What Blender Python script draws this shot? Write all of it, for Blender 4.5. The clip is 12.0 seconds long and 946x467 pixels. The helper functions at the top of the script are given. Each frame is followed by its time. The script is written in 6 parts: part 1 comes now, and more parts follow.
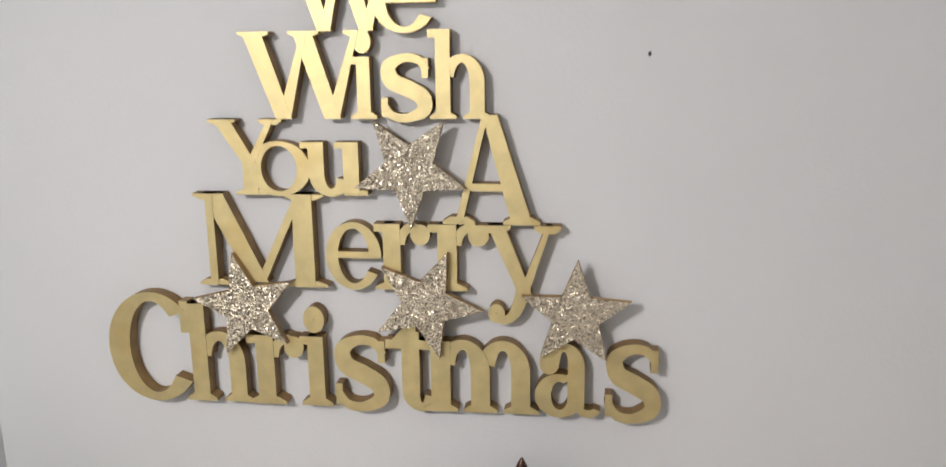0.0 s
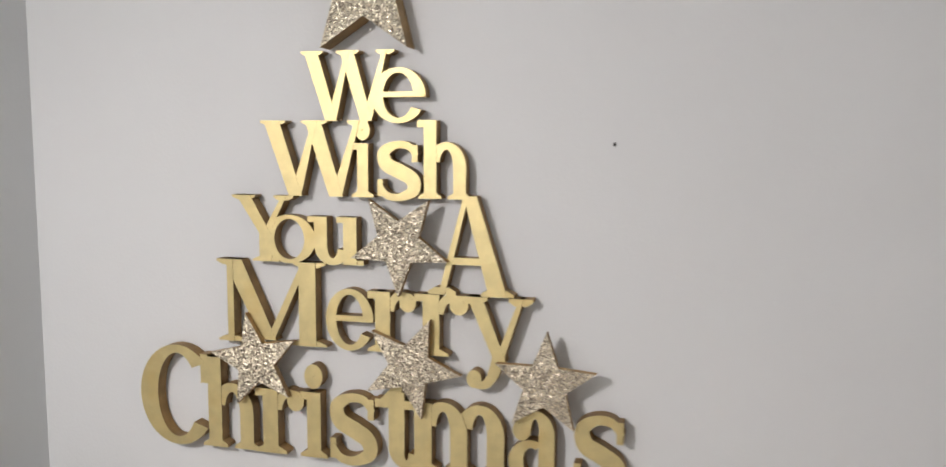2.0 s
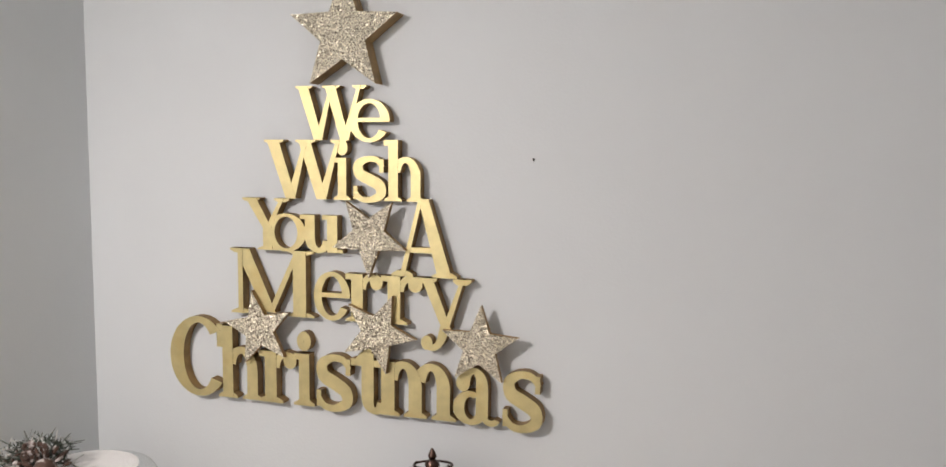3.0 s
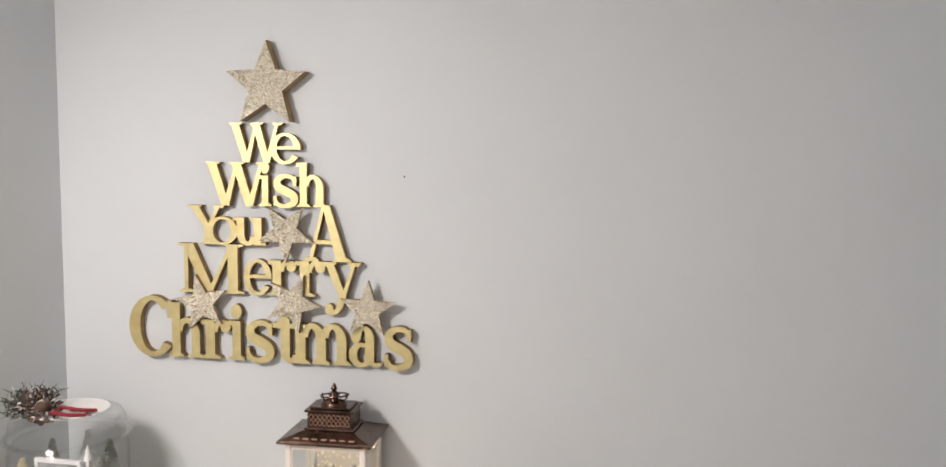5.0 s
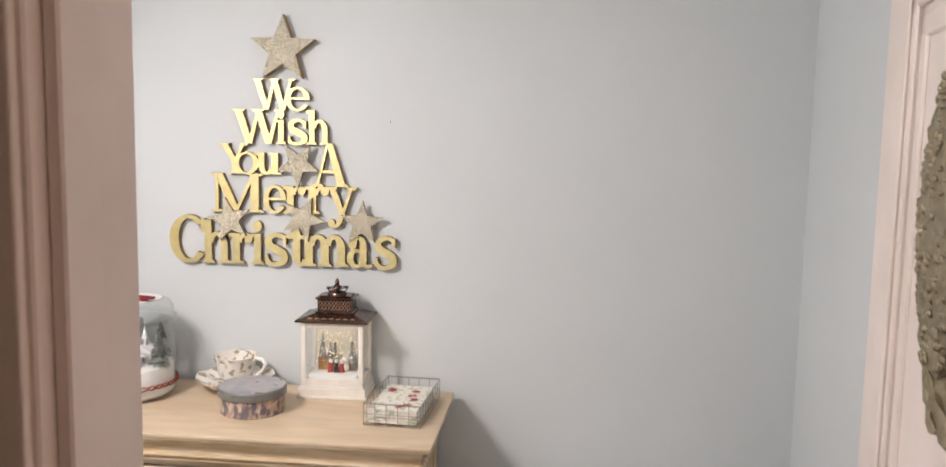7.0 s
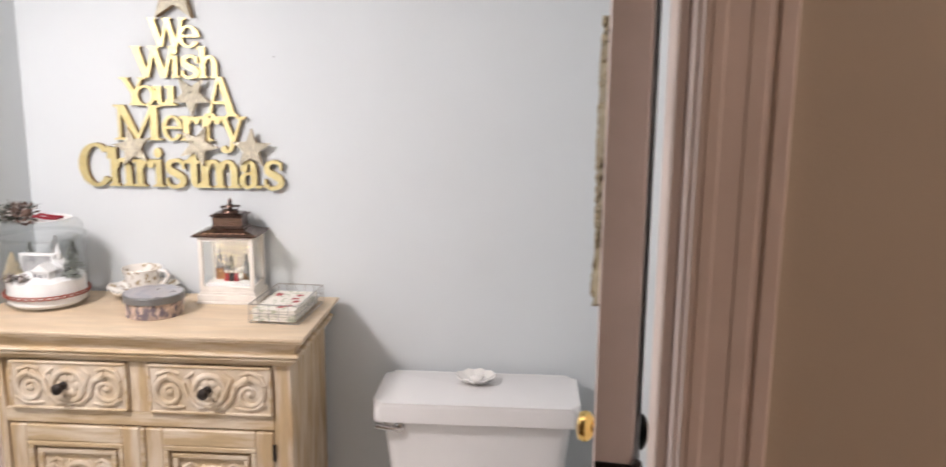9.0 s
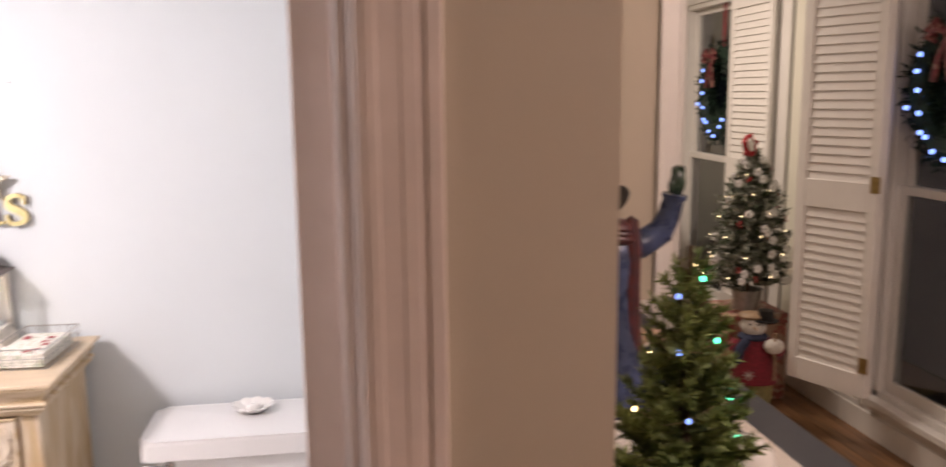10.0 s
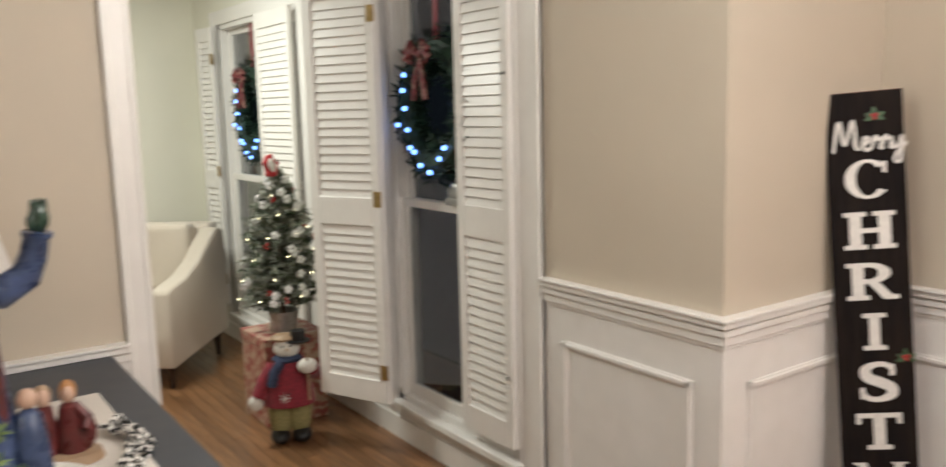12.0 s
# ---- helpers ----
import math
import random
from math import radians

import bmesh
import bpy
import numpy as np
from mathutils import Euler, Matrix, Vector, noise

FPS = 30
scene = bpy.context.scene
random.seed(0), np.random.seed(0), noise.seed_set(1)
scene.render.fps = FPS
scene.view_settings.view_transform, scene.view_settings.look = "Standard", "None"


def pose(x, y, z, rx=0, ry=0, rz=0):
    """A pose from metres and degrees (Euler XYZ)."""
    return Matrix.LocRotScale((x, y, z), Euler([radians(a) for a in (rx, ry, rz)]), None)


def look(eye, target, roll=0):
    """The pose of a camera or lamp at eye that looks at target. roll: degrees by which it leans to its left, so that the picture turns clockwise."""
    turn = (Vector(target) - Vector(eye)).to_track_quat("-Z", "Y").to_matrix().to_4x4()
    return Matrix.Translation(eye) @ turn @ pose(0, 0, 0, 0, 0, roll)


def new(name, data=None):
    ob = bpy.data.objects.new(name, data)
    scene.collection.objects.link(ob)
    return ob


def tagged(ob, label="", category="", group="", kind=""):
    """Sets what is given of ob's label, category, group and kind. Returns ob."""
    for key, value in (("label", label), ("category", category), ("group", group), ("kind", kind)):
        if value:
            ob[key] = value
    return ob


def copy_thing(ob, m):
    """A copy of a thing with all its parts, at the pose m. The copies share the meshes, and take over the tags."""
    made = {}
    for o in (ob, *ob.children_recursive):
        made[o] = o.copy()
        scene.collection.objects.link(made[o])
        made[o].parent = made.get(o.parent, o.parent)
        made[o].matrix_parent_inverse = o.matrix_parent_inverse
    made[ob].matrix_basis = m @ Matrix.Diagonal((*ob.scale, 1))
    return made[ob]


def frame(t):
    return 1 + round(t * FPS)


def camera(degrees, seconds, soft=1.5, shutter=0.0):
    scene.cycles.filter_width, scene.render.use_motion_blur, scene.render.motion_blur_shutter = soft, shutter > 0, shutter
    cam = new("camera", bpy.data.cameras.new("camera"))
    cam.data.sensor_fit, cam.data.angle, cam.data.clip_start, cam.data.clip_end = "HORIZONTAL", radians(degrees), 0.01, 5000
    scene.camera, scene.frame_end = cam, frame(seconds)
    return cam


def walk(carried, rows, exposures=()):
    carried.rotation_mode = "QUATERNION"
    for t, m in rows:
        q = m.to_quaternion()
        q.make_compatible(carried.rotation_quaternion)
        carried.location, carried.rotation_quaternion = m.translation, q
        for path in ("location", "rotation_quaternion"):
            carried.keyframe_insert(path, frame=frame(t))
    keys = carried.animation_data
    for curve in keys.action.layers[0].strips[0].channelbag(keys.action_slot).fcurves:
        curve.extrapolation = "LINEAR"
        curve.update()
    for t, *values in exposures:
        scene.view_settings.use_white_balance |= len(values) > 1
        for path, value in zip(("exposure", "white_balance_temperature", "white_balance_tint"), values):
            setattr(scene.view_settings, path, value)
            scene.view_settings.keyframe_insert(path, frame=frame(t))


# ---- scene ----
cam = camera(59.3, 12.0, shutter=0.5)
PATH = [
    (0, (-0.01, 0.005, 1.56), (-0.267, 1.938, 1.113), -0.7),
    (0.5, (0.018, -0.056, 1.571), (-0.271, 1.887, 1.194), -0.9),
    (1, (0.052, -0.087, 1.563), (-0.306, 1.856, 1.253), -0.8),
    (1.5, (0.075, -0.036, 1.543), (-0.38, 1.897, 1.308), -0.3),
    (2, (0.129, -0.048, 1.55), (-0.394, 1.87, 1.333), 0.3),
    (2.5, (0.256, -0.149, 1.545), (-0.365, 1.743, 1.355), 0.5),
    (2.7, (0.272, -0.191, 1.552), (-0.343, 1.703, 1.359), 0.5),
    (4.5, (0.417, -0.522, 1.562), (-0.047, 1.417, 1.399), 0.4),
    (5, (0.437, -0.66, 1.576), (0.075, 1.3, 1.405), 0.5),
    (5.5, (0.482, -0.812, 1.541), (0.166, 1.159, 1.408), 0.3),
    (6, (0.486, -0.959, 1.538), (0.252, 1.021, 1.381), 0.6),
    (6.5, (0.469, -1.041, 1.522), (0.213, 0.934, 1.337), 0.6),
    (7, (0.437, -1.15, 1.508), (0.24, 0.828, 1.287), 1.1),
    (7.2, (0.472, -1.18, 1.501), (0.253, 0.794, 1.265), 0.7),
    (8.8, (0.685, -1.379, 1.51), (0.514, 0.578, 1.131), 0.8),
    (9, (0.706, -1.388, 1.507), (0.582, 0.573, 1.133), 0.6),
    (9.5, (0.759, -1.399, 1.507), (0.829, 0.568, 1.15), 0.0),
    (10, (0.838, -1.408, 1.51), (1.14, 0.542, 1.179), -0.6),
    (10.5, (0.925, -1.383, 1.499), (1.473, 0.515, 1.189), -1.5),
    (11, (1.023, -1.324, 1.493), (1.796, 0.495, 1.188), -1.6),
    (11.5, (1.129, -1.357, 1.478), (2.086, 0.374, 1.181), -1.6),
    (12, (1.263, -1.44, 1.503), (2.404, 0.175, 1.204), -1.4),
]
EXPOSURES = [(0, -0.90, 6600, 15), (2.5, -0.89, 6680, 15), (5, -0.67, 6740, 15), (7, -0.55, 6700, 15), (9, -0.22, 6480, 16), (9.5, -0.10, 6480, 18), (10, 0.14, 6600, 22), (10.6, 0.66, 6600, 18), (11, 0.74, 6200, 14), (12, 0.88, 5500, 1)]
walk(cam, [(t, look(eye, target, roll)) for t, eye, target, roll in PATH], EXPOSURES)

# ---- world and lights ----
world = bpy.data.worlds.new("night")
scene.world = world
world.use_nodes = True
world.node_tree.nodes["Background"].inputs[0].default_value = (0.013, 0.014, 0.017, 1)
world.node_tree.nodes["Background"].inputs[1].default_value = 0.35


def lamp(name, kind, place, target, power, color, size=0.2, size_y=None):
    data = bpy.data.lights.new(name, kind)
    data.energy, data.color = power, color
    if kind == "AREA":
        data.shape = "RECTANGLE"
        data.size, data.size_y = size, size_y or size
    else:
        data.shadow_soft_size = size
    ob = new(name, data)
    ob.matrix_world = look(place, target)
    return ob


lamp("vanity_lamp", "AREA", (-0.56, -0.32, 1.87), (-0.02, 0.16, 0.0), 22.5, (1.0, 0.94, 0.90), 0.12, 0.2)
lamp("bath_ceiling_lamp", "AREA", (0.35, -0.25, 2.42), (0.35, -0.20, 0), 3.4, (1.0, 0.96, 0.93), 1.2, 0.6)
lamp("foyer_lamp", "POINT", (2.7, -1.9, 2.22), (2.35, -2.1, 0), 42, (1.0, 0.80, 0.69), 0.15)
lamp("dining_lamp", "POINT", (2.05, -0.45, 1.86), (2.05, -0.45, 0), 14.5, (1.0, 0.84, 0.69), 0.30)
lamp("living_room_lamp", "AREA", (1.9, 2.7, 2.38), (2.2, 2.9, 0), 23, (1.0, 0.88, 0.71), 0.5)


# ---- materials ----
def mat(name, color, rough=0.6, metal=0.0, var=0.08, scale=30.0, bump=0.0, bscale=200.0, second=None, sscale=4.0, samount=0.5,
        rvar=0.1, coat=0.0, stretch=(1, 1, 1), emit=0.0, per_piece=0.0, sharp=(0.4, 0.6), sheen=0.0):
    """Principled surface: fine grain, broad stains of a second colour, bump."""
    m = bpy.data.materials.new(name)
    m.use_nodes = True
    nt = m.node_tree
    b = nt.nodes["Principled BSDF"]
    N, L = nt.nodes.new, nt.links.new
    co = N("ShaderNodeTexCoord")
    mp = N("ShaderNodeMapping")
    mp.inputs["Scale"].default_value = stretch
    L(co.outputs["Object"], mp.inputs[0])
    n1 = N("ShaderNodeTexNoise")
    n1.inputs["Scale"].default_value, n1.inputs["Detail"].default_value = scale, 6
    L(mp.outputs[0], n1.inputs["Vector"])
    ramp = N("ShaderNodeMix")
    ramp.data_type = "RGBA"
    c = Vector(color)
    ramp.inputs["A"].default_value = (*(c * (1 - var)), 1)
    ramp.inputs["B"].default_value = (*[min(1, k) for k in c * (1 + var)], 1)
    st = N("ShaderNodeMapRange")
    st.inputs["From Min"].default_value, st.inputs["From Max"].default_value = 0.35, 0.65
    L(n1.outputs[0], st.inputs[0])
    L(st.outputs[0], ramp.inputs["Factor"])
    out = ramp.outputs["Result"]
    if second is not None:
        n2 = N("ShaderNodeTexNoise")
        n2.inputs["Scale"].default_value, n2.inputs["Detail"].default_value = sscale, 5
        L(mp.outputs[0], n2.inputs["Vector"])
        r2 = N("ShaderNodeMapRange")
        r2.inputs["From Min"].default_value, r2.inputs["From Max"].default_value = sharp
        r2.inputs["To Max"].default_value = samount
        L(n2.outputs[0], r2.inputs[0])
        mx = N("ShaderNodeMix")
        mx.data_type = "RGBA"
        L(r2.outputs[0], mx.inputs["Factor"])
        L(out, mx.inputs["A"])
        mx.inputs["B"].default_value = (*second, 1)
        out = mx.outputs["Result"]
    if per_piece:
        oi = N("ShaderNodeObjectInfo")
        hs = N("ShaderNodeHueSaturation")
        mr = N("ShaderNodeMapRange")
        mr.inputs["To Min"].default_value, mr.inputs["To Max"].default_value = 1 - per_piece, 1 + per_piece
        L(oi.outputs["Random"], mr.inputs[0])
        L(mr.outputs[0], hs.inputs["Value"])
        L(out, hs.inputs["Color"])
        out = hs.outputs[0]
    L(out, b.inputs["Base Color"])
    rr = N("ShaderNodeMapRange")
    rr.inputs["To Min"].default_value, rr.inputs["To Max"].default_value = max(0.02, rough - rvar), min(1, rough + rvar)
    L(n1.outputs[0], rr.inputs[0])
    L(rr.outputs[0], b.inputs["Roughness"])
    b.inputs["Metallic"].default_value = metal
    b.inputs["Coat Weight"].default_value = coat
    b.inputs["Sheen Weight"].default_value = sheen
    if bump:
        nb = N("ShaderNodeTexNoise")
        nb.inputs["Scale"].default_value, nb.inputs["Detail"].default_value = bscale, 3
        L(mp.outputs[0], nb.inputs["Vector"])
        bp = N("ShaderNodeBump")
        bp.inputs["Strength"].default_value, bp.inputs["Distance"].default_value = bump, 0.002
        L(nb.outputs[0], bp.inputs["Height"])
        L(bp.outputs[0], b.inputs["Normal"])
    if emit:
        b.inputs["Emission Color"].default_value = (*color, 1)
        b.inputs["Emission Strength"].default_value = emit
    return m


def gold_leaf():
    """Gold foil over wood: crackle creases, worn patches of darker size."""
    m = mat("gold_leaf", (0.70, 0.60, 0.31), 0.46, 0.74, 0.07, 60, 0.10, 90, (0.66, 0.49, 0.20), 16, 0.5, 0.08, sharp=(0.55, 0.70))
    nt = m.node_tree
    b = nt.nodes["Principled BSDF"]
    v = nt.nodes.new("ShaderNodeTexVoronoi")
    v.feature = "DISTANCE_TO_EDGE"
    v.inputs["Scale"].default_value = 120
    n = nt.nodes.new("ShaderNodeTexNoise")
    n.inputs["Scale"].default_value = 25
    co = nt.nodes.new("ShaderNodeTexCoord")
    ad = nt.nodes.new("ShaderNodeMix")
    ad.data_type = "VECTOR"
    ad.inputs["Factor"].default_value = 0.06
    nt.links.new(co.outputs["Object"], n.inputs["Vector"])
    nt.links.new(co.outputs["Object"], ad.inputs["A"])
    nt.links.new(n.outputs["Color"], ad.inputs["B"])
    nt.links.new(ad.outputs["Result"], v.inputs["Vector"])
    r = nt.nodes.new("ShaderNodeMapRange")
    r.inputs["From Max"].default_value = 0.05
    nt.links.new(v.outputs["Distance"], r.inputs[0])
    bp = nt.nodes.new("ShaderNodeBump")
    bp.inputs["Strength"].default_value, bp.inputs["Distance"].default_value = 0.22, 0.0003
    nt.links.new(r.outputs[0], bp.inputs["Height"])
    nt.links.new(bp.outputs[0], b.inputs["Normal"])
    return m


def glitter(name, color, scale=1250):
    """Loose glitter: every grain has its own tilt and brightness."""
    m = bpy.data.materials.new(name)
    m.use_nodes = True
    nt = m.node_tree
    b = nt.nodes["Principled BSDF"]
    N, L = nt.nodes.new, nt.links.new
    co, v = N("ShaderNodeTexCoord"), N("ShaderNodeTexVoronoi")
    v.inputs["Scale"].default_value = scale
    L(co.outputs["Object"], v.inputs["Vector"])
    hs = N("ShaderNodeSeparateColor")
    L(v.outputs["Color"], hs.inputs[0])
    mr = N("ShaderNodeMapRange")
    mr.inputs["To Min"].default_value, mr.inputs["To Max"].default_value = 0.0, 1.0
    v2, s2, av = N("ShaderNodeTexVoronoi"), N("ShaderNodeSeparateColor"), N("ShaderNodeMix")
    v2.inputs["Scale"].default_value = scale * 0.5
    L(co.outputs["Object"], v2.inputs["Vector"])
    L(v2.outputs["Color"], s2.inputs[0])
    av.inputs["Factor"].default_value = 0.35
    L(hs.outputs[0], av.inputs["A"])
    L(s2.outputs[0], av.inputs["B"])
    mr.inputs["From Min"].default_value, mr.inputs["From Max"].default_value = 0.15, 0.85
    L(av.outputs[0], mr.inputs[0])
    mx = N("ShaderNodeMix")
    mx.data_type = "RGBA"
    c = Vector(color)
    mx.inputs["A"].default_value = (*(c * 0.18), 1)
    mx.inputs["B"].default_value = (*[min(1, k) for k in c * 1.85], 1)
    L(mr.outputs[0], mx.inputs["Factor"])
    L(mx.outputs["Result"], b.inputs["Base Color"])
    b.inputs["Metallic"].default_value, b.inputs["Roughness"].default_value = 0.8, 0.32
    geo, ma, ad, no = N("ShaderNodeNewGeometry"), N("ShaderNodeVectorMath"), N("ShaderNodeVectorMath"), N("ShaderNodeVectorMath")
    ma.operation, ad.operation, no.operation = "MULTIPLY_ADD", "ADD", "NORMALIZE"
    ma.inputs[1].default_value, ma.inputs[2].default_value = (1.1, 1.1, 1.1), (-0.55, -0.55, -0.55)
    L(v.outputs["Color"], ma.inputs[0])
    L(ma.outputs[0], ad.inputs[0])
    L(geo.outputs["Normal"], ad.inputs[1])
    L(ad.outputs[0], no.inputs[0])
    L(no.outputs[0], b.inputs["Normal"])
    return m


def plaid(name):
    """Dark red painted cloth crossed by navy and brick lines, glazed."""
    m = mat(name, (0.060, 0.010, 0.012), 0.36, 0, 0.4, 45, 0.3, 90)
    nt = m.node_tree
    N, L = nt.nodes.new, nt.links.new
    b = nt.nodes["Principled BSDF"]
    src = b.inputs["Base Color"].links[0].from_socket
    co = N("ShaderNodeTexCoord")
    for ax, sc, tint in (("X", 13, (0.020, 0.020, 0.045)), ("Z", 12, (0.024, 0.018, 0.03)), ("X", 31, (0.20, 0.05, 0.04))):
        w = N("ShaderNodeTexWave")
        w.bands_direction = ax
        w.inputs["Scale"].default_value, w.inputs["Distortion"].default_value = sc, 1.5
        L(co.outputs["Object"], w.inputs["Vector"])
        r = N("ShaderNodeMapRange")
        r.inputs["From Min"].default_value, r.inputs["From Max"].default_value, r.inputs["To Max"].default_value = 0.5, 0.95, 0.5
        L(w.outputs["Fac"], r.inputs[0])
        mx = N("ShaderNodeMix")
        mx.data_type = "RGBA"
        L(r.outputs[0], mx.inputs["Factor"])
        L(src, mx.inputs["A"])
        mx.inputs["B"].default_value = (*tint, 1)
        src = mx.outputs["Result"]
    L(src, b.inputs["Base Color"])
    return m


def glass(name, tint=(1, 1, 1), rough=0.0, base=0.03, rim=0.75):
    """Thin clear sheet: see-through straight on, a mirror at the rim."""
    m = bpy.data.materials.new(name)
    m.use_nodes = True
    nt = m.node_tree
    nt.nodes.clear()
    o, tr, gl, mx, lw, pw, mr = [nt.nodes.new("ShaderNode" + k) for k in ("OutputMaterial", "BsdfTransparent", "BsdfGlossy", "MixShader", "LayerWeight", "Math", "MapRange")]
    tr.inputs[0].default_value = (*tint, 1)
    gl.inputs["Roughness"].default_value = rough
    lw.inputs["Blend"].default_value = 0.5
    pw.operation = "POWER"
    pw.inputs[1].default_value = 3.5
    mr.inputs["To Min"].default_value, mr.inputs["To Max"].default_value = base, rim
    nt.links.new(lw.outputs["Facing"], pw.inputs[0])
    nt.links.new(pw.outputs[0], mr.inputs[0])
    nt.links.new(mr.outputs[0], mx.inputs[0])
    nt.links.new(tr.outputs[0], mx.inputs[1])
    nt.links.new(gl.outputs[0], mx.inputs[2])
    nt.links.new(mx.outputs[0], o.inputs[0])
    return m


M = {}
M["blue_wall"] = mat("blue_wall_paint", (0.66, 0.70, 0.715), 0.68, 0, 0.015, 3, 0.12, 260, rvar=0.06)
M["beige_wall"] = mat("beige_wall_paint", (0.56, 0.495, 0.395), 0.62, 0, 0.02, 3, 0.12, 260, rvar=0.06)
M["green_wall"] = mat("pale_green_wall_paint", (0.81, 0.79, 0.68), 0.62, 0, 0.02, 3, 0.1, 260, rvar=0.06)
M["white_trim"] = mat("white_trim_paint", (0.85, 0.825, 0.79), 0.35, 0, 0.02, 12, 0.06, 120, (0.77, 0.74, 0.69), 5, 0.25, 0.08)
M["pink_trim"] = mat("worn_trim_paint", (0.84, 0.74, 0.69), 0.4, 0, 0.03, 14, 0.08, 100, (0.62, 0.54, 0.48), 5, 0.3, 0.08)
M["ceiling"] = mat("ceiling_paint", (0.78, 0.77, 0.75), 0.8, 0, 0.02, 8, 0.2, 90)
M["floor_oak"] = mat("oak_plank", (0.235, 0.122, 0.055), 0.32, 0, 0.25, 9, 0.12, 40, (0.13, 0.06, 0.025), 3, 0.5, 0.1, 0.15, (5, 0.6, 5), per_piece=0.22)
M["floor_gap"] = mat("floor_joint", (0.05, 0.025, 0.012), 0.6)
M["tile"] = mat("bath_floor_tile", (0.78, 0.76, 0.72), 0.3, 0, 0.05, 10)
M["gold"] = gold_leaf()
M["gold_edge"] = mat("brown_gilt_edge", (0.30, 0.19, 0.07), 0.5, 0.55, 0.2, 60, 0.2, 150, (0.16, 0.09, 0.035), 20, 0.5)
M["glitter"] = glitter("champagne_glitter", (0.60, 0.505, 0.40), 1300)
M["star_edge"] = mat("star_board_edge", (0.33, 0.22, 0.10), 0.6, 0.2, 0.2, 60)
M["wash_wood"] = mat("whitewashed_mango_wood", (0.52, 0.385, 0.225), 0.58, 0, 0.09, 14, 0.3, 60, (0.69, 0.60, 0.48), 7, 0.75, 0.1, 0, (1, 6, 7), sharp=(0.42, 0.62))
M["wash_upright"] = mat("whitewashed_upright_grain", (0.50, 0.36, 0.205), 0.58, 0, 0.10, 14, 0.3, 60, (0.69, 0.60, 0.48), 6, 0.75, 0.1, 0, (6, 6, 0.9), sharp=(0.44, 0.62))
M["wash_top"] = mat("pale_scrubbed_wood_top", (0.63, 0.505, 0.36), 0.5, 0, 0.09, 10, 0.15, 60, (0.54, 0.40, 0.26), 4, 0.4, 0.1, 0, (1, 4, 4))
M["tree_cream"] = mat("cream_bristles", (0.72, 0.64, 0.47), 0.9, 0, 0.15, 60)
M["carved"] = mat("chalky_carved_wood", (0.66, 0.57, 0.46), 0.75, 0, 0.12, 30, 0.3, 120, (0.48, 0.35, 0.2), 14, 0.6)
M["dark_knob"] = mat("aged_bronze", (0.06, 0.05, 0.045), 0.32, 0.85, 0.3, 60)
M["porcelain"] = mat("white_porcelain", (0.80, 0.79, 0.78), 0.12, 0, 0.01, 8, coat=0.5, rvar=0.03)
M["chrome"] = mat("chrome", (0.55, 0.54, 0.53), 0.15, 1.0, 0.05, 20)
M["brass"] = mat("polished_brass", (0.83, 0.58, 0.20), 0.16, 1.0, 0.06, 20, rvar=0.05)
M["wire"] = mat("grey_wire", (0.42, 0.41, 0.40), 0.35, 0.9, 0.1, 60)
M["glass"] = glass("clear_glass", (0.97, 0.98, 0.98))
M["pane"] = glass("window_glass", (0.85, 0.87, 0.88), 0.01, 0.12, 0.85)
M["snow"] = mat("artificial_snow", (0.86, 0.86, 0.86), 0.8, 0, 0.03, 60, 0.6, 260)
M["cream"] = mat("cream_distressed_paint", (0.80, 0.76, 0.70), 0.45, 0, 0.04, 30, 0.15, 120, (0.60, 0.52, 0.44), 20, 0.3, sharp=(0.58, 0.7))
M["bronze"] = mat("brown_bronze_paint", (0.060, 0.034, 0.026), 0.24, 0.75, 0.3, 50, 0.3, 150, (0.17, 0.10, 0.075), 25, 0.5)
M["bronze_light"] = mat("rubbed_copper_edge", (0.42, 0.26, 0.18), 0.35, 0.7, 0.2, 50)
M["red"] = mat("red_cloth", (0.38, 0.025, 0.03), 0.8, 0, 0.25, 80, 0.4, 400, sheen=0.2)
M["braid"] = mat("rust_braid", (0.26, 0.055, 0.035), 0.8, 0, 0.3, 200)
M["coat_red"] = mat("dark_red_felt", (0.21, 0.016, 0.03), 0.85, 0, 0.25, 80, 0.4, 400, sheen=0.2)
M["bow_red"] = mat("plaid_bow_cloth", (0.11, 0.014, 0.018), 0.7, 0, 0.4, 40, second=(0.34, 0.20, 0.15), sscale=45, samount=0.6, sharp=(0.55, 0.60))
M["deep_red"] = mat("deep_red_satin", (0.24, 0.012, 0.025), 0.4, 0, 0.2, 40)
M["red_paint"] = mat("glossy_red_resin", (0.11, 0.018, 0.017), 0.3, 0, 0.3, 40, 0.2, 80, (0.08, 0.02, 0.02), 12, 0.6)
M["blue_paint"] = mat("glossy_blue_resin", (0.045, 0.065, 0.14), 0.28, 0, 0.3, 40, 0.2, 80, (0.02, 0.03, 0.06), 12, 0.5)
M["black_paint"] = mat("black_resin", (0.013, 0.012, 0.013), 0.45, 0, 0.3, 40)
M["dark_green"] = mat("dark_green_resin", (0.02, 0.04, 0.026), 0.25, 0, 0.3, 40)
M["plaid_red"] = plaid("red_plaid_resin")
M["skin_paint"] = mat("pale_resin", (0.50, 0.33, 0.24), 0.4, 0, 0.1, 40)
M["tan_paint"] = mat("tan_resin", (0.42, 0.30, 0.19), 0.45, 0, 0.25, 60, 0.3, 90, (0.2, 0.12, 0.07), 30, 0.5)
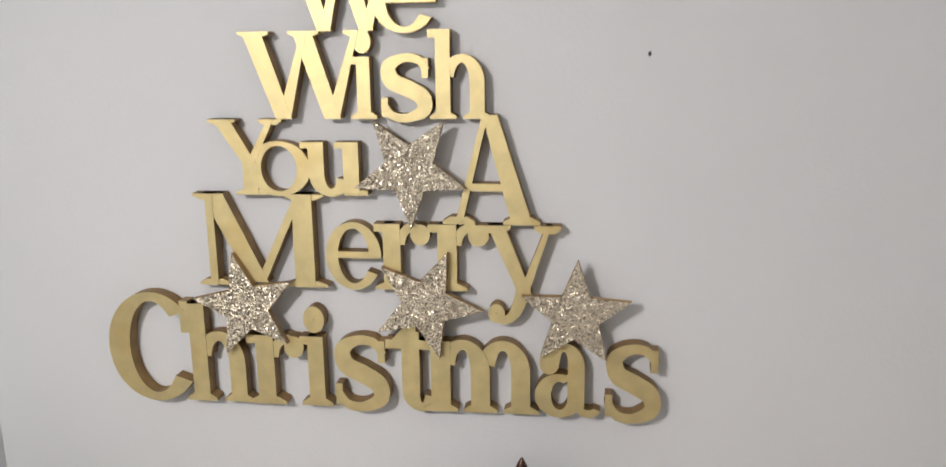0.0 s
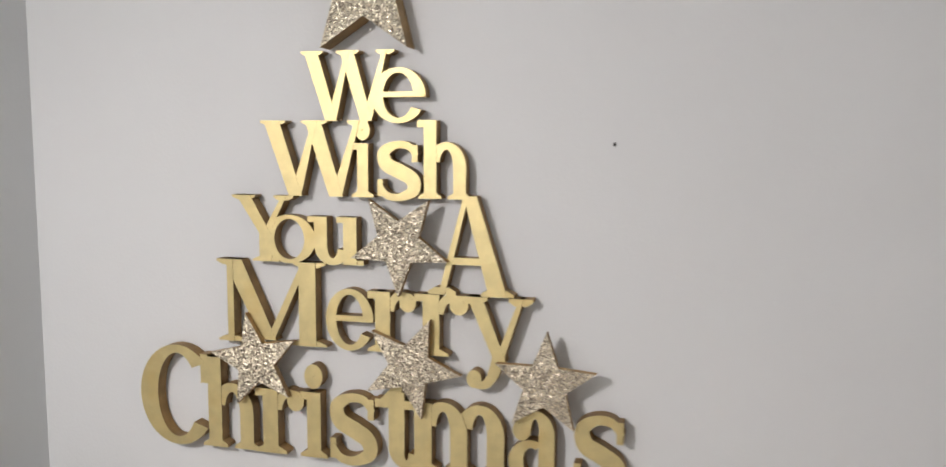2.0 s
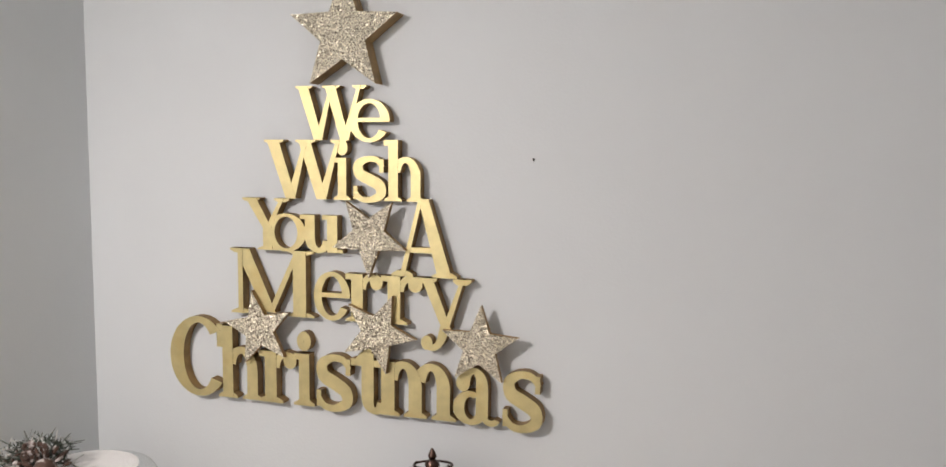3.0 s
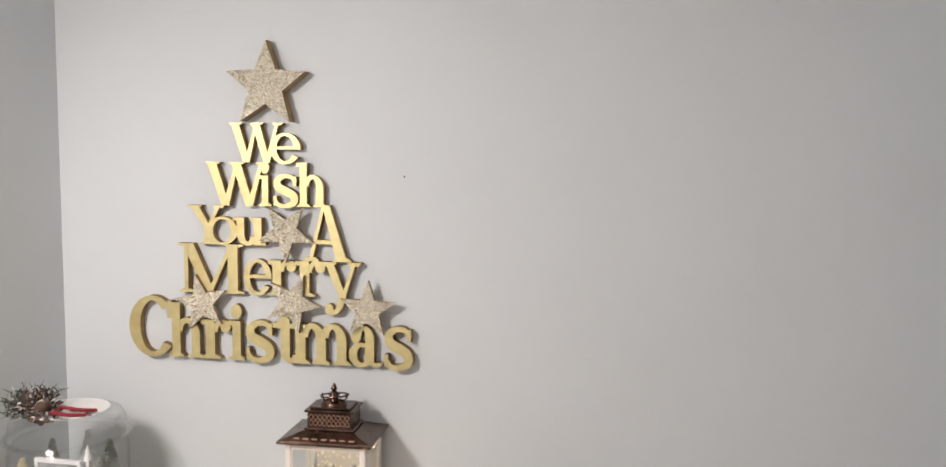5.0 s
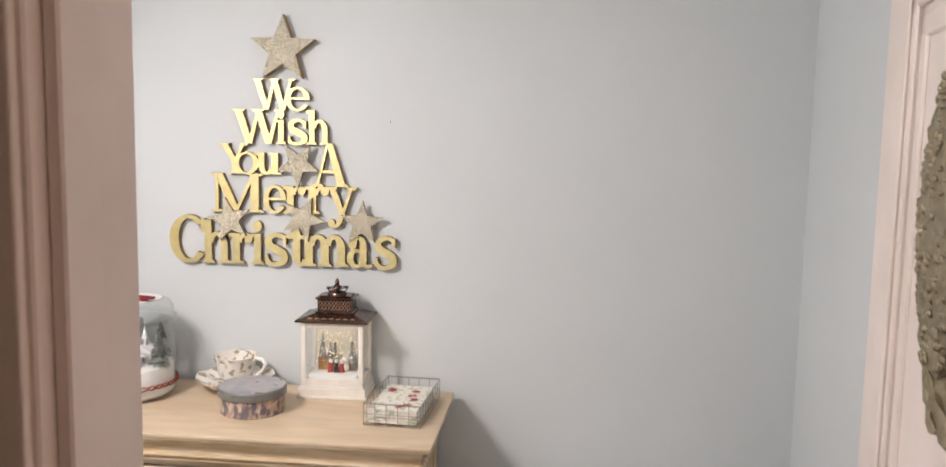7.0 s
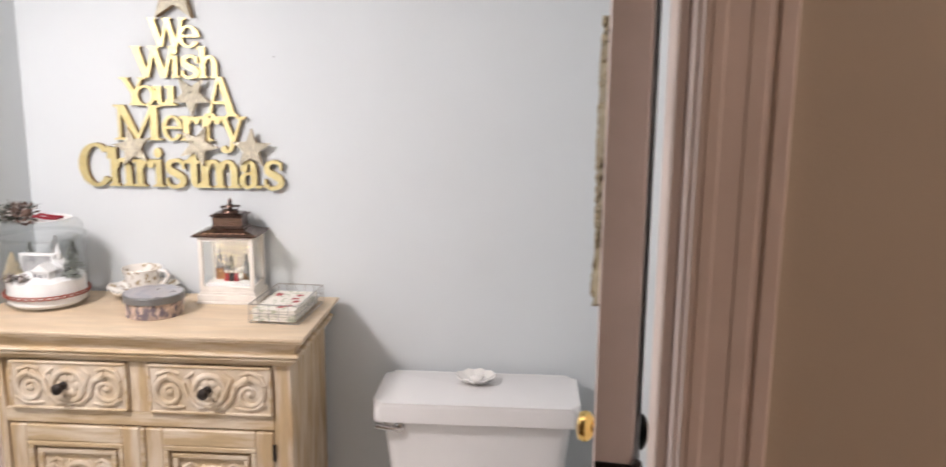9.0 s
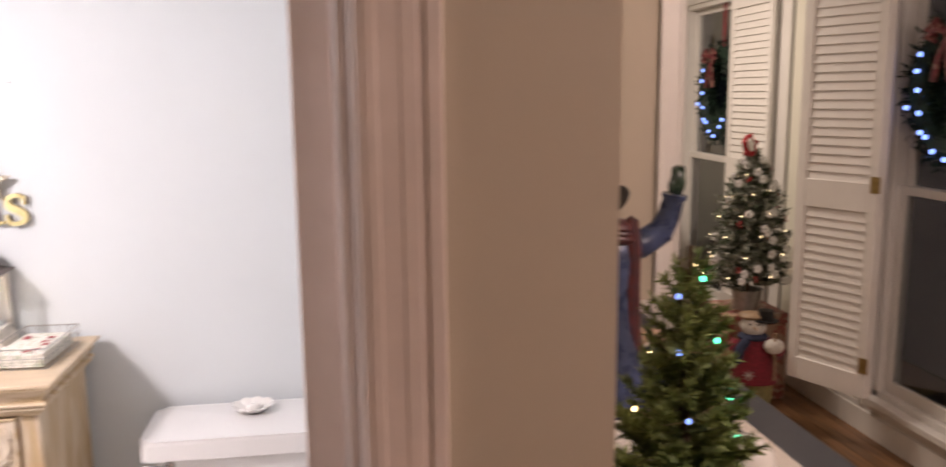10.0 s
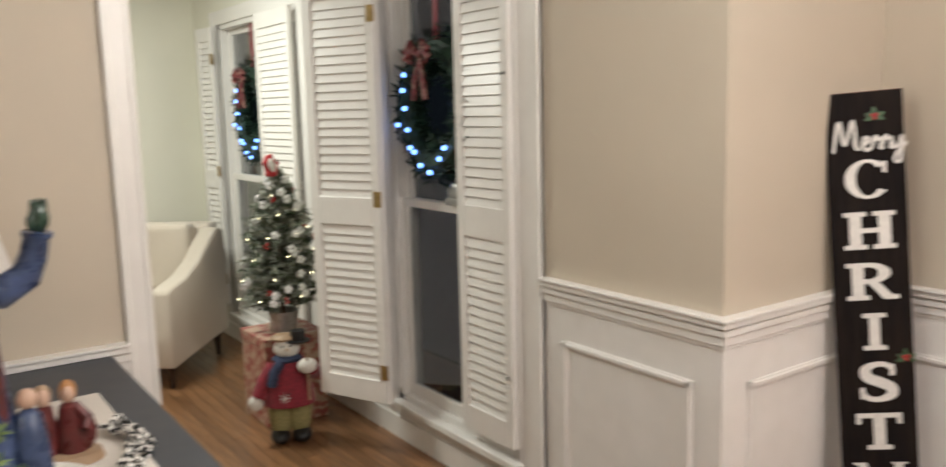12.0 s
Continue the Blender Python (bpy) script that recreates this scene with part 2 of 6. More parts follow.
M["white_fur"] = mat("white_plush", (0.72, 0.69, 0.64), 0.95, 0, 0.15, 120, 0.8, 500, sheen=0.3)
M["olive"] = mat("olive_cloth", (0.27, 0.24, 0.10), 0.9, 0, 0.15, 80, 0.4, 400)
M["navy_knit"] = mat("navy_knit", (0.035, 0.045, 0.09), 0.9, 0, 0.5, 120, 0.6, 300)
M["frosted"] = mat("frosted_lantern_glass", (0.50, 0.45, 0.39), 0.4, 0, 0.1, 30)
M["needle"] = mat("spruce_needle", (0.115, 0.175, 0.05), 0.55, 0, 0.45, 25, per_piece=0.1, second=(0.30, 0.36, 0.13), sscale=14, samount=0.7)
M["needle_dark"] = mat("dark_fir_needle", (0.075, 0.105, 0.055), 0.55, 0, 0.45, 25, second=(0.46, 0.47, 0.40), sscale=26, samount=0.9, sharp=(0.42, 0.56))
M["wreath_needle"] = mat("wreath_needle", (0.012, 0.035, 0.02), 0.6, 0, 0.5, 25)
M["bark"] = mat("bark", (0.10, 0.065, 0.04), 0.9, 0, 0.3, 40, 0.5, 80)
M["galv"] = mat("galvanised_tin", (0.45, 0.45, 0.44), 0.4, 0.8, 0.15, 40)
M["slate"] = mat("slate_painted_top", (0.052, 0.058, 0.072), 0.5, 0, 0.12, 18, 0.05, 80, (0.085, 0.09, 0.10), 5, 0.4)
M["linen"] = mat("white_linen", (0.74, 0.69, 0.63), 0.9, 0, 0.05, 300, 0.4, 900)
M["upholstery"] = mat("oatmeal_upholstery", (0.62, 0.55, 0.46), 0.95, 0, 0.08, 300, 0.5, 900, sheen=0.2)
M["dark_leg"] = mat("dark_walnut", (0.04, 0.022, 0.014), 0.35, 0, 0.3, 20)
M["black_board"] = mat("black_stained_board", (0.009, 0.007, 0.007), 0.75, 0, 0.4, 20, 0.25, 60, (0.03, 0.02, 0.014), 6, 0.35, 0.1, 0, (6, 6, 0.6))
M["white_paint"] = mat("chalk_white_lettering", (0.76, 0.74, 0.70), 0.7, 0, 0.06, 60)
M["holly"] = mat("holly_leaf", (0.05, 0.10, 0.04), 0.5, 0, 0.4, 40)
M["berry"] = mat("red_berry", (0.35, 0.02, 0.02), 0.3, 0, 0.2, 40)
M["frame_wood"] = mat("reddish_brown_wood", (0.23, 0.115, 0.065), 0.4, 0, 0.25, 12, 0.15, 40, (0.12, 0.055, 0.03), 4, 0.5, 0.1, 0.1, (6, 6, 0.7))
M["mirror"] = mat("mirror_glass", (0.85, 0.86, 0.86), 0.03, 1.0, 0.0, 5, rvar=0.01)
M["shade"] = mat("white_lamp_shade", (0.74, 0.70, 0.66), 0.9, 0, 0.03, 300, 0.2, 600)
M["led_warm"] = mat("warm_fairy_bulb", (1.0, 0.72, 0.34), 0.4, emit=7)
M["led_green"] = mat("green_fairy_bulb", (0.07, 1.0, 0.50), 0.4, emit=4.5)
M["led_blue"] = mat("blue_fairy_bulb", (0.22, 0.38, 1.0), 0.4, emit=2.2)
M["led_wire"] = mat("copper_wire", (0.40, 0.34, 0.22), 0.4, 0.8, 0.1, 60)
M["led_soft"] = mat("tiny_warm_bulb", (1.0, 0.78, 0.42), 0.4, emit=4)
M["lantern_led"] = mat("lantern_bulb", (1.0, 0.88, 0.70), 0.4, emit=170)
M["napkin"] = mat("printed_paper_napkin", (0.78, 0.75, 0.68), 0.85, 0, 0.04, 60, 0.1, 200, (0.30, 0.36, 0.22), 70, 0.6, sharp=(0.54, 0.60))
M["tin_scene"] = mat("printed_tin_side", (0.50, 0.38, 0.31), 0.35, 0.1, 0.45, 110, 0, 0, (0.10, 0.09, 0.13), 60, 0.85, stretch=(1, 1, 0.6), sharp=(0.47, 0.54))
M["tin_lid"] = mat("printed_tin_lid", (0.46, 0.43, 0.44), 0.3, 0.25, 0.15, 30, 0, 0, (0.22, 0.24, 0.30), 30, 0.7)
M["grey_tin"] = mat("grey_lid_rim", (0.20, 0.20, 0.20), 0.35, 0.4, 0.1, 40)
M["china"] = mat("printed_china", (0.82, 0.79, 0.74), 0.15, 0, 0.02, 30, 0, 0, (0.34, 0.25, 0.13), 85, 0.85, 0.05, 0.4, sharp=(0.55, 0.58))
M["blue_china"] = mat("blue_printed_china", (0.60, 0.62, 0.66), 0.15, 0, 0.03, 30, 0, 0, (0.07, 0.11, 0.27), 26, 0.9, 0.05, 0.4, sharp=(0.47, 0.53))
M["china_rim"] = mat("plain_china", (0.81, 0.79, 0.76), 0.12, 0, 0.02, 30, coat=0.4)
M["gift"] = mat("printed_gift_paper", (0.33, 0.10, 0.085), 0.5, 0, 0.2, 50, 0, 0, (0.50, 0.37, 0.27), 26, 0.85, sharp=(0.47, 0.52))
M["gilt_ornament"] = mat("beaded_pewter_gold", (0.33, 0.28, 0.19), 0.5, 0.6, 0.2, 90, 0.9, 180, (0.24, 0.20, 0.13), 40, 0.6)
M["ribbon"] = mat("tan_ribbon", (0.42, 0.30, 0.15), 0.5, 0, 0.1, 50)
M["checker_black"] = mat("black_bead", (0.015, 0.015, 0.015), 0.35)
M["checker_white"] = mat("white_bead", (0.78, 0.76, 0.72), 0.4)
M["amber"] = mat("amber_house", (0.42, 0.20, 0.07), 0.5, 0, 0.3, 60)
M["cone"] = mat("frosted_pine_cone", (0.075, 0.042, 0.030), 0.8, 0, 0.4, 60, second=(0.66, 0.62, 0.60), sscale=75, samount=0.75, sharp=(0.53, 0.62))
M["sprig_green"] = mat("snowy_sprig", (0.05, 0.065, 0.05), 0.7, 0, 0.4, 60, second=(0.62, 0.62, 0.60), sscale=70, samount=0.8, sharp=(0.52, 0.60))
M["silver_green"] = mat("frosted_sprig", (0.30, 0.32, 0.29), 0.7, 0, 0.4, 60)
M["hinge_dark"] = mat("dark_hinge_steel", (0.03, 0.025, 0.022), 0.35, 0.8, 0.3, 60)
M["old_brass"] = mat("dull_brass_hinge", (0.42, 0.30, 0.13), 0.35, 0.9, 0.2, 60)
M["black_board"].node_tree.nodes["Principled BSDF"].inputs["Specular IOR Level"].default_value = 0.12
M["photo"] = mat("grey_printed_card", (0.22, 0.22, 0.23), 0.5, 0, 0.3, 40, 0, 0, (0.6, 0.6, 0.6), 30, 0.6)


# ---- building helpers ----
def link_bm(name, bm, material, smooth=False, angle=None):
    me = bpy.data.meshes.new(name)
    bm.normal_update()
    bm.to_mesh(me)
    bm.free()
    mats = material if isinstance(material, (list, tuple)) else [material]
    for m in mats:
        me.materials.append(m)
    if smooth:
        me.shade_smooth()
        me.set_sharp_from_angle(angle=radians(angle or 40))
    return new(name, me)


def part(name, bm, material, parent, label="", smooth=False):
    ob = link_bm(name, bm, material, smooth)
    ob.parent = parent
    if label:
        ob["label"] = label
    return ob


def thing(name, label, category, place=(0, 0, 0), turn=0.0, group="", kind=""):
    ob = new(name)
    ob.empty_display_size = 0.05
    ob.location, ob.rotation_euler = place, (0, 0, radians(turn))
    return tagged(ob, label, category, group, kind)


def B():
    return bmesh.new()


def box(bm, x0, x1, y0, y1, z0, z1, bev=0.0, mi=0, seg=2):
    tmp = bmesh.new() if bev else bm
    vs = [tmp.verts.new((x, y, z)) for z in (z0, z1) for y in (y0, y1) for x in (x0, x1)]
    fs = [tmp.faces.new([vs[i] for i in q]) for q in ((0, 2, 3, 1), (4, 5, 7, 6), (0, 1, 5, 4), (2, 6, 7, 3), (0, 4, 6, 2), (1, 3, 7, 5))]
    for f in fs:
        f.material_index = mi
    if bev:
        bmesh.ops.bevel(tmp, geom=tmp.edges[:], offset=bev, segments=seg, profile=0.6, affect="EDGES")
        merge(bm, tmp, mi)
    return bm


def merge(bm, tmp, mi=None, m=None):
    if m is not None:
        tmp.transform(m)
    me = bpy.data.meshes.new("tmp")
    if mi is not None:
        for f in tmp.faces:
            f.material_index = mi
    tmp.to_mesh(me)
    tmp.free()
    bm.from_mesh(me)
    bpy.data.meshes.remove(me)


def cone(bm, p0, p1, r0, r1, n=16, mi=0, caps=True):
    p0, p1 = Vector(p0), Vector(p1)
    q = (p1 - p0).to_track_quat("Z", "Y").to_matrix()
    rings = []
    for p, r in ((p0, r0), (p1, r1)):
        rings.append([bm.verts.new(p + q @ Vector((r * math.cos(2 * math.pi * k / n), r * math.sin(2 * math.pi * k / n), 0))) for k in range(n)])
    for k in range(n):
        f = bm.faces.new((rings[0][k], rings[0][(k + 1) % n], rings[1][(k + 1) % n], rings[1][k]))
        f.material_index = mi
    if caps:
        for f in (bm.faces.new(rings[0][::-1]), bm.faces.new(rings[1])):
            f.material_index = mi
    return bm


def ball(bm, c, r, mi=0, n=16, m=12, rot=None):
    r = r if isinstance(r, (tuple, list)) else (r, r, r)
    tmp = bmesh.new()
    bmesh.ops.create_uvsphere(tmp, u_segments=n, v_segments=m, radius=1)
    mm = Matrix.Translation(c) @ (rot.to_4x4() if rot else Matrix()) @ Matrix.Diagonal((*r, 1))
    merge(bm, tmp, mi, mm)
    return bm


def lathe(bm, profile, c=(0, 0, 0), n=40, mi=0, close=False, sx=1.0, sy=1.0):
    rings = []
    for r, z in profile:
        if r < 1e-6:
            rings.append([bm.verts.new((c[0], c[1], c[2] + z))])
        else:
            rings.append([bm.verts.new((c[0] + sx * r * math.cos(2 * math.pi * k / n), c[1] + sy * r * math.sin(2 * math.pi * k / n), c[2] + z)) for k in range(n)])
    for a, b in zip(rings, rings[1:]):
        if len(a) == 1 and len(b) == 1:
            continue
        for k in range(n):
            l = (k + 1) % n
            vs = [a[0], b[l], b[k]] if len(a) == 1 else [a[k], a[l], b[0]] if len(b) == 1 else [a[k], a[l], b[l], b[k]]
            f = bm.faces.new(vs)
            f.material_index = mi
    return bm


def tube(bm, pts, r, n=8, mi=0, closed=False):
    pts = [Vector(p) for p in pts]
    rr = r if isinstance(r, (list, tuple)) else [r] * len(pts)
    rings = []
    up = None
    for i, p in enumerate(pts):
        a = pts[i - 1] if i or closed else p
        b = pts[(i + 1) % len(pts)] if i < len(pts) - 1 or closed else p
        d = (b - a).normalized()
        if up is None:
            up = d.orthogonal().normalized()
        up = (up - d * up.dot(d)).normalized()
        s = d.cross(up)
        rings.append([bm.verts.new(p + rr[i] * (math.cos(2 * math.pi * k / n) * up + math.sin(2 * math.pi * k / n) * s)) for k in range(n)])
    for a, b in zip(rings, rings[1:] + ([rings[0]] if closed else [])):
        for k in range(n):
            f = bm.faces.new((a[k], a[(k + 1) % n], b[(k + 1) % n], b[k]))
            f.material_index = mi
    if not closed:
        for f in (bm.faces.new(rings[0][::-1]), bm.faces.new(rings[-1])):
            f.material_index = mi
    return bm


def strip_solid(bm, left, right, y0, y1, mi_face=0, mi_side=1):
    """A band between two polylines of (x, z), from its front y0 to its back y1."""
    n = len(left)
    v = [[bm.verts.new((p[0], y, p[1])) for p in side] for y in (y0, y1) for side in (left, right)]
    fl, fr, bl, br = v
    def face(vs, mi):
        try:
            f = bm.faces.new(vs)
            f.material_index = mi
        except ValueError:
            pass
    for i in range(n - 1):
        face((fl[i], fr[i], fr[i + 1], fl[i + 1]), mi_face)
        face((bl[i], bl[i + 1], br[i + 1], br[i]), mi_side)
        face((fl[i], fl[i + 1], bl[i + 1], bl[i]), mi_side)
        face((fr[i + 1], fr[i], br[i], br[i + 1]), mi_side)
    face((fl[0], bl[0], br[0], fr[0]), mi_side)
    face((fl[-1], fr[-1], br[-1], bl[-1]), mi_side)


def outline_solid(bm, pts, y0, y1, mi_face=0, mi_side=1, bevel=0.0):
    """A flat shape from an outline of (x, z)."""
    a = [bm.verts.new((x, y0, z)) for x, z in pts]
    b = [bm.verts.new((x, y1, z)) for x, z in pts]
    bm.faces.new(a).material_index = mi_face
    bm.faces.new(b[::-1]).material_index = mi_side
    for i in range(len(pts)):
        j = (i + 1) % len(pts)
        bm.faces.new((a[j], a[i], b[i], b[j])).material_index = mi_side
    bmesh.ops.recalc_face_normals(bm, faces=bm.faces)


def wall(name, label, *boxes, material=None):
    bm = B()
    for b in boxes:
        box(bm, *b)
    return tagged(link_bm(name, bm, material), label, "wall", kind="structure")


# ---- the structure ----
H = 2.46
wall("wall_north_bath", "pale blue-grey painted powder room wall behind the sign", (-0.74, 0.995, 0.772, 0.87, 0, H), material=M["blue_wall"])
wall("wall_west_bath", "pale blue-grey painted powder room side wall", (-0.74, -0.637, -0.53, 0.772, 0, H), material=M["blue_wall"])
wall("wall_east_bath", "pale blue-grey painted wall behind the open door", (0.995, 1.045, -0.53, 0.87, 0, H), material=M["blue_wall"])
wall("wall_east_dining", "beige painted wall behind the sideboard", (1.045, 1.094, -0.594, 1.0, 0, H), material=M["beige_wall"])
wall("wall_south_bath", "pale blue-grey painted wall round the doorway", (-0.74, 0.085, -0.594, -0.53, 0, H), (0.87, 1.045, -0.594, -0.53, 0, H),
     (0.085, 0.87, -0.594, -0.53, 2.06, H), material=M["blue_wall"])
wall("wall_hall", "beige painted hall wall ending beside the doorway", (-2.0, 0.085, -0.66, -0.594, 0, H), (0.87, 1.094, -0.66, -0.594, 0, H),
     (0.085, 0.87, -0.66, -0.594, 2.06, H), material=M["beige_wall"])
wall("wall_dining_north", "beige painted dining wall ending at a cased opening", (1.045, 1.835, 1.0, 1.1, 0, H), (1.835, 3.1, 1.0, 1.1, 2.16, H), material=M["beige_wall"])
WIN = ((0.868, 1.76, 0.19, 2.06), (2.70, 3.92, 0.19, 2.06))
wall("wall_window", "beige painted wall with tall shuttered windows", (3.10, 3.22, -0.02, 0.868, 0, H), (3.10, 3.22, 1.76, 2.70, 0, H), (3.10, 3.22, 3.92, 4.4, 0, H),
     *[(3.10, 3.22, a, b, 0, z0) for a, b, z0, z1 in WIN], *[(3.10, 3.22, a, b, z1, H) for a, b, z0, z1 in WIN], material=[M["beige_wall"]])
wall("wall_window_living", "pale green paint round the far window", (3.094, 3.10, 1.9, 2.62, 0, H), (3.094, 3.10, 3.99, 4.4, 0, H), (3.094, 3.10, 2.62, 3.99, 2.14, H), material=M["green_wall"])
wall("wall_living_north", "pale green painted living room wall", (-0.6, 3.22, 4.4, 4.5, 0, H), material=M["green_wall"])
wall("wall_living_west", "pale green painted living room wall", (-0.7, -0.6, 0.87, 4.5, 0, H), material=M["green_wall"])
wall("wall_living_south", "pale green back of the bathroom wall", (-0.6, 1.045, 0.87, 0.9, 0, H), (1.045, 1.830, 1.1, 1.106, 0, H), material=M["green_wall"])
wall("wall_foyer_north", "beige painted foyer wall beside the leaning board", (3.22, 3.86, -0.02, 0.08, 0, H), material=M["beige_wall"])
wall("wall_foyer_east", "beige painted foyer wall", (3.86, 3.96, -3.6, 0.08, 0, H), material=M["beige_wall"])
wall("wall_foyer_south", "beige painted wall at the back of the foyer", (-2.1, 3.96, -3.7, -3.6, 0, H), material=M["beige_wall"])
wall("wall_hall_west", "beige painted wall at the end of the hall", (-2.1, -2.0, -3.6, -0.594, 0, H), material=M["beige_wall"])
bm = B()
box(bm, -2.1, 3.96, -3.7, 4.5, H, H + 0.1)
tagged(link_bm("ceiling", bm, M["ceiling"]), "plain white painted ceiling", "ceiling", kind="structure")
bm = B()
box(bm, -2.1, 3.96, -3.7, 4.5, -0.1, -0.012)
floor = tagged(link_bm("floor", bm, M["floor_gap"]), "red-brown oak strip floor", "floor", kind="structure")
bm = B()
box(bm, -0.637, 0.995, -0.594, 0.772, -0.012, -0.001)
tagged(link_bm("floor_bath", bm, M["tile"]), "pale tiled powder room floor", "floor", kind="structure")


def moulding(bm, a, b, n, z0, profile):
    """Stepped strips along a straight run a-b on a wall, with the wall's normal n; profile of (height from, height to, depth)."""
    ax, ay = a
    bx, by = b
    for h0, h1, d in profile:
        xs, ys = sorted((ax, bx, ax + n[0] * d, bx + n[0] * d)), sorted((ay, by, ay + n[1] * d, by + n[1] * d))
        box(bm, xs[0], xs[-1], ys[0], ys[-1], z0 + h0, z0 + h1, 0.0015, seg=1)


def trim(name, label, bm, material="white_trim"):
    return tagged(link_bm(name, bm, M[material]), label, "trim", kind="structure")


RAIL = [(0, 0.012, 0.012), (0.012, 0.040, 0.018), (0.040, 0.058, 0.026), (0.058, 0.066, 0.022), (0.066, 0.085, 0.034), (0.085, 0.094, 0.042)]
bm = B()
box(bm, 3.094, 3.10, -0.02, 0.725, 0.0, 0.834)
box(bm, 3.094, 3.86, -0.026, -0.02, 0.0, 0.834)
box(bm, 3.854, 3.86, -3.6, -0.026, 0.0, 0.834)
trim("wainscot", "white painted wainscot panelling under the chair rail", bm)
bm = B()
moulding(bm, (3.10, -0.02), (3.10, 0.722), (-1, 0), 0.826, [(a, b, d) for a, b, d in RAIL])
for h0, h1, d in RAIL:
    box(bm, 3.10 - d, 3.86, -0.02 - d, -0.02, 0.826 + h0, 0.826 + h1, 0.0015, seg=1)
    box(bm, 3.86 - d, 3.86, -3.6, -0.02 - d - 0.001, 0.826 + h0, 0.826 + h1, 0.0015, seg=1)
    box(bm, 1.094, 1.775, 1.0 - d, 1.0, 0.780 + h0, 0.780 + h1, 0.0015, seg=1)
trim("chair_rail", "white painted moulded chair rail", bm)


def panel_frame(bm, a, b, z0, z1, axis, at, sign):
    w, d = 0.028, 0.013
    for d0, i, o in ((0.007, 0.0, w), (d, 0.006, w - 0.008)):
        for p, q, r, s in ((a, b, z1 - o, z1 - i), (a, b, z0 + i, z0 + o), (a + i, a + o, z0, z1), (b - o, b - i, z0, z1)):
            u = sorted((at, at + sign * d0))
            if axis == "x":
                box(bm, u[0], u[1], p, q, r, s, 0.002, seg=1)
            else:
                box(bm, p, q, u[0], u[1], r, s, 0.002, seg=1)


bm = B()
panel_frame(bm, 0.072, 0.632, 0.22, 0.714, "x", 3.094, -1)
panel_frame(bm, 3.205, 3.74, 0.22, 0.714, "y", -0.026, -1)
for k in range(4):
    panel_frame(bm, -0.75 - 0.75 * k, -0.12 - 0.75 * k, 0.22, 0.708, "x", 3.854, -1)
trim("wainscot_moulding", "white raised panel mouldings on the wainscot", bm)
bm = B()
moulding(bm, (3.094, -0.026), (3.094, 0.725), (-1, 0), 0.0, [(0, 0.11, 0.015), (0.11, 0.13, 0.009)])
moulding(bm, (3.10, 0.725), (3.10, 4.4), (-1, 0), 0.0, [(0, 0.105, 0.018), (0.105, 0.13, 0.010)])
moulding(bm, (3.094, -0.026), (3.86, -0.026), (0, -1), 0.0, [(0, 0.11, 0.015), (0.11, 0.13, 0.009)])
moulding(bm, (-0.6, 4.4), (3.1, 4.4), (0, -1), 0.0, [(0, 0.11, 0.015), (0.11, 0.13, 0.009)])
trim("baseboard", "white painted baseboard", bm)

# cased opening to the living room
bm = B()
box(bm, 1.836, 1.853, 0.985, 1.12, 0, 2.16, 0.002, seg=1)
for x0, x1, d in ((1.775, 1.853, 0.012), (1.775, 1.793, 0.020), (1.838, 1.850, 0.016)):
    box(bm, x0, x1, 1.0 - d, 1.0, 0, 2.23, 0.002, seg=1)
box(bm, 1.853, 3.1, 0.988, 1.0, 2.145, 2.23, 0.002, seg=1)
trim("opening_casing", "white painted casing of the wide living room opening", bm)

# bathroom doorway
bm = B()
for x0, x1, s in ((0.085, 0.11, 1), (0.845, 0.87, -1)):
    box(bm, x0, x1, -0.662, -0.528, 0, 2.06, 0.002, seg=1)
    a, b = (0.11, 0.122) if s > 0 else (0.833, 0.845)
    box(bm, a, b, -0.645, -0.60, 0, 2.045, 0.002, seg=1)
box(bm, 0.11, 0.845, -0.662, -0.528, 2.035, 2.06, 0.002, seg=1)
tagged(link_bm("door_frame", bm, M["pink_trim"]), "painted door jamb with a stop moulding", "door frame", kind="structure")
bm = B()
for y, s in ((-0.66, -1), (-0.53, 1)):
    for lo, hi, flip in ((0.028, 0.105, True), (0.85, 0.927, False)):
        for u0, u1, d in ((0.0, 0.077, 0.010), (0.006, 0.020, 0.0112), (0.038, 0.056, 0.0110), (0.061, 0.0775, 0.0128)):
            if flip and 0.0 < u0 < 0.056:
                continue
            x0, x1 = (hi - u1, hi - u0) if flip else (lo + u0, lo + u1)
            ys = sorted((y, y + s * d))
            box(bm, x0, x1, ys[0], ys[1], 0, 2.12, 0.003, seg=3)
    ys = sorted((y, y + s * 0.014))
    box(bm, 0.105, 0.85, ys[0], ys[1], 2.055, 2.12, 0.002, seg=1)
trim("door_casing", "fluted painted casing round the bathroom doorway", bm, "pink_trim")

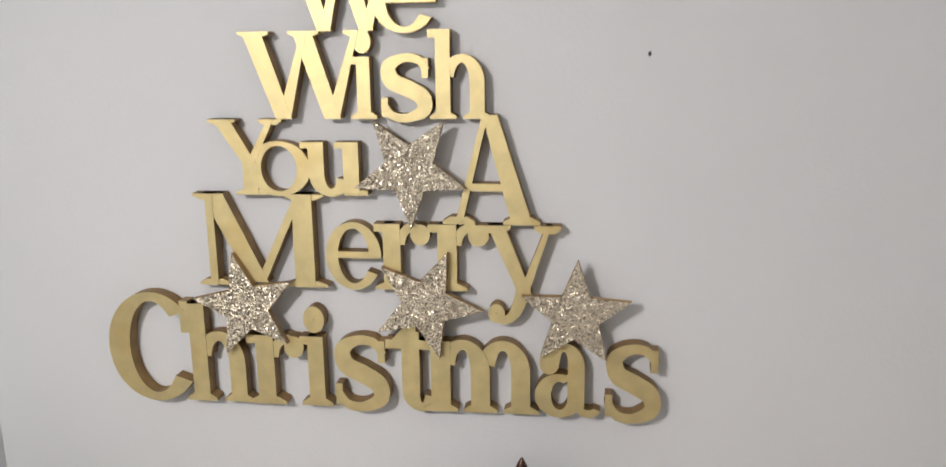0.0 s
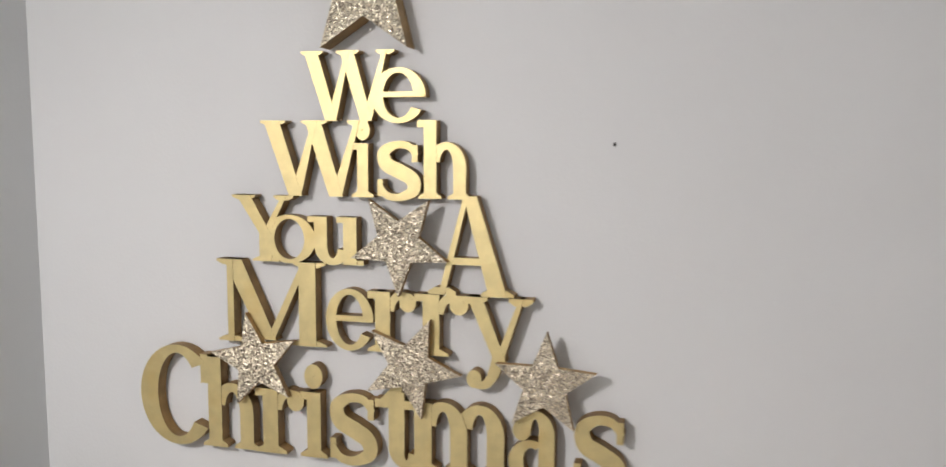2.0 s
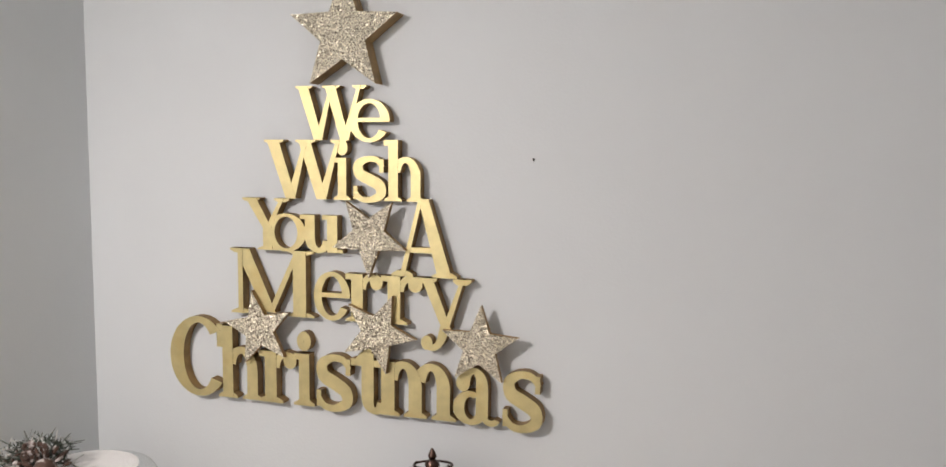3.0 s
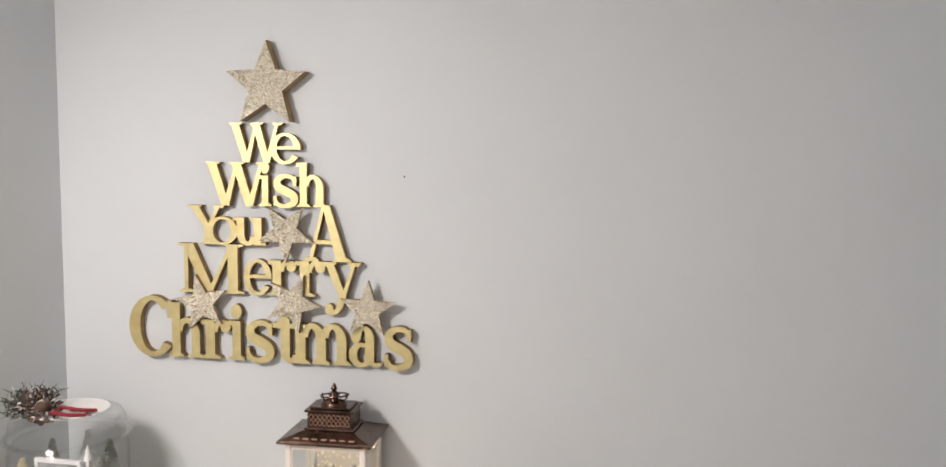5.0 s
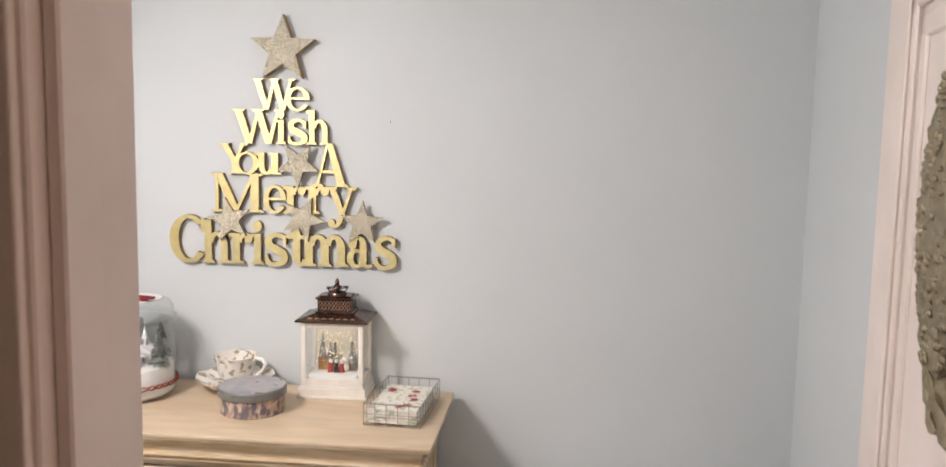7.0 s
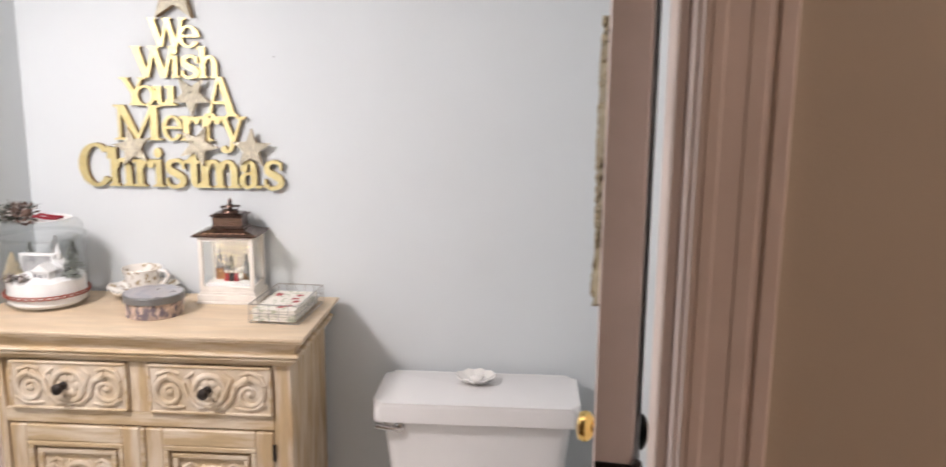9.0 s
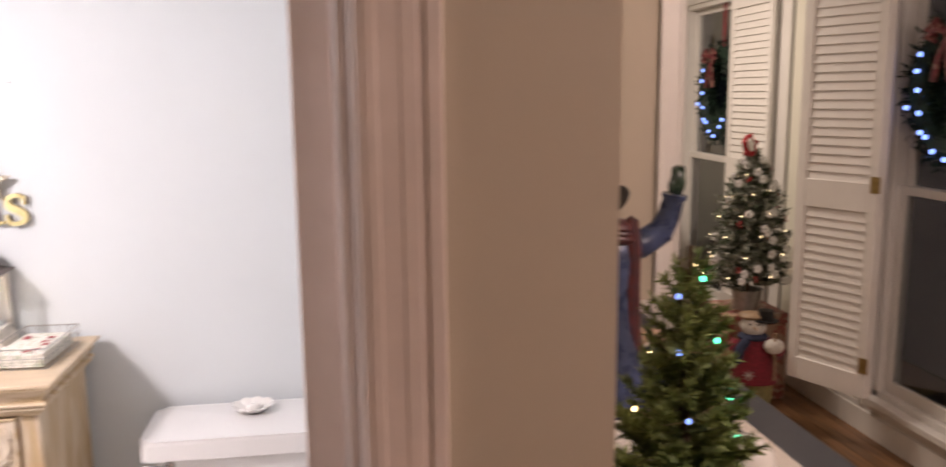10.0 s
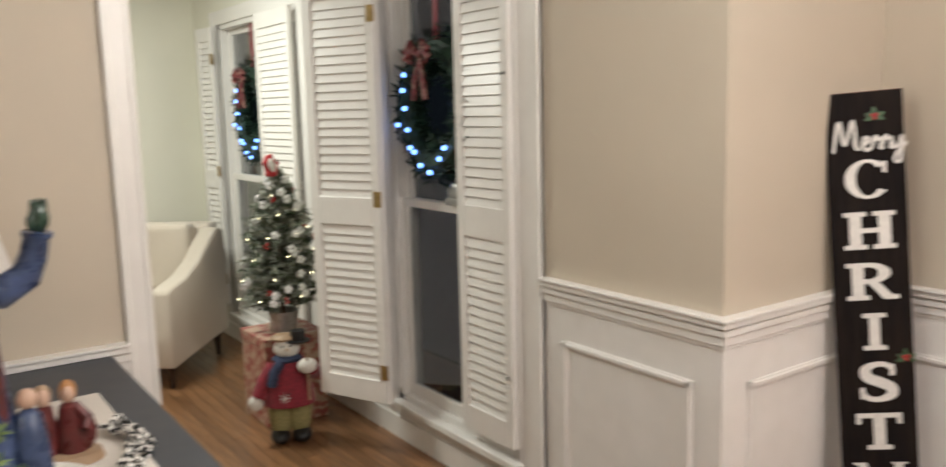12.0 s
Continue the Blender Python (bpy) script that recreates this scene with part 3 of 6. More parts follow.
# the open door
door = thing("door_1", "white panelled door standing open, brass knob and hanging ornament", "door", (0.808, -0.528, 0), -9.3, kind="structure")
W = 0.59
bm = B()
for x0, x1 in ((-0.022, 0.022),):
    box(bm, x0, x1, 0.0, 0.11, 0.01, 2.02, 0.002, seg=1)
    box(bm, x0, x1, W - 0.11, W, 0.01, 2.02, 0.002, seg=1)
    for z0, z1 in ((0.01, 0.24), (0.78, 0.95), (1.70, 2.02)):
        box(bm, x0, x1, 0.11, W - 0.11, z0, z1)
    for z0, z1 in ((0.24, 0.78), (0.95, 1.70)):
        box(bm, -0.010, 0.010, 0.11, W - 0.11, z0, z1)
        for d0, i, o in ((0.018, 0.0, 0.02), (0.014, 0.03, 0.06)):
            box(bm, -d0, d0, 0.11 + i, 0.11 + o, z0 + i, z1 - i, 0.003, seg=1)
            box(bm, -d0, d0, W - 0.11 - o, W - 0.11 - i, z0 + i, z1 - i, 0.003, seg=1)
            box(bm, -d0, d0, 0.11 + i, W - 0.11 - i, z1 - o, z1 - i, 0.003, seg=1)
            box(bm, -d0, d0, 0.11 + i, W - 0.11 - i, z0 + i, z0 + o, 0.003, seg=1)
part("door_leaf", bm, M["pink_trim"], door)
for s, m, nm in ((-1, "brass", "polished brass door knob"), (1, "hinge_dark", "dark door knob")):
    bm = B()
    prof = [(0, 0), (0.031, 0), (0.031, 0.004), (0.024, 0.010), (0.012, 0.014), (0.010, 0.030), (0.016, 0.036), (0.026, 0.044), (0.028, 0.052), (0.025, 0.061), (0.014, 0.066), (0, 0.067)]
    lathe(bm, prof, n=28)
    bm.transform(Matrix.Translation((s * 0.022, W - 0.065, 0.90)) @ Matrix.Rotation(s * math.pi / 2, 4, "Y"))
    part("door_knob", bm, M[m], door, nm, True)
for z in (0.25, 1.045, 1.80):
    bm = B()
    box(bm, -0.020, 0.020, -0.0025, 0.0, z - 0.045, z + 0.045, 0.001, seg=1)
    cone(bm, (0.026, -0.004, z - 0.045), (0.026, -0.004, z + 0.045), 0.006, 0.006, 12)
    ball(bm, (0.026, -0.004, z + 0.047), 0.0065, n=10, m=8)
    for dz in (-0.03, 0.0, 0.03):
        cone(bm, (-0.006, -0.004, z + dz), (-0.006, -0.002, z + dz), 0.004, 0.004, 10)
    part("hinge", bm, M["hinge_dark"], door, "dark steel butt hinge", True)

# hanging ornament on the door
orn = thing("door_ornament", "hammered pewter-gold fish-shaped ornament hanging by a ribbon on the open door", "ornament", (0.808, -0.528, 0), -9.3)


def ornament_half(z):
    """Half width of the body: a long drop that narrows to a waist and flares into a tail."""
    if z > 1.30:
        t = (1.60 - z) / 0.30
        return 0.112 * math.sin(math.pi * t ** 0.85 * 0.93) ** 0.8 + 0.014 * t + 0.002
    t = (1.30 - z) / 0.055
    return 0.034 + 0.034 * t


rnd = random.Random(5)
bm = B()
rows = []
for k in range(37):
    z = 1.60 - 0.355 * k / 36
    w = ornament_half(z) * (1 + 0.035 * math.sin(k * 2.1))
    lean = 0.205 - 0.05 * max(0.0, (1.30 - z) / 0.055) ** 1.4
    row = []
    for j in range(13):
        u = -1 + j / 6
        bulge = 0.017 * math.sqrt(max(0.0, 1 - u * u)) * min(1, k / 5) + 0.0028 * math.sin(j * 2.9 + k * 1.7) * (abs(u) < 0.95)
        row.append(bm.verts.new((-0.025 - bulge, lean + u * w, z + 0.006 * math.sin(j * 1.9 + k * 0.6))))
    rows.append(row)
for p, q in zip(rows, rows[1:]):
    for j in range(12):
        bm.faces.new((p[j], q[j], q[j + 1], p[j + 1]))
back = bmesh.ops.extrude_face_region(bm, geom=bm.faces[:])
for v in back["geom"]:
    if isinstance(v, bmesh.types.BMVert):
        v.co.x = -0.0235
bmesh.ops.recalc_face_normals(bm, faces=bm.faces)
for k in range(210):
    z = rnd.uniform(1.30, 1.58)
    u = rnd.uniform(-0.9, 0.9)
    y = 0.205 + u * ornament_half(z)
    x = -0.025 - 0.017 * math.sqrt(1 - u * u)
    ball(bm, (x, y, z), (0.0035, rnd.uniform(0.004, 0.008), rnd.uniform(0.003, 0.006)), n=6, m=5)
part("figure", bm, M["gilt_ornament"], orn, "", True)
bm = B()
box(bm, -0.032, -0.030, 0.198, 0.212, 1.592, 2.0, 0.0004, seg=1)
part("ribbon", bm, M["ribbon"], orn, "tan hanging ribbon")


# ---- windows and shutters ----
def window(name, label, y0, y1, z0, z1, mid):
    w = thing(name, label, "window", kind="structure")
    bm = B()
    for a, b, c, d in ((y0 - 0.005, y0 + 0.03, z0, z1), (y1 - 0.03, y1 + 0.005, z0, z1), (y0, y1, z1 - 0.03, z1), (y0, y1, z0, z0 + 0.03)):
        box(bm, 3.098, 3.20, a, b, c, d, 0.002, seg=1)
    part("window_frame", bm, M["white_trim"], w)
    for a, b, x, nm in ((z0 + 0.03, mid + 0.018, 3.125, "lower_sash"), (mid - 0.018, z1 - 0.03, 3.155, "upper_sash")):
        bm = B()
        for p, q, r, s in ((y0 + 0.03, y0 + 0.075, a, b), (y1 - 0.075, y1 - 0.03, a, b), (y0 + 0.075, y1 - 0.075, b - 0.036, b), (y0 + 0.075, y1 - 0.075, a, a + (0.055 if nm == "lower_sash" else 0.036))):
            box(bm, x, x + 0.026, p, q, r, s, 0.003, seg=1)
        sash = part(nm, bm, M["white_trim"], w, "white painted sash")
        bm = B()
        box(bm, x + 0.011, x + 0.014, y0 + 0.072, y1 - 0.072, a + 0.03, b - 0.03)
        part("pane", bm, M["pane"], sash, "dark night-time window pane")
    bm = B()
    box(bm, 3.118, 3.136, (y0 + y1) / 2 - 0.03, (y0 + y1) / 2 + 0.03, mid + 0.018, mid + 0.028, 0.003, seg=1)
    part("sash_lock", bm, M["old_brass"], w, "brass sash lock")
    bm = B()
    for a, b, s in ((y0 - 0.138, y0, 1), (y1, y1 + 0.085, -1)):
        e0, e1 = (a, a + 0.022) if s > 0 else (b - 0.022, b)
        box(bm, 3.084, 3.10, a, b, 0.13, z1 + 0.085, 0.002, seg=1)
        box(bm, 3.074, 3.10, e0, e1, 0.13, z1 + 0.085, 0.003, seg=1)
        i0, i1 = (b - 0.014, b) if s > 0 else (a, a + 0.014)
        box(bm, 3.079, 3.10, i0, i1, 0.19, z1, 0.003, seg=1)
    box(bm, 3.084, 3.10, y0, y1, z1, z1 + 0.085, 0.002, seg=1)
    part("window_casing", bm, M["white_trim"], w)
    bm = B()
    box(bm, 3.05, 3.13, y0 - 0.02, y1 + 0.02, z0 - 0.03, z0, 0.004)
    box(bm, 3.078, 3.10, y0, y1, z0 - 0.06, z0 - 0.03, 0.003, seg=1)
    part("window_sill", bm, M["white_trim"], w)
    return w


window("window_1", "tall white double-hung window showing the dark night", *WIN[0], 1.10)
window("window_2", "tall white double-hung living room window", *WIN[1], 1.10)


def shutter(label, place, turn, width, z0=0.245, z1=2.05, tilt=20, divide=(1.02, 1.14), knobs=False):
    """A louvred leaf from its hinge edge along local x; louvres face local -y."""
    s = thing("shutter", label, "shutter", (*place, 0), turn, "window shutters")
    bm = B()
    st = 0.045
    for a, b in ((0, st), (width - st, width)):
        box(bm, a, b, -0.013, 0.013, z0, z1, 0.002, seg=1)
    for a, b in ((z0, z0 + 0.10), divide, (z1 - 0.085, z1)):
        box(bm, st, width - st, -0.013, 0.013, a, b, 0.002, seg=1)
    part("shutter_frame", bm, M["white_trim"], s)
    pitch = 0.0365
    proto = bmesh.new()
    box(proto, st - 0.003, width - st + 0.003, -0.003, 0.003, -0.0245, 0.0245)
    proto.transform(Matrix.Rotation(radians(tilt), 4, "X"))
    me = bpy.data.meshes.new("louvre")
    proto.to_mesh(me)
    proto.free()
    me.materials.append(M["white_trim"])
    for lo, hi in ((z0 + 0.10, divide[0]), (divide[1], z1 - 0.085)):
        n = int((hi - lo) / pitch)
        step = (hi - lo) / n
        for k in range(n):
            o = new("louvre", me)
            o.parent = s
            o.location = (0, 0, lo + step * (k + 0.5))
    if knobs:
        for z in (0.52, 1.62):
            bm = B()
            ball(bm, (width - 0.02, -0.018, z), 0.006, n=10, m=8)
            part("shutter_knob", bm, M["hinge_dark"], s, "small dark knob", True)
    return s


def hinges(parent, x, zs, y=-0.014):
    for z in zs:
        bm = B()
        box(bm, x - 0.020, x + 0.020, y - 0.003, y, z - 0.033, z + 0.033, 0.001, seg=1)
        cone(bm, (x, y - 0.004, z - 0.033), (x, y - 0.004, z + 0.033), 0.005, 0.005, 10)
        part("hinge", bm, M["old_brass"], parent, "brass hinge", True)


# near window: the folded leaf stands into the room, the other leaf is shut
s1 = shutter("white louvred shutter leaf folded open into the room", (2.944, 1.592), 180 - 66.5, 0.375, tilt=13)
s1.rotation_euler = (0, 0, math.atan2(1.937 - 1.592, 2.790 - 2.944))
hinges(s1, 0.012, (0.385, 1.135, 1.89), 0.017)
bm = B()
L2 = math.hypot(3.088 - 2.944, 1.765 - 1.592)
box(bm, 0.0, L2, -0.013, 0.013, 0.245, 2.05, 0.002, seg=1)
leaf = thing("shutter_hinge_leaf", "narrow white shutter leaf hinged to the window frame", "shutter", (2.946, 1.595, 0), math.degrees(math.atan2(0.173, 0.144)))
part("leaf_frame", bm, M["white_trim"], leaf)
for z0, z1 in ((0.34, 1.02), (1.14, 1.965)):
    bm = B()
    box(bm, 0.05, L2 - 0.05, -0.017, 0.017, z0, z1, 0.003, seg=1)
    part("raised_panel", bm, M["white_trim"], leaf)
shutter("white louvred shutter leaf closed over half the window", (3.066, 1.196), -90, 0.330, tilt=-15, knobs=True)
# far window
shutter("white louvred shutter leaf closed over the far window", (3.050, 3.155), -90, 0.48, tilt=-14)
s4 = shutter("white louvred shutter leaf folded back beside the far window", (3.06, 3.93), 97, 0.22, tilt=20)
hinges(s4, 0.0, (0.42, 1.135, 1.85), 0.017)


# ---- the gold sign ----
def bar(x0, y0, x1, y1, w0, w1=None):
    w1 = w0 if w1 is None else w1
    return [(x0 - w0 / 2, y0), (x1 - w1 / 2, y1)], [(x0 + w0 / 2, y0), (x1 + w1 / 2, y1)]


def slab(x0, x1, y0, y1):
    return [(x0, y0), (x0, y1)], [(x1, y0), (x1, y1)]


def foot(xc, y, w, up=1, h=0.065):
    """A bracketed serif of width w on the line y."""
    return [(xc - w / 2, y), (xc - w / 2, y + up * h * 0.7), (xc - w * 0.26, y + up * h * 1.7)], [(xc + w / 2, y), (xc + w / 2, y + up * h * 0.7), (xc + w * 0.26, y + up * h * 1.7)]


def arc(cx, cy, rx, ry, a0, a1, tx, ty, n=22):
    """A curved stroke, thick at the sides (tx) and thin above and below (ty)."""
    out, inn = [], []
    for k in range(n + 1):
        a = radians(a0 + (a1 - a0) * k / n)
        out.append((cx + rx * math.cos(a), cy + ry * math.sin(a)))
        inn.append((cx + (rx - tx) * math.cos(a), cy + (ry - ty) * math.sin(a)))
    return out, inn


def sweep(pts, widths):
    """A stroke along a smooth line through pts."""
    P, Wd = [], []
    n = len(pts)
    for i in range(n - 1):
        p0, p1, p2, p3 = pts[max(i - 1, 0)], pts[i], pts[i + 1], pts[min(i + 2, n - 1)]
        for k in range(7):
            t = k / 7
            P.append(tuple(0.5 * (2 * b + (c - a) * t + (2 * a - 5 * b + 4 * c - d) * t * t + (3 * b - a - 3 * c + d) * t ** 3) for a, b, c, d in zip(p0, p1, p2, p3)))
            Wd.append(widths[i] + (widths[i + 1] - widths[i]) * t)
    P.append(pts[-1])
    Wd.append(widths[-1])
    left, right = [], []
    for i, p in enumerate(P):
        a, b = P[max(i - 1, 0)], P[min(i + 1, len(P) - 1)]
        dx, dy = b[0] - a[0], b[1] - a[1]
        l = math.hypot(dx, dy) or 1
        nx, ny = -dy / l * Wd[i] / 2, dx / l * Wd[i] / 2
        left.append((p[0] + nx, p[1] + ny))
        right.append((p[0] - nx, p[1] - ny))
    return left, right


def dot(cx, cy, r):
    return arc(cx, cy, r, r * 1.05, 0, 360, r * 0.98, r * 0.98, 20)


ST, TH, CAP = 0.27, 0.13, 1.42
S_LINE = [(0.80, 0.78), (0.66, 0.95), (0.42, 0.97), (0.22, 0.84), (0.26, 0.62), (0.50, 0.49), (0.72, 0.35), (0.74, 0.14), (0.50, 0.02), (0.26, 0.05), (0.12, 0.24)]
S_WIDE = [0.10, 0.13, 0.14, 0.22, 0.26, 0.27, 0.26, 0.22, 0.14, 0.13, 0.10]
GLYPH = {
    "W": (1.9, [bar(0.20, CAP, 0.62, 0, 0.28, 0.24), bar(0.62, 0, 0.98, CAP, 0.20, 0.08), bar(0.94, CAP, 1.34, 0, 0.28, 0.24), bar(1.34, 0, 1.72, CAP, 0.20, 0.08), foot(0.22, CAP, 0.46, -1, 0.055), foot(0.96, CAP, 0.46, -1, 0.055), foot(1.72, CAP, 0.36, -1, 0.055)]),
    "Y": (1.35, [bar(0.24, CAP, 0.70, 0.60, 0.30, 0.24), bar(1.12, CAP, 0.72, 0.60, 0.10, 0.16), slab(0.57, 0.83, 0, 0.66), foot(0.24, CAP, 0.50, -1, 0.06), foot(1.10, CAP, 0.42, -1, 0.06), foot(0.70, 0, 0.58, 1, 0.06)]),
    "M": (1.75, [slab(0.17, 0.27, 0, CAP), slab(1.30, 1.56, 0, CAP), bar(0.26, CAP, 0.82, 0.06, 0.30, 0.24), bar(0.84, 0.06, 1.40, CAP, 0.12, 0.10), foot(0.22, 0, 0.42, 1, 0.055), foot(1.44, 0, 0.56, 1, 0.055), foot(0.20, CAP, 0.40, -1, 0.055), foot(1.46, CAP, 0.50, -1, 0.055)]),
    "A": (1.3, [bar(0.57, CAP, 0.20, 0, 0.08, 0.10), bar(0.63, CAP, 1.06, 0, 0.20, 0.28), slab(0.30, 0.98, 0.44, 0.54), foot(0.20, 0, 0.44, 1, 0.06), foot(1.05, 0, 0.50, 1, 0.06)]),
    "C": (1.3, [arc(0.66, CAP / 2, 0.64, CAP / 2 + 0.03, 42, 322, 0.30, 0.12, 34), slab(1.06, 1.18, 0.92, 1.34)]),
    "e": (1.0, [arc(0.5, 0.5, 0.48, 0.52, 0, 328, 0.21, 0.10, 30), slab(0.20, 0.97, 0.47, 0.57)]),
    "i": (0.55, [slab(0.15, 0.42, 0, 1.0), foot(0.28, 0, 0.54), bar(0.06, 0.93, 0.30, 0.93, 0.14), slab(0.02, 0.28, 0.88, 1.0), dot(0.28, 1.24, 0.18)]),
    "s": (0.9, [sweep(S_LINE, S_WIDE), slab(0.72, 0.82, 0.66, 0.97), slab(0.09, 0.19, 0.03, 0.34)]),
    "h": (1.2, [slab(0.14, 0.41, 0, CAP), foot(0.27, 0, 0.50), slab(0.0, 0.28, CAP - 0.13, CAP), arc(0.62, 0.58, 0.42, 0.45, 0, 165, 0.27, 0.14), slab(0.77, 1.04, 0, 0.60), foot(0.90, 0, 0.50)]),
    "o": (1.0, [arc(0.5, 0.5, 0.49, 0.52, 0, 360, 0.21, 0.09, 36)]),
    "u": (1.15, [slab(0.14, 0.41, 0.38, 1.0), arc(0.52, 0.40, 0.38, 0.42, 180, 345, 0.27, 0.15), slab(0.74, 1.01, 0, 1.0), slab(0.0, 0.3, 0.88, 1.0), slab(0.60, 0.9, 0.88, 1.0), slab(0.9, 1.15, 0, 0.11)]),
    "r": (0.85, [slab(0.14, 0.41, 0, 1.0), foot(0.28, 0, 0.56), slab(0.0, 0.3, 0.88, 1.0), arc(0.60, 0.66, 0.26, 0.36, 35, 175, 0.14, 0.14), dot(0.72, 0.84, 0.15)]),
    "y": (1.35, [bar(0.26, 1.0, 0.74, -0.02, 0.28, 0.22), bar(1.12, 1.0, 0.72, 0.0, 0.09, 0.16), sweep([(0.72, 0.10), (0.62, -0.22), (0.48, -0.40), (0.30, -0.42)], [0.24, 0.2, 0.14, 0.12]), dot(0.26, -0.33, 0.14), foot(0.24, 1.0, 0.52, -1, 0.07), foot(1.10, 1.0, 0.44, -1, 0.07)]),
    "t": (0.85, [slab(0.26, 0.53, 0.24, 1.12), bar(0.46, 1.30, 0.30, 1.0, 0.06, 0.36), slab(0.02, 0.80, 0.87, 1.0), arc(0.56, 0.26, 0.30, 0.28, 180, 345, 0.26, 0.13)]),
    "m": (1.75, [slab(0.14, 0.41, 0, 1.0), slab(0.0, 0.3, 0.88, 1.0), foot(0.27, 0, 0.48), arc(0.58, 0.58, 0.37, 0.45, 0, 165, 0.26, 0.14), slab(0.69, 0.95, 0, 0.6), foot(0.82, 0, 0.46), arc(1.13, 0.58, 0.37, 0.45, 0, 165, 0.26, 0.14), slab(1.24, 1.50, 0, 0.6), foot(1.38, 0, 0.48)]),
    "a": (1.05, [slab(0.54, 0.80, 0.14, 0.72), arc(0.48, 0.68, 0.32, 0.35, 0, 160, 0.25, 0.12), dot(0.26, 0.74, 0.15), arc(0.42, 0.29, 0.38, 0.31, 60, 330, 0.25, 0.11), arc(0.86, 0.14, 0.20, 0.15, 180, 340, 0.12, 0.11)]),
    "H": (1.35, [slab(0.14, 0.46, 0, CAP), slab(0.90, 1.22, 0, CAP), slab(0.4, 0.95, 0.62, 0.80), slab(0, 0.6, 0, 0.17), slab(0.76, 1.35, 0, 0.17), slab(0, 0.6, CAP - 0.17, CAP), slab(0.76, 1.35, CAP - 0.17, CAP)]),
    "R": (1.35, [slab(0.14, 0.46, 0, CAP), slab(0, 0.6, 0, 0.17), slab(0, 0.6, CAP - 0.17, CAP), arc(0.58, 1.02, 0.58, 0.40, -90, 90, 0.32, 0.17), slab(0.4, 0.60, 0.62, 0.79), slab(0.4, 0.60, CAP - 0.17, CAP), bar(0.66, 0.72, 1.12, 0.02, 0.30, 0.34), slab(1.0, 1.36, 0, 0.17)]),
    "I": (0.75, [slab(0.2, 0.54, 0, CAP), slab(0, 0.75, 0, 0.17), slab(0, 0.75, CAP - 0.17, CAP)]),
    "T": (1.3, [slab(0.48, 0.82, 0, CAP), slab(0.3, 1.0, 0, 0.17), slab(0, 1.3, CAP - 0.18, CAP), slab(0, 0.14, CAP - 0.42, CAP), slab(1.16, 1.3, CAP - 0.42, CAP)]),
    "N": (1.4, [slab(0.16, 0.32, 0, CAP), slab(1.06, 1.22, 0, CAP), bar(0.22, CAP, 1.14, 0, 0.4), slab(0, 0.5, 0, 0.15)]),
}


def letter_mesh(bm, ch, x0, x1, base, unit, front, back, mi_face=0, mi_side=1, mirror_s=False):
    width, strokes = GLYPH[ch]
    k = (x1 - x0) / width
    for i, (a, b) in enumerate(strokes):
        f = front + 0.00022 * i
        strip_solid(bm, [(x0 + k * x, base + unit * z) for x, z in a], [(x0 + k * x, base + unit * z) for x, z in b], f, back, mi_face, mi_side)
    bmesh.ops.recalc_face_normals(bm, faces=bm.faces)


sign = thing("wall_sign", "gold leaf letter sign shaped like a tree with glitter stars", "wall sign", (0, 0, 0))
ROWS_OF_LETTERS = [
    (1.572, 0.0505, [("W", -0.277, -0.174)]),
    (1.5705, 0.0540, [("e", -0.200, -0.139)]),
    (1.493, 0.0560, [("W", -0.326, -0.203), ("i", -0.222, -0.197), ("s", -0.198, -0.144), ("h", -0.149, -0.090)]),
    (1.421, 0.0505, [("Y", -0.362, -0.287), ("o", -0.326, -0.263), ("u", -0.273, -0.209)]),
    (1.395, 0.0715, [("A", -0.137, -0.047)]),
    (1.330, 0.0645, [("M", -0.384, -0.250), ("e", -0.254, -0.197), ("r", -0.205, -0.152), ("r", -0.153, -0.096), ("y", -0.103, -0.026)]),
    (1.206, 0.0730, [("h", -0.408, -0.333), ("r", -0.340, -0.282), ("i", -0.286, -0.253), ("s", -0.256, -0.193), ("t", -0.199, -0.143), ("m", -0.163, -0.038), ("a", -0.054, 0.012), ("s", 0.010, 0.070)]),
    (1.206, 0.0790, [("C", -0.489, -0.390)]),
]
k = 0
for base, unit, letters in ROWS_OF_LETTERS:
    for ch, x0, x1 in letters:
        bm = B()
        letter_mesh(bm, ch, x0, x1, base, unit, 0.7545 + 0.0004 * (k % 2), 0.7700)
        part("letter", bm, [M["gold"], M["gold_edge"]], sign, "gold leaf letter with brown edges")
        k += 1
STARS = [(-0.167, 1.447, 0.0555, 180), (-0.334, 1.311, 0.0545, 11.0), (-0.155, 1.318, 0.0555, -23), (-0.0135, 1.311, 0.0535, -2), (-0.2025, 1.710, 0.080, -1)]
for cx, cz, r, turn in STARS:
    bm = B()
    pts = []
    for i in range(10):
        a = radians(90 + turn - 36 * i)
        q = r if i % 2 == 0 else r * 0.42
        pts.append((cx + q * math.cos(a), cz + q * math.sin(a)))
    outline_solid(bm, pts, 0.7455, 0.7535 if r < 0.07 else 0.7700)
    part("star", bm, [M["glitter"], M["star_edge"]], sign, "champagne glitter star")
bm = B()
for x, z in ((-0.02, 1.271), (-0.016, 1.268)):
    ball(bm, (x, 0.7705, z), (0.003, 0.0015, 0.003), n=8, m=6)
part("fixing", bm, M["black_paint"], sign)
nail = tagged(link_bm("nail", ball(B(), (0.048, 0.7712, 1.549), (0.0014, 0.0012, 0.0022), n=8, m=6), M["black_paint"]), "tiny dark nail in the painted wall", "nail")

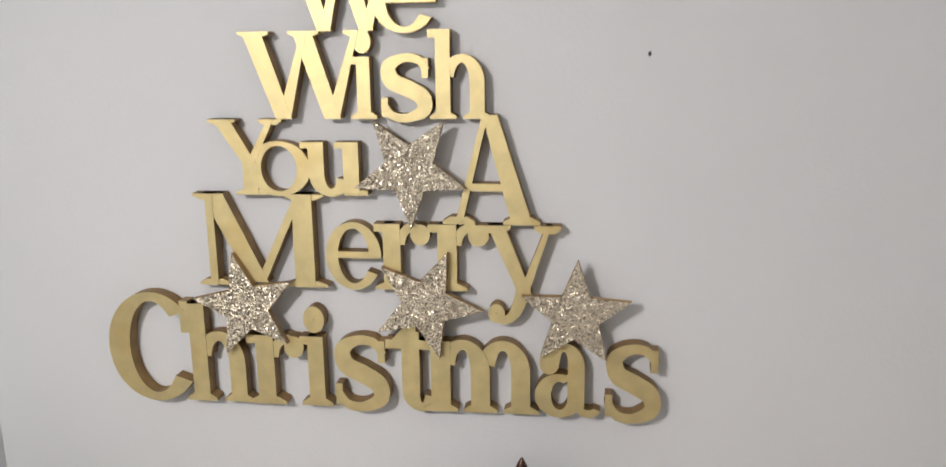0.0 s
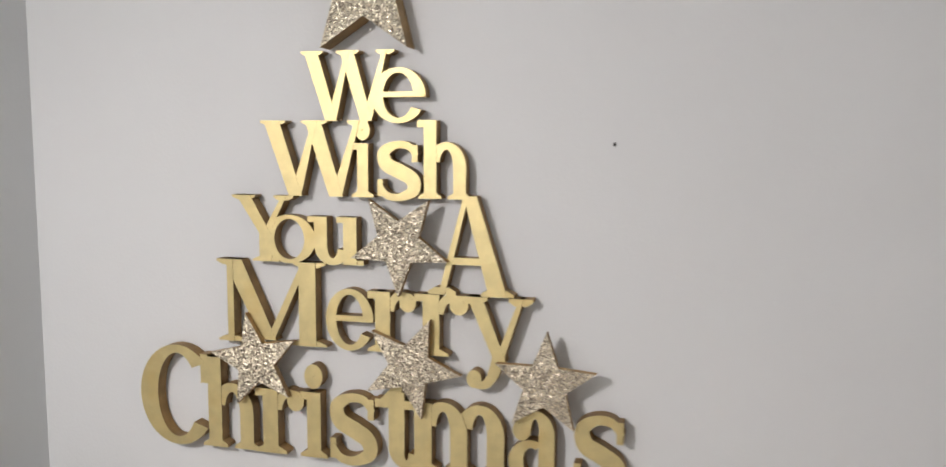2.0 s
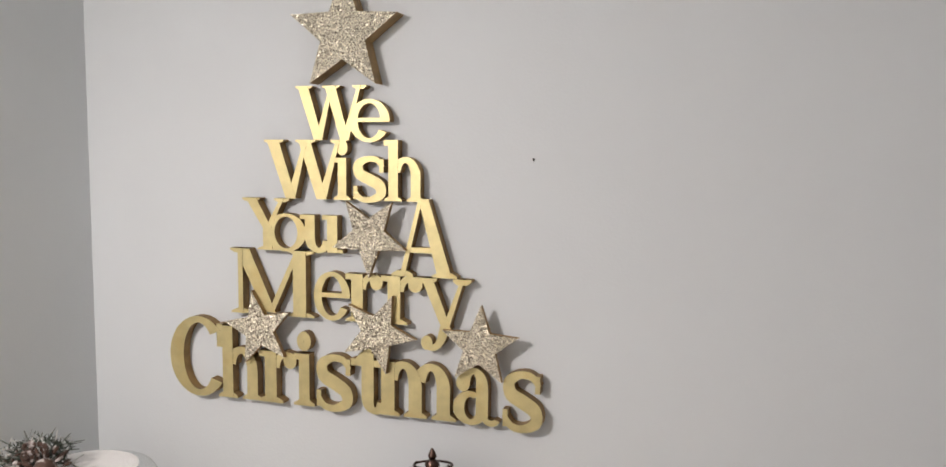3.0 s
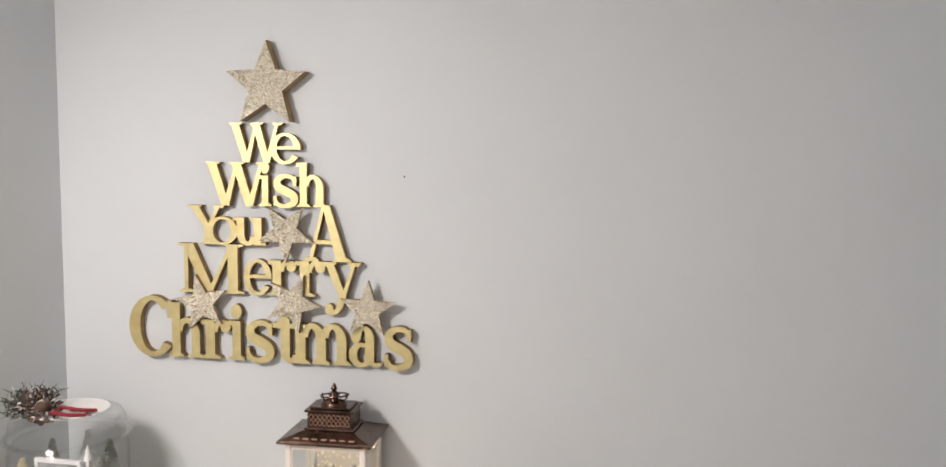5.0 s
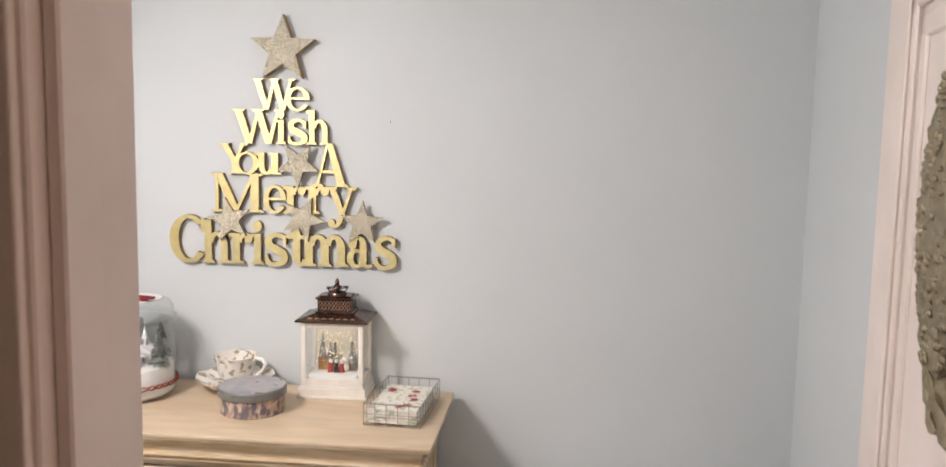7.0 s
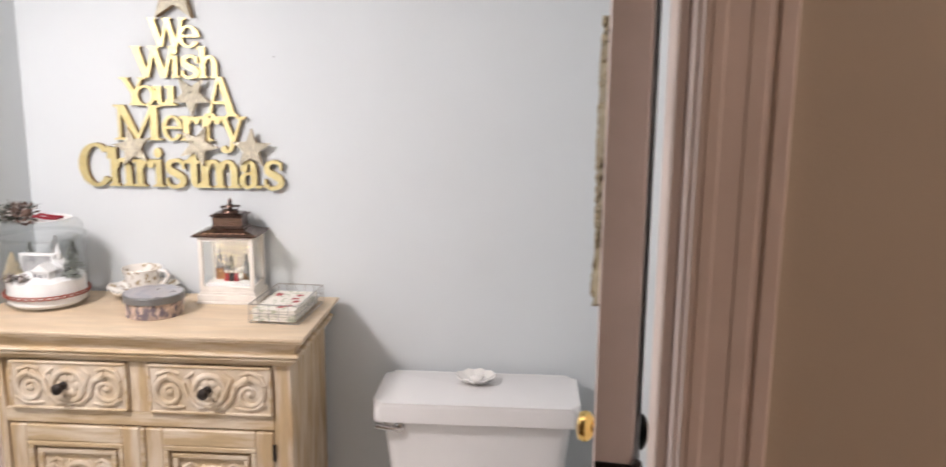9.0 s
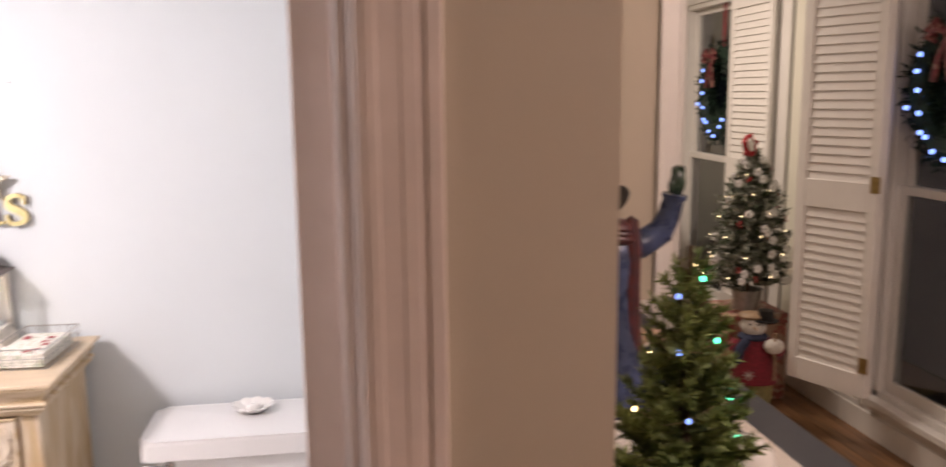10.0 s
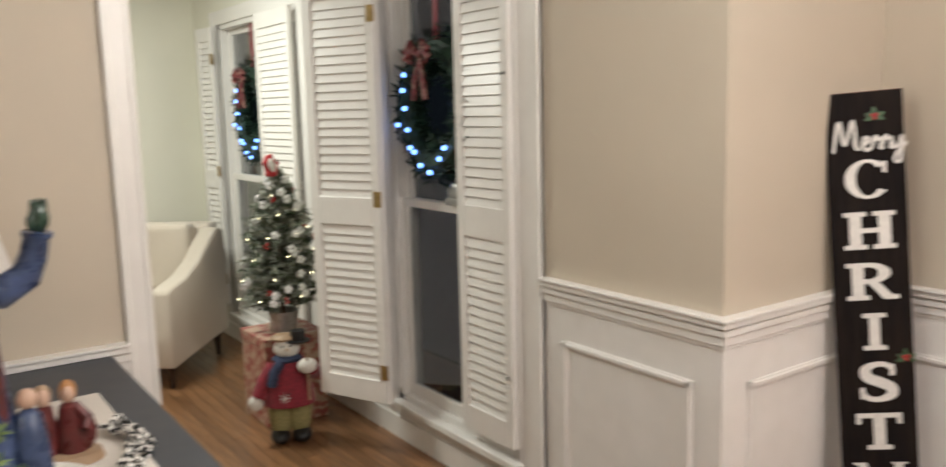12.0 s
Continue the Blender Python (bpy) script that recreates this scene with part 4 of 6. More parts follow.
# ---- the dresser ----
dresser = thing("dresser", "whitewashed carved wooden cabinet with two drawers and two doors", "dresser", (0.004, -0.022, 0.013))
X0, X1, YF, YB = -0.578, 0.166, 0.44, 0.765
bm = B()
box(bm, X0, X1, YF + 0.012, YB, 0.09, 0.845)
part("carcass", bm, M["wash_upright"], dresser)
for a, b in ((X0 - 0.004, X0 + 0.045), (X1 - 0.044, X1 + 0.002)):
    for c, d in ((YF, YF + 0.04), (YB - 0.05, YB)):
        bm = B()
        box(bm, a, b, c, d, -0.013, 0.845, 0.003, seg=1)
        part("post", bm, M["wash_upright"], dresser)
for z0, z1 in ((0.826, 0.845), (0.664, 0.700), (0.06, 0.10)):
    bm = B()
    box(bm, X0 + 0.045, X1 - 0.044, YF + 0.001, YF + 0.03, z0, z1, 0.002, seg=1)
    part("rail", bm, M["wash_wood"], dresser)
bm = B()
box(bm, -0.222, -0.176, YF + 0.001, YF + 0.03, 0.70, 0.826, 0.002, seg=1)
part("divider", bm, M["wash_upright"], dresser)
bm = B()
box(bm, X0 - 0.060, X1 + 0.042, 0.400, 0.768, 0.8965, 0.905, 0.0025)
part("top", bm, M["wash_top"], dresser, "pale scrubbed wooden top")
def crown(profile):
    """A moulding carried round the front and both ends; profile of (depth, height)."""
    bm = B()
    rings = [[bm.verts.new(p) for p in ((X0 - d, YB, z), (X0 - d, YF - d * 0.74, z), (X1 + d * 0.72, YF - d * 0.74, z), (X1 + d * 0.72, YB, z))] for d, z in profile]
    for p, q in zip(rings, rings[1:]):
        for k in range(3):
            bm.faces.new((p[k], p[k + 1], q[k + 1], q[k]))
    bm.faces.new(rings[0])
    bm.faces.new(rings[-1][::-1])
    bm.faces.new([p[0] for p in rings][::-1])
    bm.faces.new([p[3] for p in rings])
    bmesh.ops.recalc_face_normals(bm, faces=bm.faces)
    return bm


part("cornice_moulding", crown([(0.050, 0.8963), (0.050, 0.892), (0.046, 0.891)] + [(0.046 - 0.024 * math.sin(radians(9 * k)), 0.891 - 0.030 * (1 - math.cos(radians(9 * k)))) for k in range(1, 11)]), M["wash_wood"], dresser)
part("cornice_moulding", crown([(0.020, 0.8608), (0.030, 0.8606)] + [(0.030 + 0.007 * math.sin(radians(22.5 * k)), 0.8606 - 0.010 * k / 8) for k in range(1, 9)]), M["wash_wood"], dresser)
part("cornice_moulding", crown([(0.020, 0.8504), (0.024, 0.8500)] + [(0.024 + 0.006 * math.sin(radians(22.5 * k)), 0.8500 - 0.009 * k / 8) for k in range(1, 9)]), M["wash_wood"], dresser)
part("cornice_moulding", crown([(0.016, 0.8408), (0.018, 0.838), (0.010, 0.832), (0.003, 0.826)]), M["wash_wood"], dresser)


def spiral(cx, cz, r, a0, turns, sign, y, n=44):
    return [(cx + r * (1 - 0.82 * k / n) * math.cos(a0 + sign * 2 * math.pi * turns * k / n), y, cz + r * (1 - 0.82 * k / n) * math.sin(a0 + sign * 2 * math.pi * turns * k / n)) for k in range(n + 1)]


def carved_panel(bm, x0, x1, z0, z1, y):
    """Scrolled foliage in relief."""
    w, h = x1 - x0, z1 - z0
    cx, cz = (x0 + x1) / 2, (z0 + z1) / 2
    r = h * 0.36
    for s in (-1, 1):
        def leafy(pts, r0, r1):
            tube(bm, pts, [r0 + (r1 - r0) * k / (len(pts) - 1) for k in range(len(pts))], 8)
        leafy(spiral(cx + s * w * 0.34, cz - h * 0.06, r, radians(90), 1.35, -s, y), h * 0.075, h * 0.03)
        leafy([(cx + s * w * 0.02, y, z0 + h * 0.12), (cx + s * w * 0.10, y, z0 + h * 0.10), (cx + s * w * 0.19, y, z0 + h * 0.32), (cx + s * w * 0.22, y, z0 + h * 0.62), (cx + s * w * 0.34, y, cz + h * 0.30)], h * 0.04, h * 0.085)
        leafy([(cx + s * w * 0.13, y, z0 + h * 0.90), (cx + s * w * 0.19, y, z0 + h * 0.78), (cx + s * w * 0.15, y, z0 + h * 0.55), (cx + s * w * 0.12, y, z0 + h * 0.40)], h * 0.035, h * 0.075)
        leafy([(cx + s * w * 0.22, y, z0 + h * 0.12), (cx + s * w * 0.30, y, z0 + h * 0.09), (cx + s * w * 0.40, y, z0 + h * 0.12), (cx + s * w * 0.46, y, z0 + h * 0.25)], h * 0.03, h * 0.07)
        leafy([(cx + s * w * 0.26, y, z0 + h * 0.86), (cx + s * w * 0.34, y, z0 + h * 0.93), (cx + s * w * 0.44, y, z0 + h * 0.84), (cx + s * w * 0.47, y, z0 + h * 0.66)], h * 0.03, h * 0.06)
        ball(bm, (cx + s * w * 0.34, y, cz - h * 0.06), (h * 0.07, h * 0.06, h * 0.07), n=10, m=8)
    tube(bm, [(cx + r * 0.95 * math.cos(a * 0.3142), y, cz + r * 0.95 * math.sin(a * 0.3142)) for a in range(20)], h * 0.065, 8, closed=True)
    for k in range(6):
        a = k * math.pi / 3
        ball(bm, (cx + r * 0.5 * math.cos(a), y, cz + r * 0.5 * math.sin(a)), (h * 0.10, h * 0.045, h * 0.10), n=10, m=8)


def drawer_front(x0, x1, z0, z1, knob):
    bm = B()
    box(bm, x0, x1, YF - 0.004, YF + 0.02, z0, z1, 0.002, seg=1)
    for a, b, c, d in ((x0, x1, z1 - 0.007, z1), (x0, x1, z0, z0 + 0.007), (x0, x0 + 0.007, z0, z1), (x1 - 0.007, x1, z0, z1)):
        box(bm, a, b, YF - 0.010, YF, c, d, 0.002, seg=1)
    dr = part("drawer", bm, M["wash_wood"], dresser)
    bm = B()
    box(bm, x0 + 0.007, x1 - 0.007, YF - 0.0065, YF, z0 + 0.007, z1 - 0.007)
    carved_panel(bm, x0 + 0.008, x1 - 0.008, z0 + 0.006, z1 - 0.006, YF - 0.007)
    part("carving", bm, M["carved"], dr, "chalky white carved scrollwork", True)
    bm = B()
    prof = [(0.010, 0), (0.010, 0.003), (0.0045, 0.006), (0.0045, 0.016), (0.009, 0.020), (0.0135, 0.026), (0.0125, 0.033), (0.006, 0.037), (0, 0.038)]
    lathe(bm, prof, n=20)
    bm.transform(Matrix.Translation((knob, YF - 0.010, (z0 + z1) / 2 + 0.002)) @ Matrix.Rotation(math.pi / 2, 4, "X"))
    part("knob", bm, M["dark_knob"], dr, "dark bronze drawer knob", True)


drawer_front(-0.512, -0.224, 0.702, 0.823, -0.378)
drawer_front(-0.174, 0.122, 0.702, 0.823, -0.030)
for x0, x1 in ((-0.525, -0.205), (-0.190, 0.120)):
    z0, z1 = 0.105, 0.660
    bm = B()
    box(bm, x0 + 0.04, x1 - 0.04, YF + 0.010, YF + 0.02, z0 + 0.04, z1 - 0.04)
    dd = part("cabinet_door", bm, M["wash_wood"], dresser, "framed panel door")
    for a, b, c, d in ((x0, x0 + 0.042, z0, z1), (x1 - 0.042, x1, z0, z1), (x0 + 0.042, x1 - 0.042, z1 - 0.042, z1), (x0 + 0.042, x1 - 0.042, z0, z0 + 0.042)):
        bm = B()
        box(bm, a, b, YF - 0.004, YF + 0.02, c, d, 0.003, seg=1)
        part("door_stile" if b - a < 0.05 else "door_rail", bm, M["wash_upright" if b - a < 0.05 else "wash_wood"], dd)
    for i, d in ((0.042, -0.001), (0.062, 0.004)):
        for a, b, c, e in ((x0 + i, x1 - i, z1 - i - 0.012, z1 - i), (x0 + i, x1 - i, z0 + i, z0 + i + 0.012), (x0 + i, x0 + i + 0.012, z0 + i + 0.0122, z1 - i - 0.0122), (x1 - i - 0.012, x1 - i, z0 + i + 0.0122, z1 - i - 0.0122)):
            bm = B()
            box(bm, a, b, YF + d - 0.004, YF + 0.018, c, e, 0.002, seg=1)
            part("panel_moulding", bm, M["wash_wood"], dd)
    for c in (z1 - 0.20, z0 + 0.082):
        bm = B()
        carved_panel(bm, x0 + 0.078, x1 - 0.078, c, c + 0.118, YF + 0.010)
        part("carving", bm, M["carved"], dd, "chalky white carved scrollwork", True)
bm = B()
cone(bm, (0.123, YF - 0.004, 0.59), (0.123, YF - 0.004, 0.63), 0.004, 0.004, 10)
part("hinge", bm, M["dark_knob"], dresser, "dark iron hinge")
box_post = B()
box(box_post, -0.203, -0.192, YF - 0.008, YF + 0.012, 0.105, 0.660, 0.003, seg=1)
part("door_bead", box_post, M["wash_wood"], dresser)

# ---- toilet ----
toilet = thing("toilet", "white porcelain toilet with a chrome flush lever", "toilet", (0, 0, 0))


def rounded_slab(bm, x0, x1, y0, y1, z0, z1, r, taper=0.0, bev=0.008):
    tmp = bmesh.new()
    vs = []
    for z, t in ((z0, taper), (z1, 0)):
        ring = []
        for cx, cy, a0 in ((x1 - r - t, y1 - r, 0), (x0 + r + t, y1 - r, 90), (x0 + r + t, y0 + r + t, 180), (x1 - r - t, y0 + r + t, 270)):
            for k in range(6):
                a = radians(a0 + 18 * k)
                ring.append(tmp.verts.new((cx + r * math.cos(a), cy + r * math.sin(a), z)))
        vs.append(ring)
    tmp.faces.new(vs[0][::-1])
    top = tmp.faces.new(vs[1])
    n = len(vs[0])
    for k in range(n):
        tmp.faces.new((vs[0][k], vs[0][(k + 1) % n], vs[1][(k + 1) % n], vs[1][k]))
    if bev:
        bmesh.ops.bevel(tmp, geom=top.edges[:], offset=bev, segments=4, profile=0.5, affect="EDGES")
    merge(bm, tmp)


bm = B()
rounded_slab(bm, 0.342, 0.852, 0.512, 0.745, 0.668, 0.718, 0.024, 0.0, 0.014)
part("tank_lid", bm, M["porcelain"], toilet, "", True)
bm = B()
rounded_slab(bm, 0.362, 0.834, 0.534, 0.742, 0.36, 0.668, 0.03, 0.03, 0.0)
part("tank", bm, M["porcelain"], toilet, "", True)
bm = B()
lathe(bm, [(0, 0), (0.013, 0), (0.013, 0.006), (0.008, 0.010), (0, 0.010)], n=16)
bm.transform(Matrix.Translation((0.405, 0.5355, 0.648)) @ Matrix.Rotation(math.pi / 2, 4, "X"))
tube(bm, [(0.405, 0.522, 0.648), (0.388, 0.518, 0.650), (0.366, 0.516, 0.654), (0.350, 0.516, 0.656)], [0.005, 0.006, 0.006, 0.0075], 10)
part("flush_lever", bm, M["chrome"], toilet, "chrome flush lever", True)
bm = B()
lathe(bm, [(0.15, 0.0), (0.14, 0.02), (0.11, 0.12), (0.12, 0.22), (0.17, 0.33), (0.185, 0.38), (0.15, 0.385), (0.13, 0.34), (0, 0.28)], (0.60, 0.30, 0), 40, sy=1.25)
part("bowl", bm, M["porcelain"], toilet, "", True)
bm = B()
lathe(bm, [(0, 0.385), (0.186, 0.385), (0.190, 0.395), (0.186, 0.41), (0.0, 0.415)], (0.60, 0.30, 0), 40, sy=1.25)
part("seat", bm, M["china_rim"], toilet, "", True)
bm = B()
box(bm, 0.53, 0.67, 0.50, 0.60, 0.02, 0.37, 0.02)
part("pedestal", bm, M["porcelain"], toilet, "", True)

dish = thing("dish", "small white scalloped china dish on the toilet tank", "dish", (0.588, 0.672, 0.718))
bm = B()
n = 48
prof = [(0, 0.002), (0.022, 0.002), (0.034, 0.008), (0.047, 0.019), (0.046, 0.021), (0.033, 0.011), (0.021, 0.006), (0, 0.006)]
lathe(bm, prof, n=n, sx=1.12)
for v in bm.verts:
    a = math.atan2(v.co.y, v.co.x)
    r = v.co.xy.length
    if r > 0.03:
        v.co.z += 0.0022 * math.cos(9 * a)
        v.co.x *= 1 + 0.02 * math.cos(9 * a)
part("bowl", bm, M["china_rim"], dish, "", True)
bm = B()
ball(bm, (0.0, -0.004, 0.013), (0.016, 0.010, 0.009), n=14, m=10)
ball(bm, (0.012, 0.003, 0.016), (0.010, 0.005, 0.006), n=12, m=8)
part("soap", bm, M["china_rim"], dish, "", True)

# ---- things on the dresser ----
ZT = 0.918
# glass jar with a snow village
JC = (-0.514, 0.608, ZT)
jar = thing("glass_jar", "lidded glass jar holding a snowy toy village, red braid round it", "jar", JC)
jar.scale = (1.05, 1.05, 0.94)
bm = B()
R = 0.093
lathe(bm, [(0, 0.002), (R - 0.012, 0.0), (R, 0.014), (R, 0.165), (R - 0.006, 0.178), (R - 0.012, 0.186)], n=56)
part("jar_body", bm, M["glass"], jar, "clear glass", True)
bm = B()
lathe(bm, [(R - 0.004, 0.187), (R + 0.002, 0.190), (R + 0.002, 0.196), (R - 0.003, 0.200), (R - 0.004, 0.218), (R - 0.010, 0.229), (R - 0.024, 0.2345), (R - 0.045, 0.236), (0, 0.2365)], n=56)
lid = part("lid", bm, M["glass"], jar, "clear glass lid", True)
bm = B()
tube(bm, [((R + 0.003) * math.cos(k * math.pi / 32), (R + 0.003) * math.sin(k * math.pi / 32), 0.191) for k in range(64)], 0.0042, 8, closed=True)
part("lid_rim", bm, M["glass"], lid, "thick glass rim", True)
bm = B()
prof = [(0, 0.006), (R - 0.016, 0.006), (R - 0.005, 0.016), (R - 0.005, 0.076), (R - 0.02, 0.082), (0.04, 0.089), (0, 0.092)]
lathe(bm, prof, n=48)
for v in bm.verts:
    if v.co.z > 0.06:
        v.co.z += 0.012 * noise.noise(v.co * 28)
part("snow", bm, M["snow"], jar, "white artificial snow", True)
bm = B()
for dz, ph in ((0.036, 0.0), (0.042, math.pi)):
    tube(bm, [((R + 0.0025) * math.cos(a * math.pi / 48), (R + 0.0025) * math.sin(a * math.pi / 48), dz + 0.0016 * math.sin(a * 4.0 + ph)) for a in range(96)], 0.0021, 6, closed=True)
part("braid", bm, M["braid"], jar, "brown-red braided trim")


def toy_house(name, x, y, z, w, d, h, m, steeple=False):
    bm = B()
    box(bm, x - w / 2, x + w / 2, y - d / 2, y + d / 2, z, z + h * 0.6)
    e = 0.004
    pts = [(x - w / 2 - e, z + h * 0.55), (x, z + h), (x + w / 2 + e, z + h * 0.55)]
    outline_solid(bm, pts, y - d / 2 - e, y + d / 2 + e, 1, 1)
    box(bm, x - w * 0.13, x + w * 0.13, y - d / 2 - 0.0012, y - d / 2, z, z + h * 0.36, mi=2)
    for dx in (-0.32, 0.32):
        box(bm, x + dx * w - w * 0.08, x + dx * w + w * 0.08, y - d / 2 - 0.001, y - d / 2, z + h * 0.22, z + h * 0.42, mi=2)
    if steeple:
        box(bm, x - w * 0.14, x + w * 0.14, y - w * 0.14, y + w * 0.14, z + h * 0.7, z + h * 1.25)
        cone(bm, (x, y, z + h * 1.25), (x, y, z + h * 1.9), w * 0.17, 0.0005, 8, mi=1)
    return part(name, bm, [m, M["snow"], M["photo"]], jar, "tiny white house")


toy_house("house", 0.022, -0.045, 0.080, 0.040, 0.03, 0.046, M["porcelain"])
toy_house("church", 0.030, 0.005, 0.082, 0.042, 0.03, 0.046, M["porcelain"], True)
bm = B()
box(bm, -0.052, 0.026, -0.012, -0.008, 0.085, 0.140, 0.001, seg=1)
card = part("card", bm, [M["photo"]], jar, "small grey printed card")
bm = B()
for x0, x1, z0, z1 in ((-0.056, 0.030, 0.136, 0.144), (-0.056, -0.049, 0.085, 0.136), (0.023, 0.030, 0.085, 0.136)):
    box(bm, x0, x1, -0.015, -0.007, z0, z1, 0.001, seg=1)
part("card_frame", bm, M["snow"], card, "white frosted frame")


def bristle_tree(bm, x, y, z, h, r, mi=0, n=130, seed=1, ln=0.012):
    rn = random.Random(seed)
    cone(bm, (x, y, z), (x, y, z + h), 0.0016, 0.0006, 6, mi)
    for k in range(n):
        t = rn.random()
        a = rn.random() * 6.283
        rr = r * (1 - t) + 0.003
        p = Vector((x, y, z + h * (0.1 + 0.9 * t)))
        q = p + Vector((rr * math.cos(a), rr * math.sin(a), -0.25 * rr))
        s = Vector((-math.sin(a), math.cos(a), 0)) * ln * 0.3
        vs = [bm.verts.new(v) for v in (p - s * 0.4, p + s * 0.4, q + s, q - s)]
        bm.faces.new(vs).material_index = mi


for x, y, h, r, m, sd in ((-0.062, -0.034, 0.076, 0.024, "tree_cream", 1), (0.068, -0.01, 0.085, 0.022, "silver_green", 2), (0.055, 0.03, 0.10, 0.024, "silver_green", 3), (-0.055, 0.03, 0.09, 0.02, "silver_green", 4), (0.0, 0.05, 0.105, 0.022, "snow", 5)):
    bm = B()
    bristle_tree(bm, x, y, 0.075, h, r, 0, 420 if m == "tree_cream" else 220, sd)
    part("bottle_brush_tree", bm, M[m], jar, "tiny frosted bottle brush tree")


def pine_cone(bm, c, r, mi=0, seed=0, axis=(0, 0, 1)):
    q = Vector(axis).to_track_quat("Z", "Y").to_matrix()
    ball(bm, c, (r * 0.6, r * 0.6, r * 0.8), mi, 8, 6, q)
    for k in range(34):
        t = k / 34
        a = k * 2.399
        rr = r * (0.35 + 0.75 * math.sin(math.pi * (0.12 + 0.78 * t)))
        p = Vector(c) + q @ Vector((rr * math.cos(a), rr * math.sin(a), r * (1.9 * t - 0.95)))
        d = q @ Vector((math.cos(a), math.sin(a), 0.5))
        ball(bm, p, (r * 0.24, r * 0.24, r * 0.09), mi, 6, 5, d.to_track_quat("X", "Z").to_matrix())


for x, y, sd in ((-0.045, -0.075, 1), (-0.014, -0.078, 2)):
    bm = B()
    pine_cone(bm, (x, y, 0.090), 0.0125, 0, sd)
    part("pine_cone", bm, M["cone"], jar, "small pine cone", True)
sprig = thing("pine_cone_sprig", "frosted pine cones and red ribbon on the jar lid", "decoration", (JC[0] - 0.004, JC[1] - 0.030, ZT + 0.2225))
bm = B()
rnd = random.Random(8)
for k in range(520):
    c = Vector((rnd.uniform(-0.072, -0.008), rnd.uniform(-0.034, 0.03), rnd.uniform(-0.004, 0.036)))
    d = Vector((rnd.uniform(-1, 1), rnd.uniform(-1, 1), rnd.uniform(-0.3, 1))).normalized() * 0.019
    s = d.orthogonal().normalized() * 0.0012
    bm.faces.new([bm.verts.new(v) for v in (c - s, c + s, c + d + s * 0.4, c + d - s * 0.4)])
part("sprig", bm, M["sprig_green"], sprig, "frosted evergreen sprig")
for c, r, ax in (((0.006, -0.034, 0.022), 0.024, (0.5, -0.7, 0.4)), ((-0.024, -0.026, 0.030), 0.017, (-0.6, -0.5, 0.5)), ((-0.055, -0.02, 0.016), 0.014, (-0.8, -0.2, 0.2))):
    bm = B()
    pine_cone(bm, c, r, 0, 1, ax)
    part("pine_cone", bm, M["cone"], sprig, "frosted pine cone", True)
bm = B()
for sgn, lo in ((1, -0.012), (1, 0.018)):
    pts = [(0.015, -0.02, 0.014), (0.035, -0.04 + lo, 0.020), (0.058, -0.03 + lo, 0.014), (0.074, -0.01 + lo, 0.009), (0.060, 0.010, 0.007), (0.03, 0.0, 0.008)]
    tube(bm, pts, [0.0020, 0.0032, 0.0034, 0.0030, 0.0030, 0.0020], 8)
part("ribbon", bm, M["deep_red"], sprig, "dark red satin ribbon", True)
doily = tagged(link_bm("lid_cloth", lathe(B(), [(0.0, 0.2255), (0.060, 0.2255), (0.066, 0.2245), (0.066, 0.2235), (0.060, 0.2233), (0.0, 0.2233)], (JC[0] + 0.006, JC[1] - 0.004, ZT), 40), M["snow"]), "round white cloth lying on the jar lid", "cloth")

# cup and saucer
CC = (-0.298, 0.684, ZT)
saucer = thing("saucer", "printed white china saucer under the cup", "saucer", CC)
saucer.scale = (1.22, 1.18, 1.7)
bm = B()
lathe(bm, [(0, 0.0), (0.028, 0.0), (0.032, 0.004), (0.055, 0.010), (0.073, 0.019), (0.074, 0.021), (0.055, 0.013), (0.030, 0.008), (0, 0.007)], n=56)
for v in bm.verts:
    r = v.co.xy.length
    if r > 0.05:
        v.co.z += 0.0016 * math.cos(8 * math.atan2(v.co.y, v.co.x))
part("dish", bm, M["china"], saucer, "", True)
cup = thing("tea_cup", "white china tea cup printed with gold-brown flowers", "cup", (CC[0], CC[1], ZT + 0.0125))
cup.scale = (1.14, 1.14, 1.10)
bm = B()
lathe(bm, [(0, 0.002), (0.022, 0.0), (0.024, 0.005), (0.021, 0.009), (0.031, 0.018), (0.038, 0.036), (0.0405, 0.052), (0.045, 0.064), (0.0435, 0.065), (0.039, 0.052), (0.036, 0.036), (0.029, 0.020), (0, 0.013)], n=48)
part("cup_body", bm, M["china"], cup, "", True)
bm = B()
tube(bm, [(0.039, 0, 0.056), (0.050, 0, 0.062), (0.064, 0, 0.060), (0.070, 0, 0.050), (0.064, 0, 0.038), (0.050, 0, 0.026), (0.033, 0, 0.018)], [0.004, 0.0042, 0.0045, 0.0042, 0.004, 0.0038, 0.004], 10)
bm.transform(Matrix.Rotation(radians(-12), 4, "Z"))
part("handle", bm, M["china_rim"], cup, "white china handle", True)

# round tin
tin = thing("round_tin", "round tin printed with a winter street, grey lid", "tin", (-0.206, 0.548, ZT))
bm = B()
lathe(bm, [(0, 0), (0.066, 0), (0.068, 0.002), (0.068, 0.050), (0, 0.050)], n=56)
part("tin_body", bm, M["tin_scene"], tin, "printed winter street scene")
bm = B()
lathe(bm, [(0.0685, 0.038), (0.0725, 0.038), (0.0735, 0.040), (0.0735, 0.053), (0.0722, 0.056), (0.0690, 0.0565)], n=56)
rim = part("lid_rim", bm, M["grey_tin"], tin, "dull grey lid rim")
bm = B()
lathe(bm, [(0.0690, 0.0565), (0.066, 0.0556), (0.04, 0.0572), (0, 0.058)], n=56)
part("lid_top", bm, M["tin_lid"], tin, "lid printed with a grey wintry picture", True)
